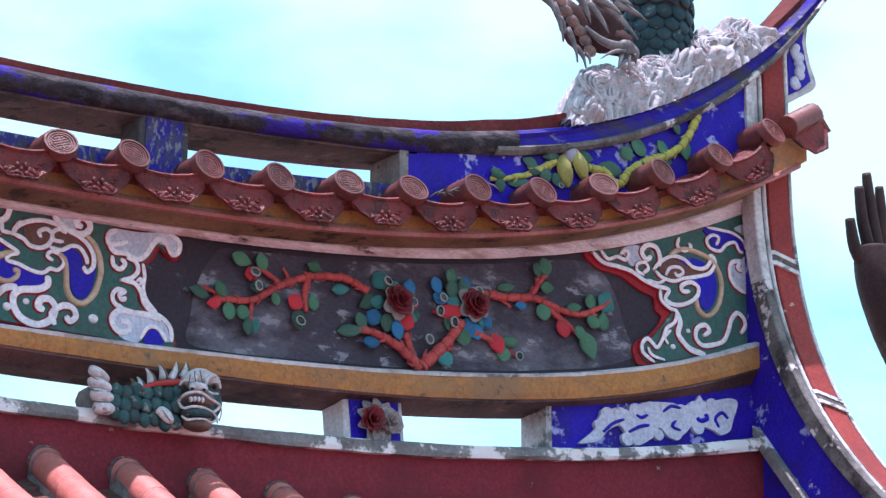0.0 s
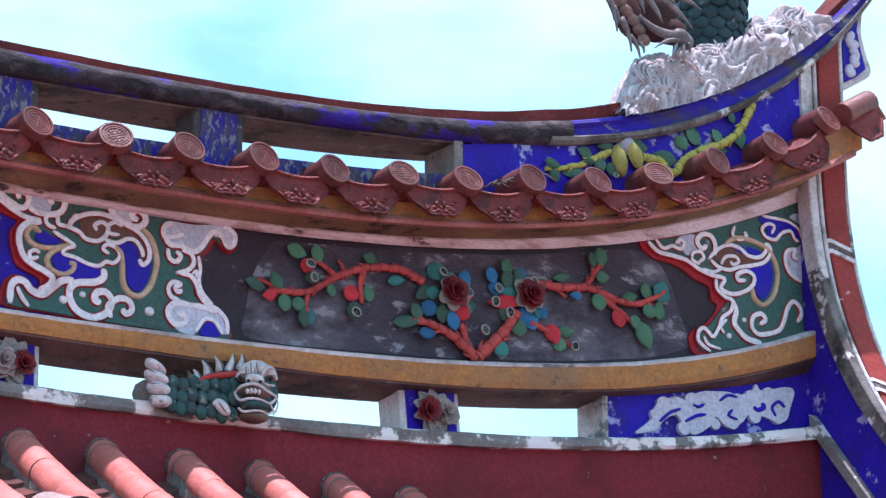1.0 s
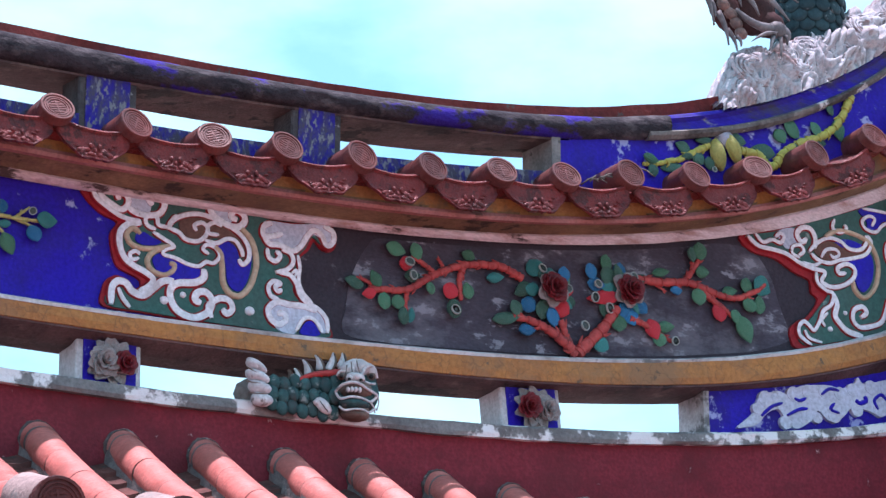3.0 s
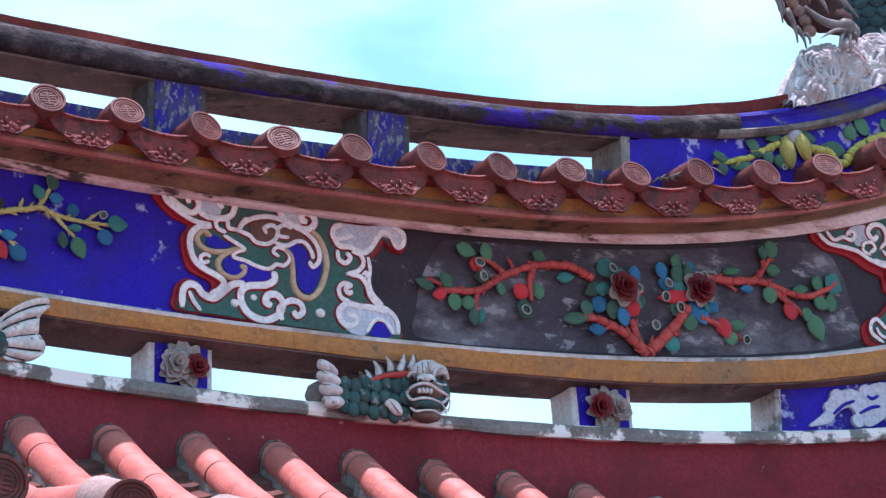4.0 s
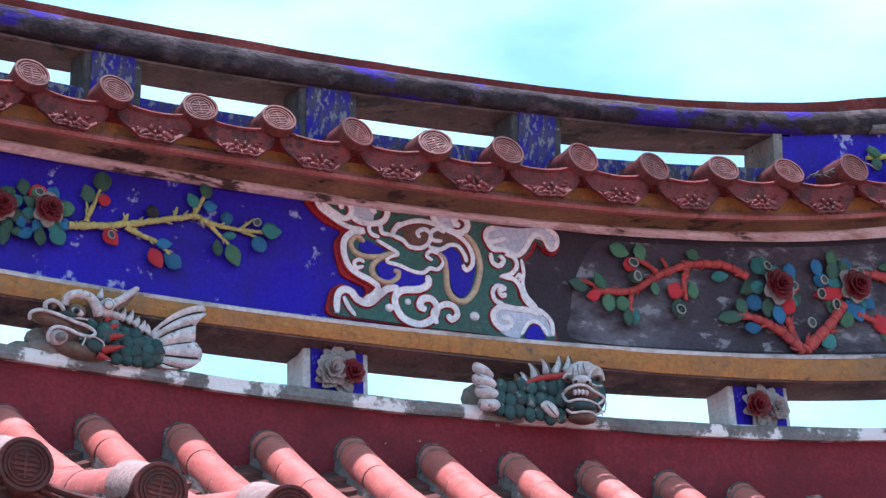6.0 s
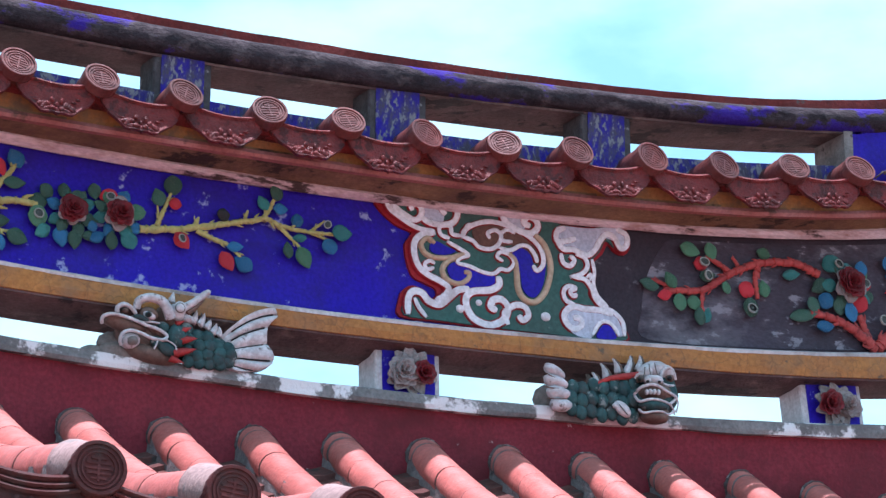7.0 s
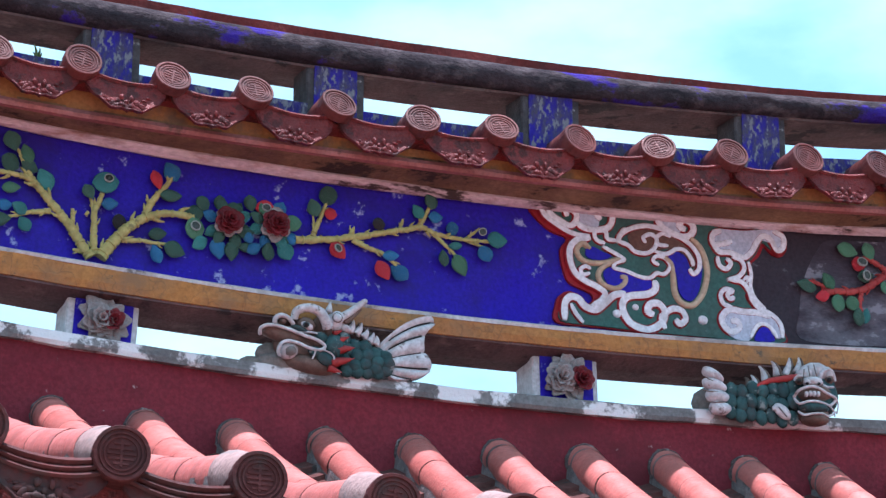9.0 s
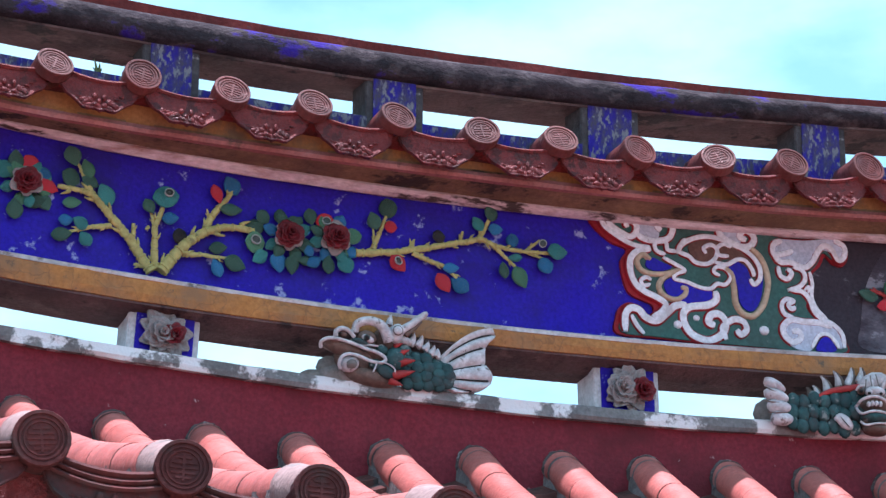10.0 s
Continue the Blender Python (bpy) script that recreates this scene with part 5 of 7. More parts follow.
ribbon(scroll, [(3.476, 4.371), (3.482, 4.345), (3.503, 4.337), (3.517, 4.356), (3.503, 4.367)], 0.0088)
ribbon(scroll, [(3.522, 4.375), (3.549, 4.368), (3.558, 4.344), (3.540, 4.319), (3.505, 4.305)], 0.0088)
ribbon(scroll, [(3.514, 4.305), (3.549, 4.304), (3.570, 4.281), (3.579, 4.254), (3.602, 4.232), (3.638, 4.219), (3.665, 4.193), (3.670, 4.154)], 0.0088)
ribbon(scroll, [(3.572, 4.366), (3.579, 4.331), (3.576, 4.293), (3.590, 4.259), (3.620, 4.233)], 0.0072)
ribbon(scroll, [(3.554, 4.310), (3.568, 4.322), (3.565, 4.302)], 0.0056)
ribbon(scroll, [(3.524, 4.257), (3.512, 4.250), (3.503, 4.262), (3.519, 4.274), (3.496, 4.276), (3.482, 4.257), (3.491, 4.233), (3.516, 4.226)], 0.0088)
ribbon(scroll, [(3.510, 4.185), (3.532, 4.187), (3.537, 4.168), (3.514, 4.154), (3.491, 4.167), (3.484, 4.194), (3.509, 4.218), (3.549, 4.217), (3.593, 4.219), (3.634, 4.212)], 0.0112)
ribbon(scroll, [(3.570, 4.143), (3.593, 4.181), (3.620, 4.188), (3.643, 4.170), (3.652, 4.152)], 0.0072)
ribbon(scroll, [(3.091, 4.344), (3.069, 4.357), (3.051, 4.338), (3.062, 4.313), (3.094, 4.304), (3.141, 4.311), (3.178, 4.326)], 0.0072, 0.026, M_GOLD)
ribbon(scroll, [(3.162, 4.315), (3.133, 4.300), (3.115, 4.273), (3.127, 4.247), (3.163, 4.238), (3.190, 4.254), (3.195, 4.273), (3.179, 4.273)], 0.0072, 0.026, M_GOLD)
ribbon(scroll, [(3.395, 4.415), (3.427, 4.386), (3.445, 4.329), (3.436, 4.275), (3.419, 4.239), (3.392, 4.216), (3.362, 4.222), (3.344, 4.250), (3.340, 4.299), (3.333, 4.331), (3.314, 4.346)], 0.0080, 0.026, M_GOLD)
dot(scroll, 3.225, 4.192, 0.0090)
dot(scroll, 3.169, 4.167, 0.0120)
dot(scroll, 3.428, 4.179, 0.0136)

scroll_end = thing("scroll_relief", "white and teal cloud scroll relief closing the panel at the gable", "relief ornament", "cloud scroll reliefs", at=(5.5, 6.99, 4.45))
plate(scroll_end, [(5.107, 4.710), (5.153, 4.663), (5.239, 4.656), (5.312, 4.623), (5.368, 4.607), (5.375, 4.567), (5.398, 4.552), (5.384, 4.520), (5.342, 4.474), (5.323, 4.469), (5.287, 4.437), (5.287, 4.403), (5.319, 4.375), (5.460, 4.413), (5.618, 4.461), (5.766, 4.510), (5.780, 4.718), (5.792, 4.956), (5.714, 4.959), (5.619, 4.905), (5.504, 4.855), (5.368, 4.800), (5.234, 4.747)], 0.01, M_SCROLL_RED)
plate(scroll_end, [(5.129, 4.707), (5.188, 4.677), (5.264, 4.672), (5.339, 4.639), (5.393, 4.630), (5.398, 4.593), (5.435, 4.572), (5.404, 4.529), (5.365, 4.480), (5.342, 4.461), (5.315, 4.438), (5.311, 4.406), (5.350, 4.387), (5.460, 4.418), (5.618, 4.467), (5.761, 4.515), (5.773, 4.717), (5.785, 4.951), (5.713, 4.953), (5.619, 4.900), (5.503, 4.849), (5.367, 4.794), (5.234, 4.741)], 0.016, M_TEAL)
plate(scroll_end, [(5.468, 4.753), (5.522, 4.765), (5.566, 4.759), (5.579, 4.747), (5.531, 4.734), (5.491, 4.736)], 0.02, M_FIELD)
plate(scroll_end, [(5.500, 4.687), (5.553, 4.709), (5.601, 4.734), (5.617, 4.698), (5.607, 4.640), (5.578, 4.601), (5.554, 4.606), (5.542, 4.638), (5.544, 4.666)], 0.02, M_FIELD)
plate(scroll_end, [(5.568, 4.872), (5.619, 4.890), (5.664, 4.879), (5.709, 4.878), (5.731, 4.853), (5.724, 4.823), (5.706, 4.824), (5.696, 4.853), (5.662, 4.850), (5.638, 4.822), (5.603, 4.816), (5.598, 4.842)], 0.02, M_FIELD)
plate(scroll_end, [(5.385, 4.704), (5.413, 4.733), (5.454, 4.746), (5.494, 4.738), (5.524, 4.725), (5.576, 4.735), (5.607, 4.767), (5.601, 4.739), (5.564, 4.717), (5.519, 4.705), (5.473, 4.689), (5.424, 4.680)], 0.019, M_UMBER)
plate(scroll_end, [(5.747, 4.928), (5.785, 4.947), (5.770, 4.697), (5.733, 4.687), (5.695, 4.713), (5.675, 4.757), (5.693, 4.789), (5.728, 4.805), (5.751, 4.838), (5.746, 4.879), (5.697, 4.901)], 0.018, M_CLOUD)
plate(scroll_end, [(5.245, 4.743), (5.313, 4.765), (5.320, 4.710), (5.280, 4.693), (5.259, 4.714)], 0.018, M_CLOUD)
ribbon(scroll_end, [(5.129, 4.708), (5.167, 4.682), (5.220, 4.679), (5.275, 4.674), (5.322, 4.654), (5.372, 4.643), (5.422, 4.639), (5.407, 4.606), (5.438, 4.595)], 0.0088)
ribbon(scroll_end, [(5.389, 4.633), (5.392, 4.600), (5.424, 4.579), (5.450, 4.573), (5.442, 4.536), (5.410, 4.510), (5.393, 4.472), (5.371, 4.440), (5.352, 4.452), (5.333, 4.462), (5.313, 4.443), (5.316, 4.413), (5.358, 4.390)], 0.0080)
ribbon(scroll_end, [(5.334, 4.434), (5.351, 4.411), (5.398, 4.404)], 0.0064)
ribbon(scroll_end, [(5.159, 4.720), (5.187, 4.697), (5.222, 4.711), (5.254, 4.707), (5.268, 4.729), (5.253, 4.737), (5.235, 4.721)], 0.0080)
ribbon(scroll_end, [(5.386, 4.711), (5.390, 4.746), (5.373, 4.773), (5.340, 4.772), (5.319, 4.746), (5.336, 4.724), (5.356, 4.738)], 0.0104)
ribbon(scroll_end, [(5.325, 4.670), (5.299, 4.680), (5.302, 4.703), (5.331, 4.712), (5.343, 4.694), (5.323, 4.677)], 0.0072)
ribbon(scroll_end, [(5.363, 4.696), (5.398, 4.732), (5.443, 4.756), (5.488, 4.753), (5.522, 4.734), (5.565, 4.738), (5.591, 4.764), (5.591, 4.791)], 0.0080)
ribbon(scroll_end, [(5.372, 4.692), (5.397, 4.676), (5.441, 4.672), (5.482, 4.689), (5.530, 4.703), (5.587, 4.727), (5.612, 4.768), (5.597, 4.792)], 0.0080)
ribbon(scroll_end, [(5.411, 4.686), (5.430, 4.714), (5.466, 4.722), (5.481, 4.708), (5.460, 4.693), (5.447, 4.702)], 0.0072)
ribbon(scroll_end, [(5.407, 4.595), (5.458, 4.595), (5.505, 4.614), (5.536, 4.642), (5.539, 4.671), (5.509, 4.681), (5.474, 4.663), (5.478, 4.645), (5.505, 4.650)], 0.0088)
ribbon(scroll_end, [(5.450, 4.573), (5.464, 4.540), (5.455, 4.501), (5.476, 4.475), (5.506, 4.456), (5.559, 4.450)], 0.0120)
ribbon(scroll_end, [(5.556, 4.512), (5.579, 4.531), (5.564, 4.548), (5.532, 4.533), (5.524, 4.500), (5.548, 4.479), (5.588, 4.486), (5.634, 4.507), (5.656, 4.545), (5.670, 4.585), (5.694, 4.612), (5.718, 4.601), (5.726, 4.575), (5.709, 4.548)], 0.0096)
ribbon(scroll_end, [(5.618, 4.828), (5.630, 4.854), (5.606, 4.859), (5.580, 4.838), (5.592, 4.814), (5.632, 4.810), (5.661, 4.838), (5.696, 4.851), (5.711, 4.828), (5.727, 4.822)], 0.0072)
ribbon(scroll_end, [(5.584, 4.881), (5.641, 4.883), (5.687, 4.882), (5.727, 4.866), (5.739, 4.838)], 0.0064)
ribbon(scroll_end, [(5.723, 4.760), (5.703, 4.766), (5.713, 4.790), (5.678, 4.778), (5.670, 4.740), (5.688, 4.705), (5.730, 4.686)], 0.0088)
ribbon(scroll_end, [(5.469, 4.823), (5.461, 4.793), (5.489, 4.783), (5.515, 4.801), (5.506, 4.811)], 0.0080)
ribbon(scroll_end, [(5.339, 4.658), (5.379, 4.654), (5.410, 4.670)], 0.0064)
ribbon(scroll_end, [(5.425, 4.505), (5.402, 4.479), (5.414, 4.459)], 0.0064)
ribbon(scroll_end, [(5.428, 4.757), (5.478, 4.787), (5.534, 4.790), (5.592, 4.776), (5.624, 4.743), (5.637, 4.693), (5.625, 4.634), (5.598, 4.595), (5.568, 4.580), (5.540, 4.598), (5.533, 4.627)], 0.0072, 0.026, M_GOLD)
dot(scroll_end, 5.498, 4.518, 0.0075)
dot(scroll_end, 5.436, 4.455, 0.0090)

cloud_panel = thing("cloud_relief", "flat white cloud relief on the blue end panel", "relief ornament", at=(5.3, 6.97, 4.1))
plate(cloud_panel, [(5.054, 4.078), (5.112, 4.128), (5.128, 4.166), (5.145, 4.188), (5.206, 4.215), (5.253, 4.21), (5.297, 4.244), (5.402, 4.262), (5.45, 4.259), (5.504, 4.284), (5.519, 4.305), (5.545, 4.287), (5.631, 4.314), (5.671, 4.306), (5.651, 4.247), (5.636, 4.208), (5.599, 4.191), (5.559, 4.203), (5.493, 4.203), (5.461, 4.173), (5.425, 4.149), (5.394, 4.151), (5.36, 4.175), (5.337, 4.142), (5.276, 4.105), (5.238, 4.126), (5.209, 4.157), (5.165, 4.136), (5.131, 4.099), (5.097, 4.086)], 0.012, M_CLOUD, 6.975)
ribbon(cloud_panel, [(5.144, 4.126), (5.183, 4.16), (5.222, 4.178)], 0.0049, 0.018, M_FIELD, 6.975)
ribbon(cloud_panel, [(5.24, 4.141), (5.284, 4.166), (5.317, 4.175)], 0.0049, 0.018, M_FIELD, 6.975)
ribbon(cloud_panel, [(5.27, 4.2), (5.291, 4.196), (5.313, 4.207)], 0.0049, 0.018, M_FIELD, 6.975)
ribbon(cloud_panel, [(5.373, 4.227), (5.406, 4.251), (5.441, 4.25)], 0.0049, 0.018, M_FIELD, 6.975)
ribbon(cloud_panel, [(5.439, 4.178), (5.408, 4.186), (5.422, 4.206)], 0.0049, 0.018, M_FIELD, 6.975)
ribbon(cloud_panel, [(5.507, 4.231), (5.52, 4.222), (5.547, 4.234), (5.539, 4.247)], 0.0066, 0.018, M_FIELD, 6.975)
ribbon(cloud_panel, [(5.591, 4.212), (5.579, 4.239), (5.606, 4.262), (5.628, 4.247)], 0.0049, 0.018, M_FIELD, 6.975)
lobe(cloud_panel, 5.162, 4.183, 0.0266, 0.0135, 6.975)
lobe(cloud_panel, 5.207, 4.190, 0.0228, 0.0135, 6.975)
lobe(cloud_panel, 5.270, 4.213, 0.0266, 0.0135, 6.975)
lobe(cloud_panel, 5.327, 4.228, 0.0266, 0.0135, 6.975)
lobe(cloud_panel, 5.386, 4.239, 0.0228, 0.0135, 6.975)
lobe(cloud_panel, 5.446, 4.242, 0.0228, 0.0135, 6.975)
lobe(cloud_panel, 5.497, 4.261, 0.0228, 0.0135, 6.975)
lobe(cloud_panel, 5.569, 4.280, 0.0247, 0.0135, 6.975)
lobe(cloud_panel, 5.627, 4.283, 0.0228, 0.0135, 6.975)
lobe(cloud_panel, 5.130, 4.147, 0.0190, 0.0135, 6.975)
lobe(cloud_panel, 5.600, 4.214, 0.0266, 0.0135, 6.975)
lobe(cloud_panel, 5.510, 4.199, 0.0228, 0.0135, 6.975)
lobe(cloud_panel, 5.421, 4.167, 0.0247, 0.0135, 6.975)
lobe(cloud_panel, 5.355, 4.151, 0.0190, 0.0135, 6.975)
lobe(cloud_panel, 5.236, 4.119, 0.0228, 0.0135, 6.975)

vine = thing("melon_vine", "yellow melon vine relief with green leaves on the blue end wall", "relief ornament", "relief branches", at=(5.0, 6.897, 4.9))
STEM_MAT[vine.name] = M_VINE
stem(vine, [(5.488, 5.215), (5.458, 5.154), (5.415, 5.094), (5.356, 5.048), (5.279, 5.013), (5.211, 4.966), (5.18, 4.921), (5.145, 4.914), (5.111, 4.941), (5.046, 4.942)], 0.0153, 0.0153)
stem(vine, [(4.928, 4.937), (4.875, 4.903), (4.812, 4.867), (4.739, 4.841), (4.687, 4.826)], 0.0136, 0.0068)
leaf(vine, "g", 5.249, 5.056, -34, 0.070, 0.061)
leaf(vine, "g", 5.345, 5.069, -46, 0.061, 0.048)
leaf(vine, "g", 5.431, 5.086, -73, 0.069, 0.053)
leaf(vine, "d", 5.399, 5.152, -53, 0.044, 0.039)
leaf(vine, "g", 5.200, 5.020, -53, 0.050, 0.043)
leaf(vine, "d", 5.265, 4.989, 12, 0.067, 0.038)
leaf(vine, "d", 5.133, 4.957, -6, 0.081, 0.051)
leaf(vine, "d", 5.351, 5.030, -4, 0.051, 0.039)
leaf(vine, "d", 4.833, 4.914, -17, 0.049, 0.039)
leaf(vine, "d", 4.907, 4.949, 12, 0.052, 0.030)
leaf(vine, "d", 5.036, 4.973, -6, 0.060, 0.042)
leaf(vine, "d", 4.885, 4.885, -53, 0.048, 0.041)
leaf(vine, "g", 4.712, 4.848, -6, 0.066, 0.032)
leaf(vine, "d", 4.790, 4.839, 12, 0.073, 0.034)
leaf(vine, "d", 4.718, 4.814, -65, 0.041, 0.035)
leaf(vine, "d", 4.843, 4.881, 12, 0.043, 0.023)
leaf(vine, "y", 4.960, 4.910, -73, 0.098, 0.057)
leaf(vine, "y", 5.016, 4.939, -56, 0.094, 0.058)
leaf(vine, "w", 4.986, 4.966, -53, 0.059, 0.060)
shell(vine, 4.938, 4.855, 0.0098)
leaf(vine, "d", 4.927, 4.875, -79, 0.043, 0.035)

# ---- posts and flower boxes in the gaps ----
def lean_at(c, x):
    return -math.degrees(math.atan(slope_at(c, x)))


def flower_post(x0, x1, mix):
    xc = (x0 + x1) / 2
    z0, z1 = curve_at(SILL_TOP, xc) - 0.008, curve_at(LEDGE_BOT, xc) - 0.004
    w, h = x1 - x0, z1 - z0
    post = thing("flower_post", "white plastered post with a blue face and a porcelain peony", "post", "flower posts", at=(xc, 6.98, z0))
    tilt = pose(0, 0, 0, 0, lean_at(SILL_TOP, xc), 0)
    bm = bmesh.new()
    block(bm, -w / 2, w / 2, 0.0, 0.118, -0.01, h + 0.02)
    bmesh.ops.bevel(bm, geom=bm.edges[:], offset=0.004, segments=1, affect="EDGES")
    o = part("post_body", bm, M_LIME, post)
    o.matrix_parent_inverse = tilt
    bm = bmesh.new()
    block(bm, -w / 2 + 0.020, w / 2 - 0.016, -0.004, 0.03, 0.004, h - 0.002)
    o = part("blue_face", bm, M_BLUE, post)
    o.matrix_parent_inverse = tilt
    cx, cz = 0.0, h * 0.50
    red, pale = [(PETALS["dark_red_petal0"], 7, 1.0, 22), (PETALS["dark_red_petal0"], 6, 0.75, 42), (PETALS["dark_red_petal0"], 4, 0.5, 62)], [(PETALS["pale_petal1"], 10, 1.0, 14), (PETALS["pale_petal1"], 8, 0.74, 32), (PETALS["pale_petal0"], 6, 0.48, 54)]
    for dx, r, layers in mix:
        hb = bloom(post, cx + dx, -0.024 if layers == "r" else -0.012, cz, r, red if layers == "r" else pale)
        hb.matrix_parent_inverse = tilt
    hb = bloom(post, cx, -0.004, cz, 0.050, [(PETALS["pale_petal1"], 10, 1.46, 2)], wide=0.72)
    hb.matrix_parent_inverse = tilt


flower_post(1.637, 1.825, ((-0.010, 0.050, "w"), (0.020, 0.034, "r")))
flower_post(2.919, 3.108, ((-0.024, 0.050, "w"), (0.034, 0.038, "r")))
flower_post(4.241, 4.444, ((-0.030, 0.044, "r"), (0.040, 0.044, "w")))
flower_post(0.36, 0.55, ((-0.022, 0.040, "w"), (0.018, 0.044, "r")))

for x0, x1 in ((1.642, 1.776), (2.250, 2.394), (2.866, 3.019), (3.513, 3.652), (1.02, 1.16), (0.41, 0.55)):
    xc = (x0 + x1) / 2
    z0, z1 = curve_at(GAP_UP, xc) - 0.10, curve_at(SLAB_BOT, xc) + 0.01
    pp = thing("parapet_post", "short blue painted post under the ridge slab, flaking", "post", "parapet posts", at=(xc, 6.903, z0))
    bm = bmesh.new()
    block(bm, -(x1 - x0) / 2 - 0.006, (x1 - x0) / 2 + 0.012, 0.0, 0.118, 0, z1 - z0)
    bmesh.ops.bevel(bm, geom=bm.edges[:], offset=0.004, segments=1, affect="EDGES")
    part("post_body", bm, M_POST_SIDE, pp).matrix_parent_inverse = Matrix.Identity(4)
    bm = bmesh.new()
    block(bm, -(x1 - x0) / 2 + 0.014, (x1 - x0) / 2 - 0.010, -0.004, 0.02, 0.002, z1 - z0 - 0.01)
    part("blue_face", bm, M_POST_BLUE, pp).matrix_parent_inverse = Matrix.Identity(4)
bm = bmesh.new()
strip(bm, [[(x, y, z) for x, y in ((5.690, 6.888), (5.722, 6.888), (5.722, 7.06), (5.690, 7.06))] for z in (curve_at(DRIP_TOP, 5.71) - 0.05, curve_at(SLAB_BOT, 5.70) + 0.01)], closed=True)
tagged(part("trim_end_pilaster", bm, M_LIME), "white plaster strip at the end of the blue upper wall", "trim", kind="structure")
bm = bmesh.new()
block(bm, 4.366, 4.396, 6.896, 7.062, curve_at(GAP_UP, 4.42) - 0.10, curve_at(SLAB_BOT, 4.42) + 0.01)
tagged(part("wall_upper_end", bm, M_MORTAR), "grey plaster end of the blue upper wall", "wall", kind="structure")

# blue end panel of the lower gap
tagged(run("wall_end_blue", [(6.975, SILL_TOP, -0.01), (6.975, LEDGE_BOT, 0.0), (7.10, LEDGE_BOT, 0.0), (7.10, SILL_TOP, -0.01)], M_BLUE, 4.958, X_END + 0.01),
       "blue painted end panel under the ochre ledge", "wall", kind="structure")
tagged(run("trim_end_post", [(6.970, SILL_TOP, -0.01), (6.970, LEDGE_BOT, -0.004), (7.102, LEDGE_BOT, -0.004), (7.102, SILL_TOP, -0.01)], M_LIME, 4.937, 4.957, step=0.02),
       "white plastered edge of the blue end panel", "trim", kind="structure")

# ---- dragon-fish ornaments on the sill ----
M_F_WHITE = paint("white_glaze", (0.68, 0.67, 0.71), (0.50, 0.48, 0.52), 0.55, 26.0, chips=(0.20, 0.17, 0.17), chip_at=0.63, chip_scale=30.0, dirt=(0.36, 0.32, 0.33), dirt_at=0.60, dirt_scale=18.0, bump=0.4)
M_F_TEAL = paint("teal_scale", (0.036, 0.108, 0.112), (0.022, 0.062, 0.070), 0.5, 26.0, chips=(0.17, 0.20, 0.20), chip_at=0.63, chip_scale=30.0, dirt=(0.045, 0.055, 0.058), dirt_at=0.58, dirt_scale=22.0, bump=0.4, per_island=True)
M_F_RED = paint("red_fin", (0.48, 0.060, 0.058), (0.34, 0.045, 0.045), 0.45, 14.0, bump=0.2)
M_F_DARK = paint("brown_mouth", (0.20, 0.135, 0.115), (0.12, 0.085, 0.075), 0.6, 14.0, bump=0.2)
M_F_GREY = paint("grey_stone", (0.23, 0.205, 0.195), (0.16, 0.145, 0.14), 0.85, 12.0, bump=0.5)
M_F_LINE = paint("black_line", (0.03, 0.028, 0.03), None, 0.5, 12.0, bump=0.0)
FISH_MATS = [M_F_WHITE, M_F_TEAL, M_F_RED, M_F_DARK, M_F_GREY, M_F_LINE]


def ball(bm, c, s, slot=0, turn=(0, 0, 0), sub=2):
    m = pose(*c, *turn) @ Matrix.Diagonal((*s, 1))
    r = bmesh.ops.create_icosphere(bm, subdivisions=sub, radius=1.0, matrix=m)
    for f in {f for v in r["verts"] for f in v.link_faces}:
        f.material_index, f.smooth = slot, True


def blade(bm, a, b, wide, slot, thick=0.010, bend=(0, 0, 0)):
    """A tapering curved spike or fin ray from a to b."""
    a, b, q = Vector(a), Vector(b), Vector(bend)
    path = [a + (b - a) * t + q * math.sin(math.pi * t) for t in (0, 0.2, 0.4, 0.6, 0.8, 1.0)]
    rows = []
    for i, c in enumerate(path):
        d = (path[min(i + 1, 5)] - path[max(i - 1, 0)]).normalized()
        s = Vector((d.z, 0, -d.x)).normalized()
        w = wide * (1 - (i / 5) ** 1.6) + 0.001
        rows.append([c + s * w, c + Vector((0, -thick * (1 - i / 6), 0)), c - s * w, c + Vector((0, thick * 0.5, 0))])
    strip(bm, rows, closed=True, slot=slot, soft=True)


Y_F = 6.925
# the fish seen from its side, facing along the ridge
bm = bmesh.new()
# body and scaled flank
tube(bm, spline([(2.275, 6.945, 3.931), (2.342, 6.940, 3.943), (2.404, 6.940, 3.946), (2.458, 6.940, 3.942), (2.497, 6.940, 3.938)], 5), (0.0527, 0.0310), 14, 1)
ball(bm, (2.356, 6.899, 3.974), (0.0192, 0.0110, 0.0191), 1)
ball(bm, (2.361, 6.895, 3.945), (0.0192, 0.0110, 0.0191), 1)
ball(bm, (2.356, 6.895, 3.916), (0.0192, 0.0110, 0.0190), 1)
ball(bm, (2.364, 6.899, 3.889), (0.0192, 0.0110, 0.0190), 1)
ball(bm, (2.385, 6.899, 3.959), (0.0193, 0.0110, 0.0191), 1)
ball(bm, (2.390, 6.895, 3.932), (0.0192, 0.0110, 0.0191), 1)
ball(bm, (2.385, 6.895, 3.905), (0.0192, 0.0110, 0.0190), 1)
ball(bm, (2.392, 6.899, 3.889), (0.0192, 0.0110, 0.0190), 1)
ball(bm, (2.413, 6.899, 3.959), (0.0193, 0.0110, 0.0191), 1)
ball(bm, (2.419, 6.895, 3.936), (0.0193, 0.0110, 0.0191), 1)
ball(bm, (2.413, 6.895, 3.911), (0.0193, 0.0110, 0.0190), 1)
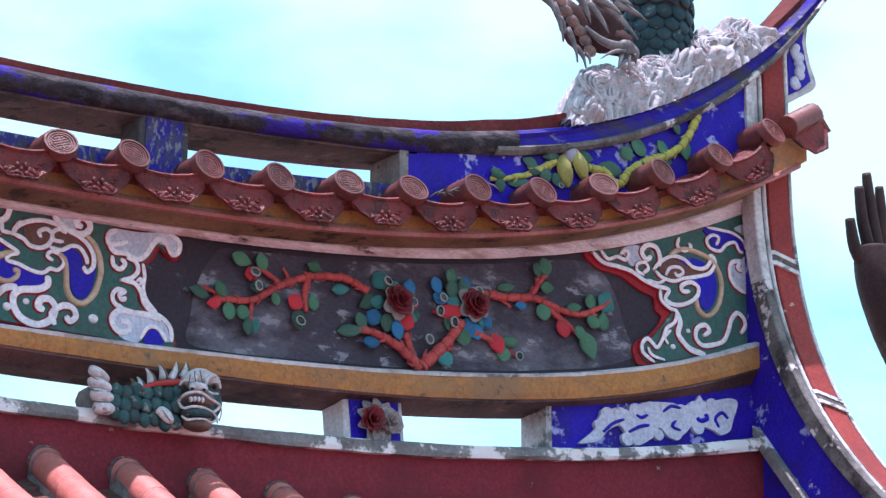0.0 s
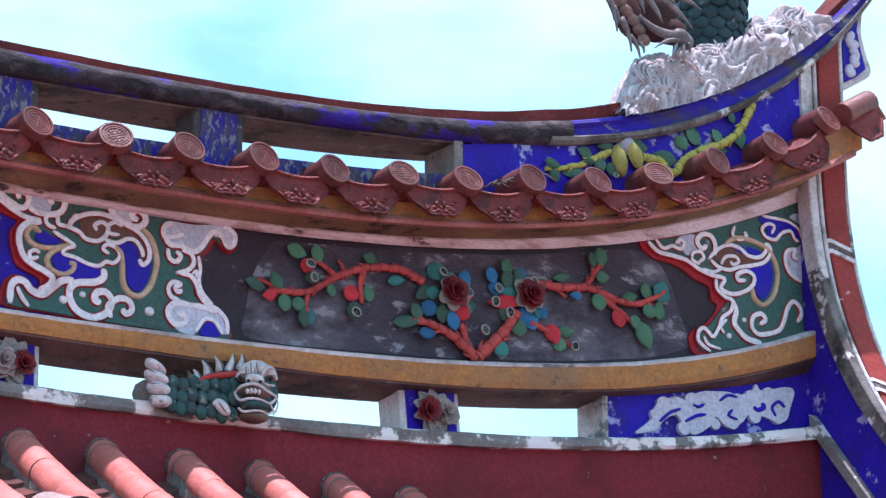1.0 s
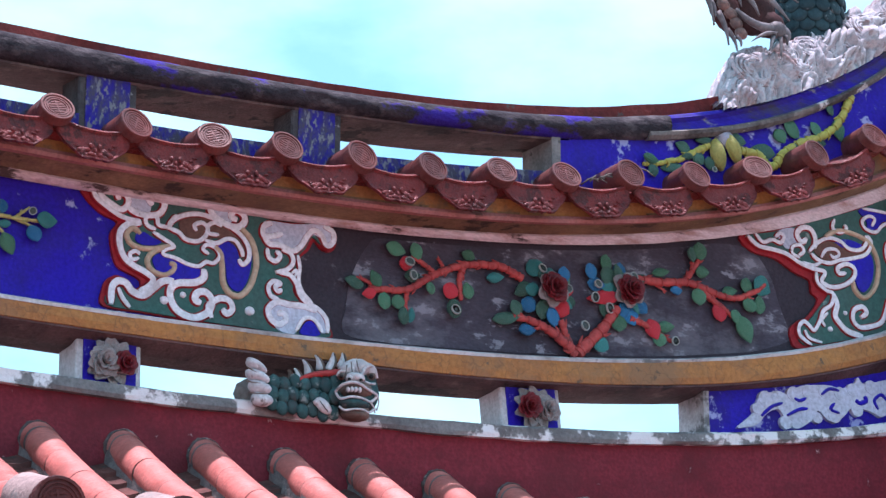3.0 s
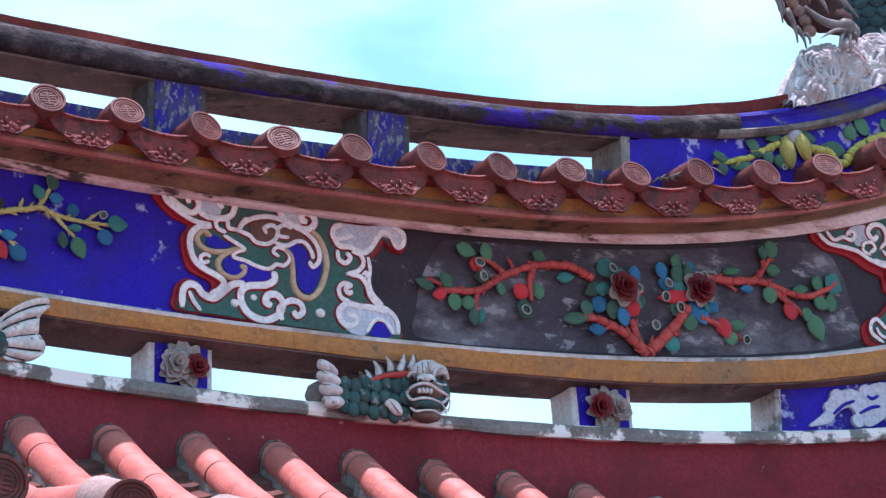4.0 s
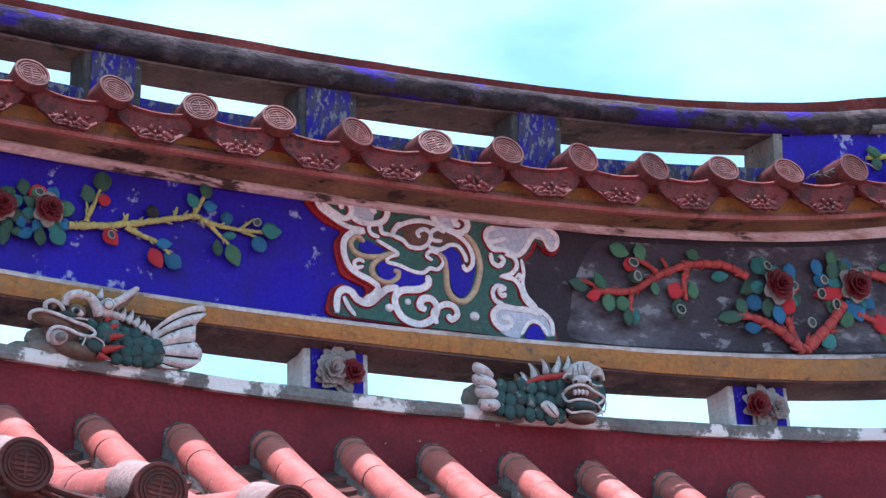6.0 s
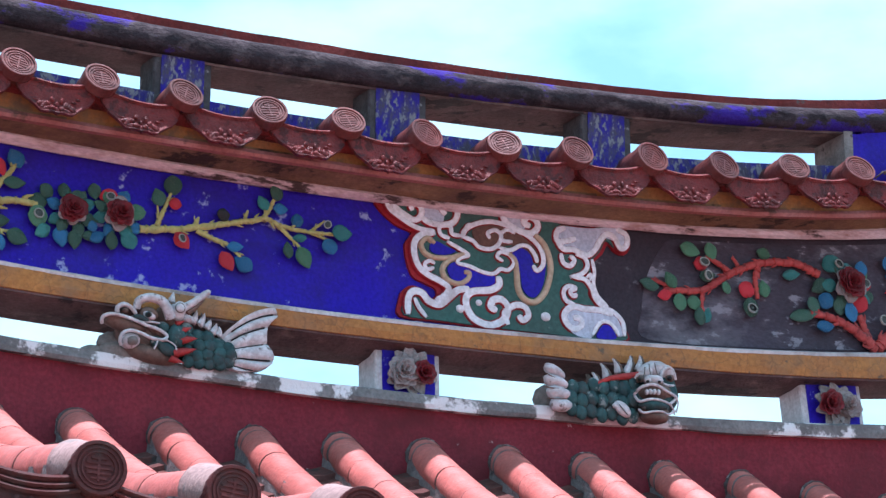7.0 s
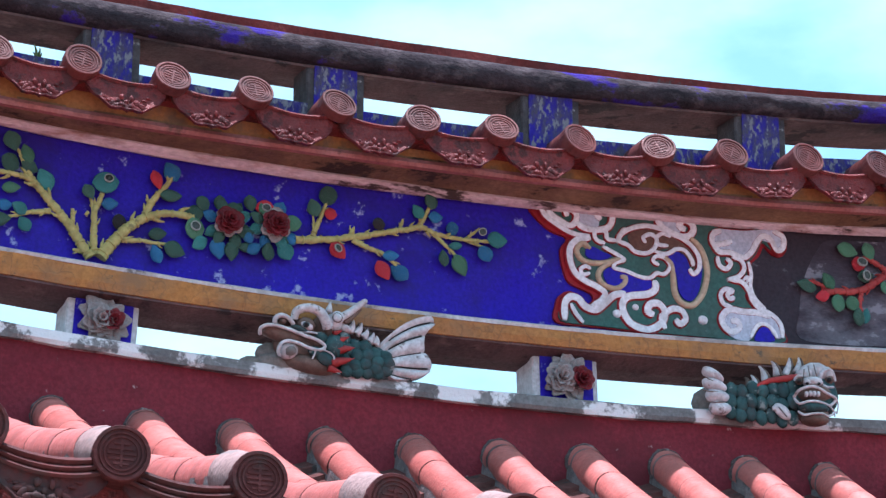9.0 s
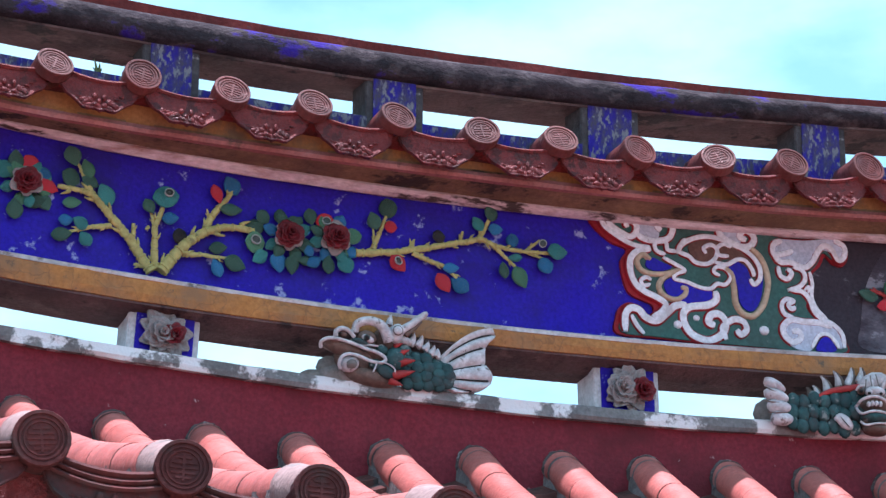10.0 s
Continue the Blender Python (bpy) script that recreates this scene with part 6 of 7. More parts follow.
ball(bm, (2.421, 6.899, 3.890), (0.0193, 0.0110, 0.0190), 1)
ball(bm, (2.442, 6.899, 3.939), (0.0193, 0.0110, 0.0191), 1)
ball(bm, (2.448, 6.895, 3.919), (0.0193, 0.0110, 0.0191), 1)
ball(bm, (2.442, 6.895, 3.900), (0.0193, 0.0110, 0.0191), 1)
ball(bm, (2.450, 6.899, 3.892), (0.0193, 0.0110, 0.0191), 1)
ball(bm, (2.471, 6.898, 3.936), (0.0194, 0.0110, 0.0191), 1)
ball(bm, (2.476, 6.895, 3.919), (0.0194, 0.0110, 0.0191), 1)
ball(bm, (2.472, 6.898, 3.902), (0.0194, 0.0110, 0.0191), 1)
# fan tail
rim = spline([(2.599, 6.910, 4.066), (2.610, 6.910, 4.047), (2.590, 6.910, 4.024), (2.579, 6.910, 3.997), (2.583, 6.910, 3.968), (2.599, 6.910, 3.936), (2.595, 6.910, 3.913), (2.562, 6.910, 3.894), (2.506, 6.910, 3.881)], 9)
rows = []
for i, tip in enumerate(rim):
    u = i / (len(rim) - 1)
    root = Vector((2.454, 6.910, 3.970)).lerp(Vector((2.475, 6.910, 3.893)), u)
    bow = (root + tip) * 0.5 + Vector((0.0, 0, 0.040 * (1 - u) ** 2 - 0.012 * u))
    front = []
    for j in range(13):
        q = j / 12
        p = root * (1 - q) ** 2 + bow * 2 * q * (1 - q) + tip * q * q
        groove = abs(math.cos(5.0 * math.pi * u)) ** 0.35
        front.append(Vector((p.x, Y_F - 0.012 - 0.020 * min(1, 3 * q) * groove + 0.008 * q, p.z)))
    rows.append(front + [Vector((p.x, Y_F + 0.012, p.z)) for p in reversed(front)])
strip(bm, rows, closed=True, slot=0, soft=True)
for k in (1, 3, 5, 7, 9):
    i = round((k / 10) * (len(rim) - 1))
    tube(bm, [p + Vector((0, -0.0045, 0)) for p in rows[i][2:12]], (0.0016, 0.0024), 6, 5)
# grey mound under the chin and the brown head
ball(bm, (2.128, 6.960, 3.898), (0.0391, 0.0300, 0.0211), 4)
ball(bm, (2.199, 6.945, 3.896), (0.0681, 0.0400, 0.0333), 4, (0, 8, 0))
ball(bm, (2.180, 6.960, 3.929), (0.0454, 0.0300, 0.0334), 4)
ball(bm, (2.255, 6.935, 3.949), (0.0838, 0.0450, 0.0609), 3, (0, 6, 0))
ball(bm, (2.265, 6.915, 3.896), (0.0760, 0.0400, 0.0242), 3, (0, 7, 0))
ball(bm, (2.308, 6.915, 4.003), (0.0337, 0.0400, 0.0398), 3)
# snout, lips and jaws
ball(bm, (2.192, 6.905, 3.965), (0.0665, 0.0300, 0.0167), 3, (0, 10, 0))
ball(bm, (2.159, 6.900, 3.978), (0.0301, 0.0260, 0.0151), 3, (0, 6, 0))
ball(bm, (2.205, 6.900, 3.975), (0.0454, 0.0240, 0.0106), 1, (0, 12, 0))
ball(bm, (2.273, 6.898, 3.955), (0.0274, 0.0220, 0.0137), 3, (0, 25, 0))
tube(bm, spline([(2.126, 6.890, 3.958), (2.123, 6.875, 3.969), (2.140, 6.870, 3.978), (2.167, 6.868, 3.978), (2.202, 6.868, 3.971), (2.240, 6.868, 3.960), (2.271, 6.870, 3.954), (2.292, 6.872, 3.944), (2.294, 6.872, 3.934), (2.279, 6.872, 3.927), (2.249, 6.870, 3.930), (2.223, 6.868, 3.938), (2.195, 6.868, 3.941), (2.176, 6.868, 3.931), (2.170, 6.872, 3.913), (2.176, 6.880, 3.903)], 5), (0.0050, 0.0046), 8, 0)
ball(bm, (2.203, 6.890, 3.920), (0.0271, 0.0220, 0.0211), 0, (0, -20, 0))
ball(bm, (2.204, 6.884, 3.918), (0.0196, 0.0200, 0.0151), 4, (0, -20, 0))
tube(bm, spline([(2.160, 6.872, 3.985), (2.161, 6.870, 3.999), (2.176, 6.868, 4.008), (2.196, 6.868, 4.002), (2.210, 6.872, 3.988)], 5), (0.0070, 0.0056), 8, 0)
ball(bm, (2.182, 6.878, 3.995), (0.0106, 0.0100, 0.0076), 3)
ball(bm, (2.169, 6.866, 3.993), (0.0036, 0.0060, 0.0036), 5)
ball(bm, (2.226, 6.872, 3.978), (0.0242, 0.0120, 0.0076), 1, (0, 14, 0))
# eye, brow, ear and horn
ball(bm, (2.247, 6.882, 3.994), (0.0258, 0.0220, 0.0198), 3, (0, 10, 0))
ball(bm, (2.245, 6.868, 3.987), (0.0182, 0.0120, 0.0099), 0, (0, 22, 0))
ball(bm, (2.240, 6.860, 3.987), (0.0091, 0.0080, 0.0083), 1)
ball(bm, (2.238, 6.854, 3.986), (0.0054, 0.0060, 0.0054), 5)
tube(bm, spline([(2.214, 6.880, 4.005), (2.216, 6.874, 4.022), (2.230, 6.868, 4.032), (2.254, 6.862, 4.034), (2.279, 6.862, 4.025), (2.294, 6.866, 4.006), (2.304, 6.874, 3.989)], 5), (0.0101, 0.0147), 10, 0)
tube(bm, spline([(2.226, 6.872, 3.970), (2.249, 6.868, 3.971), (2.274, 6.870, 3.971)], 5), (0.0034, 0.0025), 6, 0)
ball(bm, (2.323, 6.890, 4.011), (0.0230, 0.0260, 0.0260), 0, (0, -10, 0))
ball(bm, (2.328, 6.872, 4.020), (0.0184, 0.0140, 0.0183), 0)
ball(bm, (2.325, 6.862, 4.017), (0.0145, 0.0070, 0.0145), 4)
ball(bm, (2.324, 6.859, 4.016), (0.0119, 0.0070, 0.0119), 0)
tube(bm, spline([(2.337, 6.880, 4.023), (2.363, 6.876, 4.040), (2.384, 6.874, 4.058), (2.402, 6.874, 4.072)], 5), (0.0109, 0.0085), 8, 0)
ball(bm, (2.401, 6.872, 4.072), (0.0093, 0.0100, 0.0077), 0, (0, -25, 0))
tube(bm, spline([(2.351, 6.884, 4.013), (2.374, 6.880, 4.032), (2.394, 6.878, 4.054)], 5), (0.0070, 0.0039), 6, 3)
blade(bm, (2.308, 6.885, 4.036), (2.312, 6.880, 4.064), 0.0096, 0, 0.012, (0, 0, 0))
ball(bm, (2.354, 6.900, 4.003), (0.0215, 0.0180, 0.0123), 0, (0, 15, 0))
# spines along the back
blade(bm, (2.371, 6.905, 3.996), (2.381, 6.895, 4.028), 0.0112, 0, 0.012, (0.003, 0, -0.002))
blade(bm, (2.369, 6.912, 3.996), (2.378, 6.908, 4.033), 0.0080, 3, 0.01, (0.003, 0, -0.002))
blade(bm, (2.390, 6.905, 3.992), (2.403, 6.895, 4.023), 0.0112, 0, 0.012, (0.003, 0, -0.002))
blade(bm, (2.388, 6.912, 3.993), (2.400, 6.908, 4.028), 0.0080, 3, 0.01, (0.003, 0, -0.002))
blade(bm, (2.409, 6.905, 3.984), (2.420, 6.895, 4.010), 0.0112, 0, 0.012, (0.003, 0, -0.002))
blade(bm, (2.407, 6.912, 3.984), (2.417, 6.908, 4.015), 0.0080, 3, 0.01, (0.003, 0, -0.002))
blade(bm, (2.426, 6.905, 3.974), (2.436, 6.895, 4.000), 0.0112, 0, 0.012, (0.003, 0, -0.002))
blade(bm, (2.424, 6.912, 3.974), (2.433, 6.908, 4.005), 0.0080, 3, 0.01, (0.003, 0, -0.002))
blade(bm, (2.443, 6.905, 3.969), (2.444, 6.895, 3.992), 0.0112, 0, 0.012, (0.003, 0, -0.002))
blade(bm, (2.441, 6.912, 3.969), (2.441, 6.908, 3.997), 0.0080, 3, 0.01, (0.003, 0, -0.002))
# cheek plates and red gill frill
ball(bm, (2.271, 6.880, 3.924), (0.0197, 0.0110, 0.0151), 1, (0, 10, 0))
ball(bm, (2.300, 6.878, 3.908), (0.0289, 0.0110, 0.0197), 1, (0, 20, 0))
ball(bm, (2.325, 6.884, 3.947), (0.0275, 0.0240, 0.0334), 1)
ball(bm, (2.289, 6.882, 3.966), (0.0183, 0.0110, 0.0137), 1, (0, 25, 0))
tube(bm, spline([(2.271, 6.870, 3.927), (2.266, 6.868, 3.912), (2.261, 6.870, 3.900)], 5), (0.0022, 0.0022), 6, 0)
tube(bm, spline([(2.270, 6.868, 3.926), (2.294, 6.866, 3.926), (2.318, 6.868, 3.914), (2.319, 6.872, 3.893)], 5), (0.0022, 0.0022), 6, 0)
blade(bm, (2.318, 6.875, 3.976), (2.338, 6.862, 3.983), 0.0064, 2, 0.012, (0, 0, 0))
blade(bm, (2.325, 6.875, 3.955), (2.357, 6.862, 3.968), 0.0096, 2, 0.012, (0, 0, 0))
blade(bm, (2.327, 6.875, 3.934), (2.373, 6.862, 3.941), 0.0128, 2, 0.012, (0, 0, 0))
blade(bm, (2.314, 6.875, 3.896), (2.372, 6.862, 3.912), 0.0128, 2, 0.012, (0, 0, 0))
blade(bm, (2.306, 6.875, 3.883), (2.339, 6.862, 3.870), 0.0096, 2, 0.012, (0, 0, 0))
tagged(part("dragon_fish", bm, FISH_MATS), "teal scaled ceramic dragon-fish with white fan tail on the sill", "ornament", "dragon-fish ornaments")

# the fish that turns its face to the courtyard
bm = bmesh.new()
tube(bm, spline([(3.455, 6.940, 3.941), (3.513, 6.935, 3.943), (3.579, 6.930, 3.950), (3.644, 6.920, 3.961), (3.700, 6.910, 3.970)], 5), (0.0403, 0.0558), 14, 1)
# scaled flank
ball(bm, (3.460, 6.887, 3.954), (0.0185, 0.0110, 0.0233), 1, (0, -10, 0))
ball(bm, (3.456, 6.885, 3.923), (0.0184, 0.0110, 0.0232), 1, (0, -10, 0))
ball(bm, (3.454, 6.887, 3.893), (0.0184, 0.0110, 0.0231), 1, (0, -10, 0))
ball(bm, (3.490, 6.885, 3.951), (0.0185, 0.0110, 0.0233), 1, (0, -10, 0))
ball(bm, (3.486, 6.883, 3.917), (0.0185, 0.0110, 0.0232), 1, (0, -10, 0))
ball(bm, (3.484, 6.885, 3.885), (0.0185, 0.0110, 0.0232), 1, (0, -10, 0))
ball(bm, (3.521, 6.883, 3.964), (0.0186, 0.0110, 0.0233), 1, (0, -10, 0))
ball(bm, (3.516, 6.881, 3.927), (0.0185, 0.0110, 0.0233), 1, (0, -10, 0))
ball(bm, (3.514, 6.884, 3.892), (0.0185, 0.0110, 0.0232), 1, (0, -10, 0))
ball(bm, (3.551, 6.881, 3.961), (0.0186, 0.0110, 0.0234), 1, (0, -10, 0))
ball(bm, (3.546, 6.879, 3.921), (0.0186, 0.0110, 0.0233), 1, (0, -10, 0))
ball(bm, (3.544, 6.881, 3.883), (0.0186, 0.0110, 0.0232), 1, (0, -10, 0))
ball(bm, (3.581, 6.879, 3.970), (0.0187, 0.0110, 0.0234), 1, (0, -10, 0))
ball(bm, (3.577, 6.877, 3.930), (0.0187, 0.0110, 0.0233), 1, (0, -10, 0))
ball(bm, (3.574, 6.879, 3.891), (0.0186, 0.0110, 0.0232), 1, (0, -10, 0))
ball(bm, (3.612, 6.877, 3.967), (0.0214, 0.0110, 0.0267), 1, (0, -10, 0))
ball(bm, (3.607, 6.875, 3.923), (0.0187, 0.0110, 0.0233), 1, (0, -10, 0))
ball(bm, (3.604, 6.877, 3.881), (0.0187, 0.0110, 0.0233), 1, (0, -10, 0))
ball(bm, (3.643, 6.875, 3.982), (0.0214, 0.0110, 0.0268), 1, (0, -10, 0))
ball(bm, (3.637, 6.873, 3.935), (0.0188, 0.0110, 0.0234), 1, (0, -10, 0))
ball(bm, (3.635, 6.875, 3.890), (0.0187, 0.0110, 0.0233), 1, (0, -10, 0))
# stacked tail lobes on a grey mound
ball(bm, (3.428, 6.965, 3.932), (0.0515, 0.0300, 0.0483), 4)
ball(bm, (3.405, 6.885, 3.992), (0.0341, 0.0200, 0.0120), 0, (0, 28, 0), 3)
ball(bm, (3.392, 6.885, 3.993), (0.0204, 0.0190, 0.0126), 0, (0, 28, 0), 3)
ball(bm, (3.408, 6.885, 3.962), (0.0375, 0.0200, 0.0160), 0, (0, 14, 0), 3)
ball(bm, (3.395, 6.885, 3.963), (0.0224, 0.0190, 0.0168), 0, (0, 14, 0), 3)
ball(bm, (3.416, 6.885, 3.931), (0.0357, 0.0200, 0.0176), 0, (0, 4, 0), 3)
ball(bm, (3.402, 6.885, 3.932), (0.0214, 0.0190, 0.0184), 0, (0, 4, 0), 3)
ball(bm, (3.424, 6.885, 3.897), (0.0323, 0.0200, 0.0183), 0, (0, -4, 0), 3)
ball(bm, (3.410, 6.885, 3.898), (0.0194, 0.0190, 0.0192), 0, (0, -4, 0), 3)
tube(bm, spline([(3.370, 6.872, 3.979), (3.396, 6.868, 3.967), (3.427, 6.872, 3.960)], 5), (0.0019, 0.0015), 6, 3)
tube(bm, spline([(3.367, 6.872, 3.939), (3.397, 6.868, 3.937), (3.430, 6.872, 3.942)], 5), (0.0019, 0.0015), 6, 3)
tube(bm, spline([(3.375, 6.872, 3.908), (3.402, 6.868, 3.908), (3.433, 6.872, 3.913)], 5), (0.0019, 0.0015), 6, 3)
# spines and red back ribbon
blade(bm, (3.515, 6.905, 3.964), (3.509, 6.900, 4.001), 0.0096, 3, 0.014, (0.004, 0, 0))
blade(bm, (3.524, 6.908, 3.966), (3.518, 6.908, 4.003), 0.0096, 3, 0.012, (0.006, 0, 0))
blade(bm, (3.541, 6.905, 3.974), (3.528, 6.900, 4.008), 0.0112, 0, 0.014, (0.004, 0, 0))
blade(bm, (3.550, 6.908, 3.976), (3.537, 6.908, 4.010), 0.0112, 3, 0.012, (0.006, 0, 0))
blade(bm, (3.573, 6.905, 3.994), (3.553, 6.900, 4.037), 0.0128, 0, 0.014, (0.004, 0, 0))
blade(bm, (3.582, 6.908, 3.996), (3.562, 6.908, 4.039), 0.0128, 3, 0.012, (0.006, 0, 0))
blade(bm, (3.608, 6.905, 4.014), (3.591, 6.900, 4.056), 0.0112, 0, 0.014, (0.004, 0, 0))
blade(bm, (3.617, 6.908, 4.016), (3.601, 6.908, 4.058), 0.0112, 3, 0.012, (0.006, 0, 0))
blade(bm, (3.633, 6.905, 4.017), (3.646, 6.900, 4.071), 0.0128, 0, 0.014, (0.004, 0, 0))
blade(bm, (3.641, 6.908, 4.019), (3.655, 6.908, 4.073), 0.0128, 3, 0.012, (0.006, 0, 0))
blade(bm, (3.668, 6.905, 4.030), (3.675, 6.900, 4.075), 0.0112, 0, 0.014, (0.004, 0, 0))
blade(bm, (3.677, 6.908, 4.032), (3.685, 6.908, 4.077), 0.0112, 3, 0.012, (0.006, 0, 0))
tube(bm, spline([(3.520, 6.888, 3.960), (3.537, 6.880, 3.973), (3.566, 6.874, 3.987), (3.602, 6.871, 3.996), (3.661, 6.876, 4.009)], 5), (0.0040, 0.0109), 8, 2)
# pectoral fin
ball(bm, (3.598, 6.862, 3.901), (0.0294, 0.0120, 0.0176), 0, (0, 38, 0), 3)
ball(bm, (3.579, 6.864, 3.909), (0.0103, 0.0100, 0.0096), 0)
tube(bm, spline([(3.582, 6.850, 3.909), (3.591, 6.848, 3.897), (3.607, 6.852, 3.884)], 5), (0.0015, 0.0015), 6, 5)
# head: crown, brows, eyes, nose
ball(bm, (3.721, 6.900, 3.967), (0.0650, 0.0600, 0.0684), 1)
ball(bm, (3.700, 6.875, 3.904), (0.0454, 0.0450, 0.0226), 3)
ball(bm, (3.699, 6.872, 3.961), (0.0542, 0.0500, 0.0276), 3)
ball(bm, (3.707, 6.880, 4.026), (0.0439, 0.0480, 0.0294), 0)
ball(bm, (3.673, 6.872, 4.016), (0.0210, 0.0340, 0.0211), 0)
ball(bm, (3.736, 6.872, 4.021), (0.0246, 0.0360, 0.0245), 0)
tube(bm, spline([(3.671, 6.840, 4.032), (3.670, 6.834, 4.010), (3.674, 6.836, 3.996)], 5), (0.0020, 0.0015), 6, 4)
tube(bm, spline([(3.687, 6.838, 4.037), (3.688, 6.832, 4.016), (3.694, 6.834, 4.001)], 5), (0.0020, 0.0015), 6, 4)
tube(bm, spline([(3.661, 6.846, 4.023), (3.656, 6.840, 4.005), (3.653, 6.842, 3.992)], 5), (0.0020, 0.0015), 6, 4)
tube(bm, spline([(3.705, 6.842, 3.995), (3.710, 6.836, 4.015), (3.729, 6.838, 4.029), (3.748, 6.846, 4.023), (3.760, 6.856, 4.003)], 5), (0.0054, 0.0046), 8, 0)
tube(bm, spline([(3.638, 6.860, 3.992), (3.643, 6.852, 4.003), (3.657, 6.848, 4.004)], 5), (0.0046, 0.0039), 8, 0)
ball(bm, (3.739, 6.852, 4.004), (0.0140, 0.0140, 0.0130), 3)
ball(bm, (3.735, 6.842, 4.000), (0.0070, 0.0080, 0.0073), 5)
ball(bm, (3.648, 6.852, 3.989), (0.0122, 0.0120, 0.0097), 3)
ball(bm, (3.643, 6.844, 3.987), (0.0059, 0.0070, 0.0058), 5)
tube(bm, spline([(3.710, 6.838, 3.982), (3.729, 6.842, 3.979), (3.751, 6.850, 3.984)], 5), (0.0040, 0.0034), 8, 0)
ball(bm, (3.684, 6.842, 3.988), (0.0297, 0.0260, 0.0146), 0)
ball(bm, (3.659, 6.828, 3.981), (0.0104, 0.0100, 0.0081), 0)
ball(bm, (3.696, 6.828, 3.984), (0.0105, 0.0100, 0.0081), 0)
ball(bm, (3.655, 6.820, 3.975), (0.0049, 0.0050, 0.0042), 5)
ball(bm, (3.691, 6.820, 3.978), (0.0049, 0.0050, 0.0042), 5)
# mouth with teeth, lips and beard
tube(bm, spline([(3.628, 6.850, 3.942), (3.635, 6.830, 3.956), (3.658, 6.820, 3.966), (3.686, 6.820, 3.967), (3.717, 6.828, 3.957), (3.753, 6.846, 3.952), (3.751, 6.850, 3.940), (3.731, 6.840, 3.925)], 5), (0.0043, 0.0040), 8, 0)
tube(bm, spline([(3.630, 6.850, 3.939), (3.634, 6.830, 3.919), (3.661, 6.822, 3.926), (3.693, 6.824, 3.928), (3.730, 6.838, 3.925)], 5), (0.0040, 0.0037), 8, 0)
ball(bm, (3.654, 6.826, 3.946), (0.0055, 0.0080, 0.0084), 0)
ball(bm, (3.666, 6.826, 3.949), (0.0056, 0.0080, 0.0084), 0)
ball(bm, (3.678, 6.826, 3.950), (0.0056, 0.0080, 0.0084), 0)
ball(bm, (3.690, 6.826, 3.950), (0.0056, 0.0080, 0.0084), 0)
ball(bm, (3.683, 6.842, 3.914), (0.0470, 0.0260, 0.0145), 1)
tube(bm, spline([(3.636, 6.842, 3.900), (3.648, 6.832, 3.889), (3.673, 6.826, 3.894), (3.703, 6.830, 3.898), (3.726, 6.838, 3.895), (3.754, 6.850, 3.913)], 5), (0.0034, 0.0031), 8, 0)
tube(bm, spline([(3.733, 6.840, 3.924), (3.746, 6.846, 3.914), (3.755, 6.856, 3.902)], 5), (0.0028, 0.0022), 6, 0)
tube(bm, spline([(3.757, 6.850, 3.955), (3.770, 6.862, 3.938), (3.767, 6.868, 3.913)], 5), (0.0028, 0.0022), 6, 0)
ball(bm, (3.695, 6.862, 3.887), (0.0418, 0.0360, 0.0161), 3)
tagged(part("dragon_fish", bm, FISH_MATS), "teal scaled ceramic dragon-fish with white bearded face on the sill", "ornament", "dragon-fish ornaments")

# ---- surf rocks and dragon on the upswept slab ----
M_ROCK = paint("white_surf_plaster", (0.50, 0.49, 0.54), (0.38, 0.35, 0.39), 0.7, 9.0, chips=(0.26, 0.19, 0.20), chip_at=0.60, chip_scale=14.0, dirt=(0.36, 0.33, 0.35), dirt_at=0.62, dirt_scale=8.0, bump=0.5)
bm = bmesh.new()
rows = []
for i in range(231):
    u = i / 230
    x = 4.965 + 0.845 * u
    base = curve_at(SLAB_TOP, x) - 0.010
    rise = min(1.0, max(0.04, (u - 0.030) / 0.11))
    tall = (0.012 + 0.190 * rise ** 0.7 - 0.022 * u) * (1 if u < 0.84 else max(0.06, (1 - u) / 0.16) ** 0.6)
    tall *= 1 + 0.16 * noise.noise((x * 13, 0.3, 0.7))
    row = []
    for j in range(73):
        a = math.pi * j / 72
        y = 6.968 - 0.094 * math.cos(a)
        z = base + tall * math.sin(a) ** 0.70
        wx = x + 0.050 * noise.noise((x * 11, z * 11, 1.0))
        wz = z + 0.050 * noise.noise((x * 11, z * 11, 7.0))
        swirl = noise.noise((wx * 10, y * 4, wz * 10))
        fold = abs(math.sin(16 * swirl + 26 * (wz - base) - 14 * u))
        vor = noise.voronoi(Vector((wx * 13, y * 9, wz * 13)))[0]
        d = 0.030 * fold ** 0.6 + 0.050 * max(0.0, 0.55 - vor[0]) + 0.006 * noise.noise((x * 60, y * 60, z * 60)) - 0.020
        env = math.sin(a) ** 0.4
        row.append((x + d * 0.2 * env, y - d * (0.35 + math.cos(a)) * 0.9, z + d * env * 0.8))
    rows.append(row)
strip(bm, rows, soft=True)
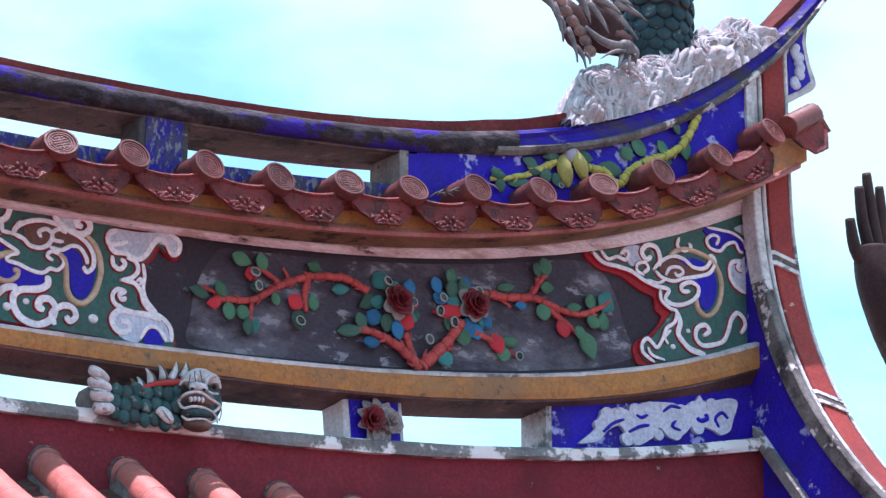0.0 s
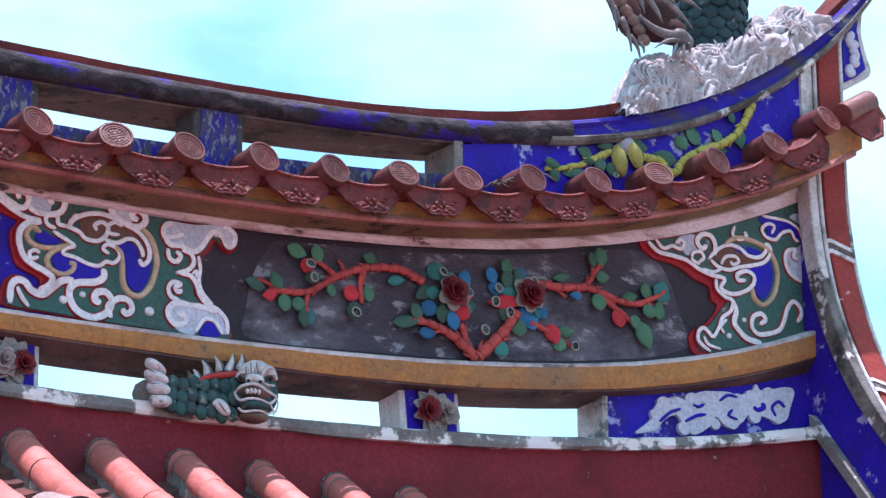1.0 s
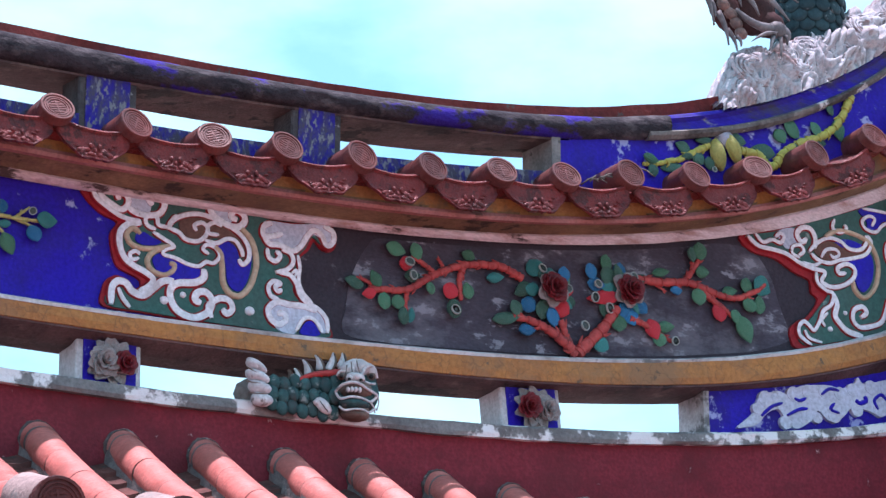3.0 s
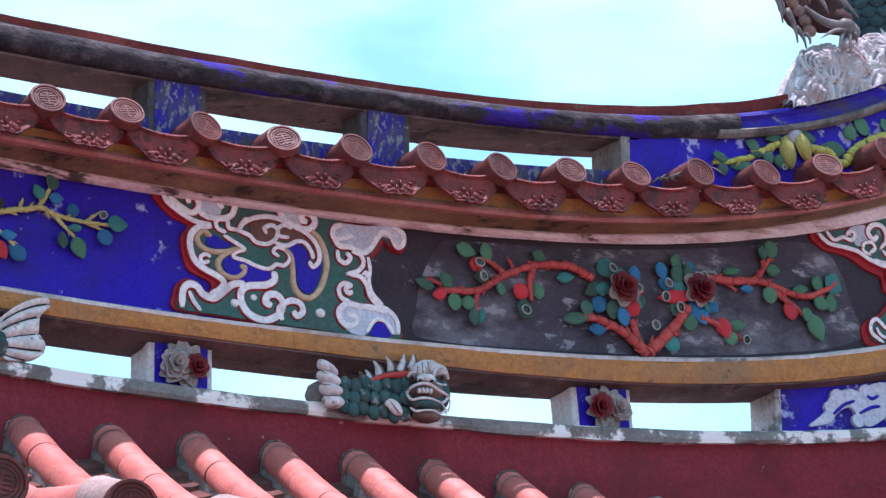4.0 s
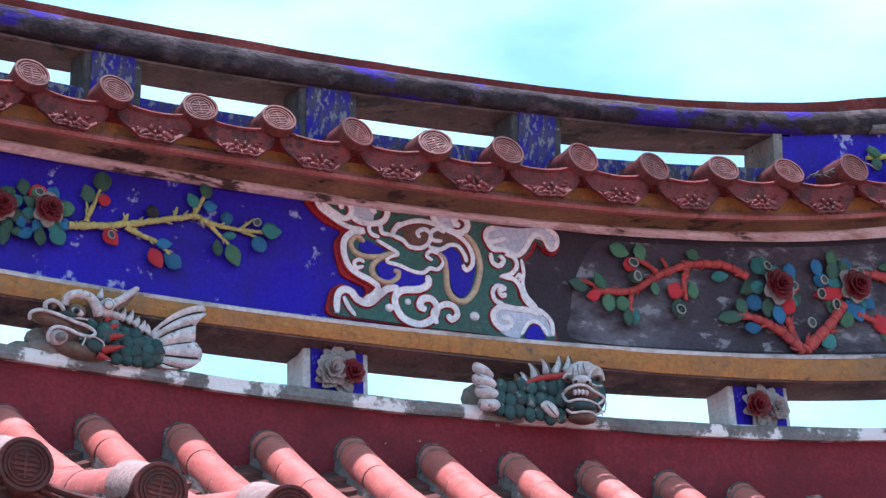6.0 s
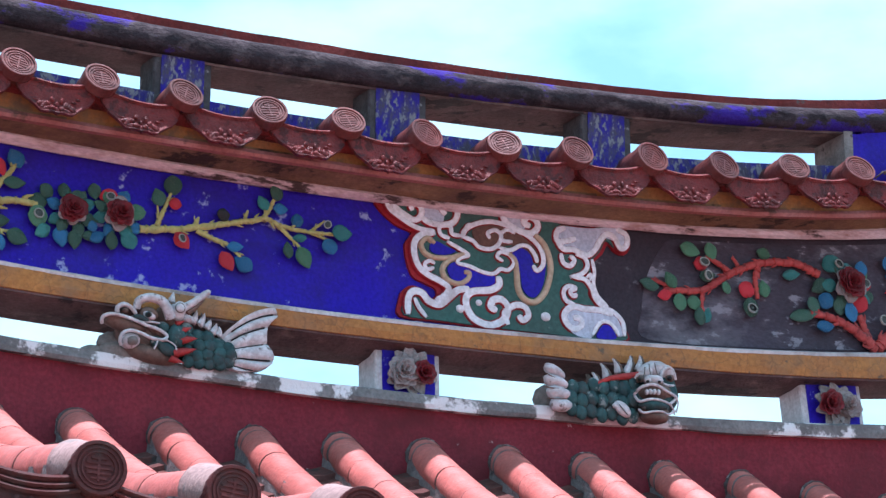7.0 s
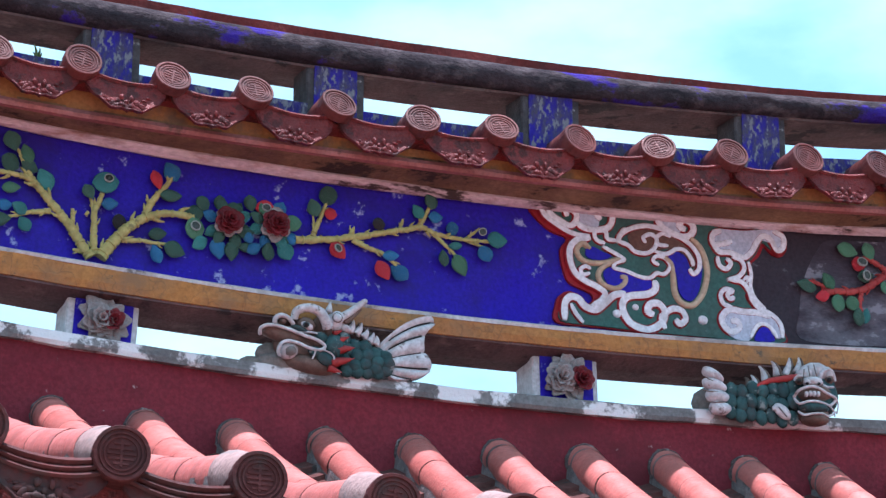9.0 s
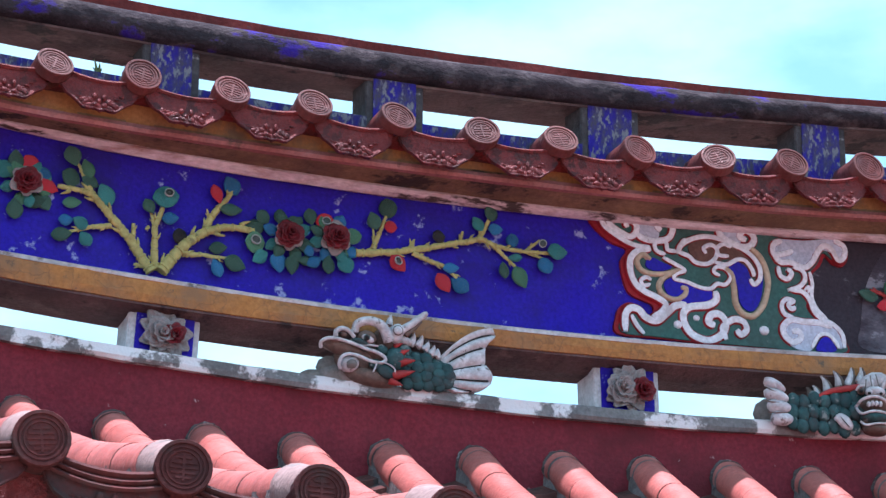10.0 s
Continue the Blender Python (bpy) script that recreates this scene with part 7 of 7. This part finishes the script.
SURF_SWIRLS = [(5.105, 5.230, 0.066), (5.183, 5.214, 0.050), (5.060, 5.151, 0.043), (5.292, 5.289, 0.056), (5.378, 5.290, 0.050), (5.467, 5.369, 0.056), (5.553, 5.469, 0.056), (5.638, 5.498, 0.046), (5.312, 5.216, 0.040), (5.437, 5.421, 0.043), (5.602, 5.421, 0.040), (5.330, 5.364, 0.036), (5.696, 5.524, 0.030), (5.248, 5.306, 0.033), (4.994, 5.132, 0.026), (5.142, 5.300, 0.036), (5.503, 5.497, 0.033), (5.427, 5.285, 0.036), (5.156, 5.154, 0.026), (5.522, 5.366, 0.036), (4.960, 5.109, 0.017), (5.655, 5.554, 0.023), (5.730, 5.544, 0.020)]
swirl_rnd = random.Random(21)
for sx, sz, sr in SURF_SWIRLS:                          # rolled crests over the surf body
    begin, hand = swirl_rnd.uniform(0, 6.28), swirl_rnd.choice((-1, 1))
    for k in range(5):
        r = sr * (0.24 + 0.19 * k)
        span = swirl_rnd.uniform(2.2, 4.2) * hand
        crest = []
        for i in range(15):
            q = begin + span * i / 14 + 0.25 * k
            rr = r * (1 + 0.12 * noise.noise((sx * 9 + k, i * 0.25, sz * 9)) - 0.10 * i / 14)
            x, z = sx + rr * 1.10 * math.cos(q), sz + rr * math.sin(q)
            low = curve_at(SLAB_TOP, min(max(x, 4.97), 5.83))
            h = min(0.97, max(0.0, (z - low) / 0.198))
            crest.append(Vector((x, 6.967 - 0.094 * math.sqrt(1 - h ** 2.86) + 0.006 * noise.noise((x * 30, z * 30, k)), min(max(z, low + 0.004), low + 0.190))))
        tube(bm, crest, (sr * 0.11, sr * 0.05), 8, flat=1.0)
tagged(part("surf_base", bm, M_ROCK), "white swirling plaster surf base under the dragon", "ornament")

M_D_BLUE = paint("dark_teal_scale", (0.026, 0.060, 0.072), (0.016, 0.036, 0.046), 0.5, 12.0, chips=(0.12, 0.15, 0.16), chip_at=0.64, chip_scale=20.0, bump=0.25, per_island=True)
M_D_HORN = paint("grey_horn", (0.21, 0.195, 0.21), (0.10, 0.09, 0.10), 0.5, 12.0, chips=(0.42, 0.40, 0.41), chip_at=0.66, chip_scale=18.0, bump=0.3)
M_D_BELLY = paint("pink_belly_plate", (0.30, 0.19, 0.17), (0.20, 0.12, 0.11), 0.55, 22.0, dirt=(0.11, 0.08, 0.08), dirt_at=0.56, dirt_scale=20.0, bump=0.4)
M_D_DARK = paint("maroon_throat", (0.075, 0.032, 0.034), (0.045, 0.026, 0.028), 0.6, 10.0, bump=0.3)
bm = bmesh.new()
DY = 7.0
trunk = spline([(5.405, DY + 0.02, 5.20), (5.415, DY + 0.01, 5.40), (5.42, DY, 5.56), (5.43, DY, 5.80)], 9)
tube(bm, trunk, (0.100, 0.120), 20, slot=3, flat=0.95)
for i, c in enumerate(trunk):
    r = 0.100 + 0.020 * i / len(trunk)
    if i % 2:
        continue
    for k in range(9):
        a = radians(-115 + 26 * k + (13 if i % 4 else 0))
        ball(bm, (c.x + r * math.sin(a), c.y - r * 0.95 * math.cos(a), c.z), (0.029, 0.010, 0.031), 0, (-10, 0, math.degrees(a)), 2)
# maroon throat, belly plates, beard spikes
ball(bm, (5.148, 6.950, 5.470), (0.0939, 0.0500, 0.0988), 3)
ball(bm, (5.034, 6.930, 5.434), (0.0572, 0.0300, 0.0939), 3, (0, -25, 0))
ball(bm, (5.206, 6.940, 5.421), (0.0674, 0.0400, 0.0474), 3)
ball(bm, (4.948, 6.885, 5.479), (0.0272, 0.0160, 0.0195), 2, (0, 28, 0))
ball(bm, (4.973, 6.885, 5.451), (0.0264, 0.0160, 0.0195), 2, (0, 28, 0))
ball(bm, (4.999, 6.885, 5.422), (0.0256, 0.0160, 0.0195), 2, (0, 28, 0))
ball(bm, (5.025, 6.885, 5.396), (0.0248, 0.0160, 0.0194), 2, (0, 28, 0))
ball(bm, (5.046, 6.885, 5.368), (0.0239, 0.0160, 0.0194), 2, (0, 28, 0))
ball(bm, (5.063, 6.885, 5.337), (0.0231, 0.0160, 0.0194), 2, (0, 28, 0))
blade(bm, (4.876, 6.875, 5.477), (4.912, 6.852, 5.408), 0.0192, 1, 0.014, (0.006, 0, 0.006))
blade(bm, (4.914, 6.875, 5.461), (4.939, 6.852, 5.326), 0.0160, 1, 0.014, (0.006, 0, 0.006))
blade(bm, (4.940, 6.875, 5.419), (4.944, 6.852, 5.354), 0.0112, 1, 0.014, (0.006, 0, 0.006))
blade(bm, (4.969, 6.875, 5.388), (4.992, 6.852, 5.270), 0.0144, 1, 0.014, (0.006, 0, 0.006))
blade(bm, (4.999, 6.875, 5.334), (5.024, 6.852, 5.258), 0.0128, 1, 0.014, (0.006, 0, 0.006))
blade(bm, (5.033, 6.875, 5.317), (5.040, 6.852, 5.276), 0.0112, 1, 0.014, (0.006, 0, 0.006))
blade(bm, (5.011, 6.875, 5.511), (5.045, 6.852, 5.410), 0.0176, 1, 0.014, (0.006, 0, 0.006))
blade(bm, (5.050, 6.875, 5.495), (5.114, 6.852, 5.396), 0.0176, 1, 0.014, (0.006, 0, 0.006))
blade(bm, (5.094, 6.875, 5.516), (5.230, 6.852, 5.404), 0.0208, 1, 0.014, (0.006, 0, 0.006))
blade(bm, (5.150, 6.875, 5.520), (5.268, 6.852, 5.476), 0.0176, 1, 0.014, (0.006, 0, 0.006))
blade(bm, (5.139, 6.875, 5.537), (5.215, 6.852, 5.514), 0.0144, 1, 0.014, (0.006, 0, 0.006))
blade(bm, (5.072, 6.875, 5.520), (5.165, 6.852, 5.476), 0.0192, 1, 0.014, (0.006, 0, 0.006))
# fore leg and claws
tube(bm, spline([(5.043, 6.880, 5.412), (5.073, 6.862, 5.378), (5.116, 6.855, 5.362), (5.164, 6.855, 5.362), (5.209, 6.862, 5.360)], 5), (0.0077, 0.0201), 10, 1)
ball(bm, (5.182, 6.855, 5.363), (0.0356, 0.0240, 0.0293), 1)
ball(bm, (5.212, 6.860, 5.354), (0.0224, 0.0220, 0.0274), 1)
blade(bm, (5.166, 6.846, 5.344), (5.062, 6.828, 5.289), 0.0080, 1, 0.014, (0.0, -0.004, 0.01))
blade(bm, (5.157, 6.846, 5.330), (5.126, 6.828, 5.259), 0.0088, 1, 0.014, (0.0, -0.004, 0.01))
blade(bm, (5.183, 6.846, 5.333), (5.172, 6.828, 5.250), 0.0088, 1, 0.014, (0.0, -0.004, 0.01))
blade(bm, (5.201, 6.846, 5.341), (5.200, 6.828, 5.307), 0.0080, 1, 0.014, (0.0, -0.004, 0.01))
blade(bm, (5.127, 6.834, 5.269), (5.131, 6.828, 5.258), 0.0056, 4, 0.008, (0, 0, 0))
blade(bm, (5.170, 6.834, 5.260), (5.174, 6.828, 5.249), 0.0056, 4, 0.008, (0, 0, 0))
tagged(part("dragon", bm, [M_D_BLUE, M_D_HORN, M_D_BELLY, M_D_DARK, M_F_WHITE]), "dark teal scaled ceramic dragon standing on a white surf base", "ornament")

# ---- swallowtail tip and the gable's end tile ----
tail = thing("swallowtail_end", "blue swallowtail plate with white scroll and grey border", "roof ornament", at=(5.97, 6.97, 5.40))
bm = bmesh.new()
out = spline([(5.905, 0, 5.36), (5.930, 0, 5.385), (5.985, 0, 5.42), (6.055, 0, 5.475), (6.035, 0, 5.55), (6.022, 0, 5.62), (6.035, 0, 5.70), (6.075, 0, 5.80), (5.99, 0, 5.70), (5.90, 0, 5.58)], 4, closed=True)
base = [bm.verts.new((q.x, 7.06, q.z)) for q in out]
front = [bm.verts.new((q.x, 6.965, q.z)) for q in out]
for i in range(len(out)):
    bm.faces.new((base[i], base[(i + 1) % len(out)], front[(i + 1) % len(out)], front[i]))
bm.faces.new(front)
bm.faces.new(list(reversed(base)))
part("border", bm, M_LIME, tail, "grey plaster border")
bm = bmesh.new()
inner = [(5.935, 5.415), (5.985, 5.445), (6.030, 5.485), (6.012, 5.55), (6.000, 5.62), (6.008, 5.66), (5.960, 5.60), (5.935, 5.56)]
front = [bm.verts.new((x, 6.960, z)) for x, z in inner]
back = [bm.verts.new((x, 6.975, z)) for x, z in inner]
for i in range(len(inner)):
    bm.faces.new((back[i], back[(i + 1) % len(inner)], front[(i + 1) % len(inner)], front[i]))
bm.faces.new(front)
part("blue_field", bm, M_FIELD, tail)
for p in ([(5.975, 5.60), (5.960, 5.575), (5.975, 5.555), (5.990, 5.57)], [(5.965, 5.545), (5.985, 5.525), (5.975, 5.50), (5.995, 5.49)], [(5.960, 5.48), (5.955, 5.455), (5.975, 5.46)]):
    ribbon(tail, p, 0.014, 0.012, M_CLOUD, 6.960)

end = thing("gable_end_tile", "salmon clay tile closing the small eave at the gable", "roof tile", at=(5.86, 6.80, 5.20))
bm = bmesh.new()
tube(bm, spline([(5.775, 6.79, 5.205), (5.84, 6.80, 5.245), (5.905, 6.81, 5.285)], 5), (0.038, 0.040), 12)
part("round_tile", bm, M_DISC, end)
bm = bmesh.new()
blade(bm, (5.89, 6.80, 5.290), (5.965, 6.80, 5.235), 0.020, 0, 0.03)
part("beak", bm, M_DISC, end)
bm = bmesh.new()
drip(bm, 0.10)
o = part("drip_tile", bm, M_GLAZE, end)
o.matrix_basis = pose(5.846, 6.79, 5.232, 0, -30, 0) @ Matrix.Diagonal((0.78, 0.8, 1.0, 1))

# ---- carved hand-shaped finial beyond the gable, kept plain ----
M_FINIAL = paint("brown_finial", (0.052, 0.027, 0.026), (0.030, 0.019, 0.020), 0.6, 8.0, chips=(0.13, 0.10, 0.10), chip_at=0.66, chip_scale=12.0, bump=0.3)
bm = bmesh.new()
FY = 7.4
for pts, r in (([(7.20, 4.30), (6.86, 4.78), (6.75, 4.95), (6.70, 5.06), (6.69, 5.15)], (0.12, 0.060)), ([(6.69, 5.10), (6.655, 5.24), (6.645, 5.37)], (0.026, 0.018)), ([(6.72, 5.12), (6.695, 5.30), (6.683, 5.43)], (0.028, 0.017)), ([(6.75, 5.12), (6.745, 5.28), (6.74, 5.39)], (0.026, 0.016)), ([(6.68, 5.06), (6.615, 5.13), (6.595, 5.24)], (0.030, 0.018))):
    tube(bm, spline([(x - 0.032, FY, z) for x, z in pts], 6), r, 12)
tube(bm, spline([(7.15, FY, 4.40), (7.40, FY + 0.05, 3.6), (7.45, FY + 0.05, 2.6), (7.45, FY + 0.05, 0.0)], 6), (0.10, 0.12), 12)
tagged(part("finial", bm, M_FINIAL), "dark brown carved finial standing beyond the gable", "ornament")

# ---- dry twigs caught on the tiles, and a sprig on the parapet ----
M_TWIG = paint("dry_twig", (0.20, 0.185, 0.17), (0.06, 0.05, 0.045), 0.8, 20.0, bump=0.2)
M_SPRIG = paint("weed_leaf", (0.13, 0.17, 0.07), (0.09, 0.12, 0.05), 0.6, 20.0, bump=0.1)
twig_rnd = random.Random(5)
bm = bmesh.new()
for k in range(16):
    x, z = 4.43 + 0.17 * k / 15 + twig_rnd.uniform(-0.02, 0.02), 4.700 + 0.075 * k / 15
    a = twig_rnd.uniform(-0.3, 0.9)
    l = twig_rnd.uniform(0.03, 0.07)
    y = 6.80 + twig_rnd.uniform(0, 0.05)
    tube(bm, [Vector((x, y, z)), Vector((x + l * 0.5 * math.cos(a), y - 0.006, z + l * 0.5 * math.sin(a) + 0.004)), Vector((x + l * math.cos(a), y, z + l * math.sin(a)))], (0.0030, 0.0016), 5)
tagged(part("twigs", bm, M_TWIG), "dry grey twigs caught between the round tiles", "twigs", kind="stuff")
weed = thing("weed", "small green weed sprouting on the blue parapet", "plant", at=(1.70 - 0.18, 6.93, curve_at(GAP_UP, 1.52) - 0.036))
for k in range(4):
    bm = bmesh.new()
    a = radians(50 + 27 * k)
    l = 0.018 + 0.010 * (k % 3)
    blade(bm, (0, 0, 0), (l * math.cos(a), -0.01, l * math.sin(a)), 0.004, 0, 0.002, (0.003, 0, 0))
    part("leaf", bm, M_SPRIG, weed).matrix_parent_inverse = Matrix.Identity(4)
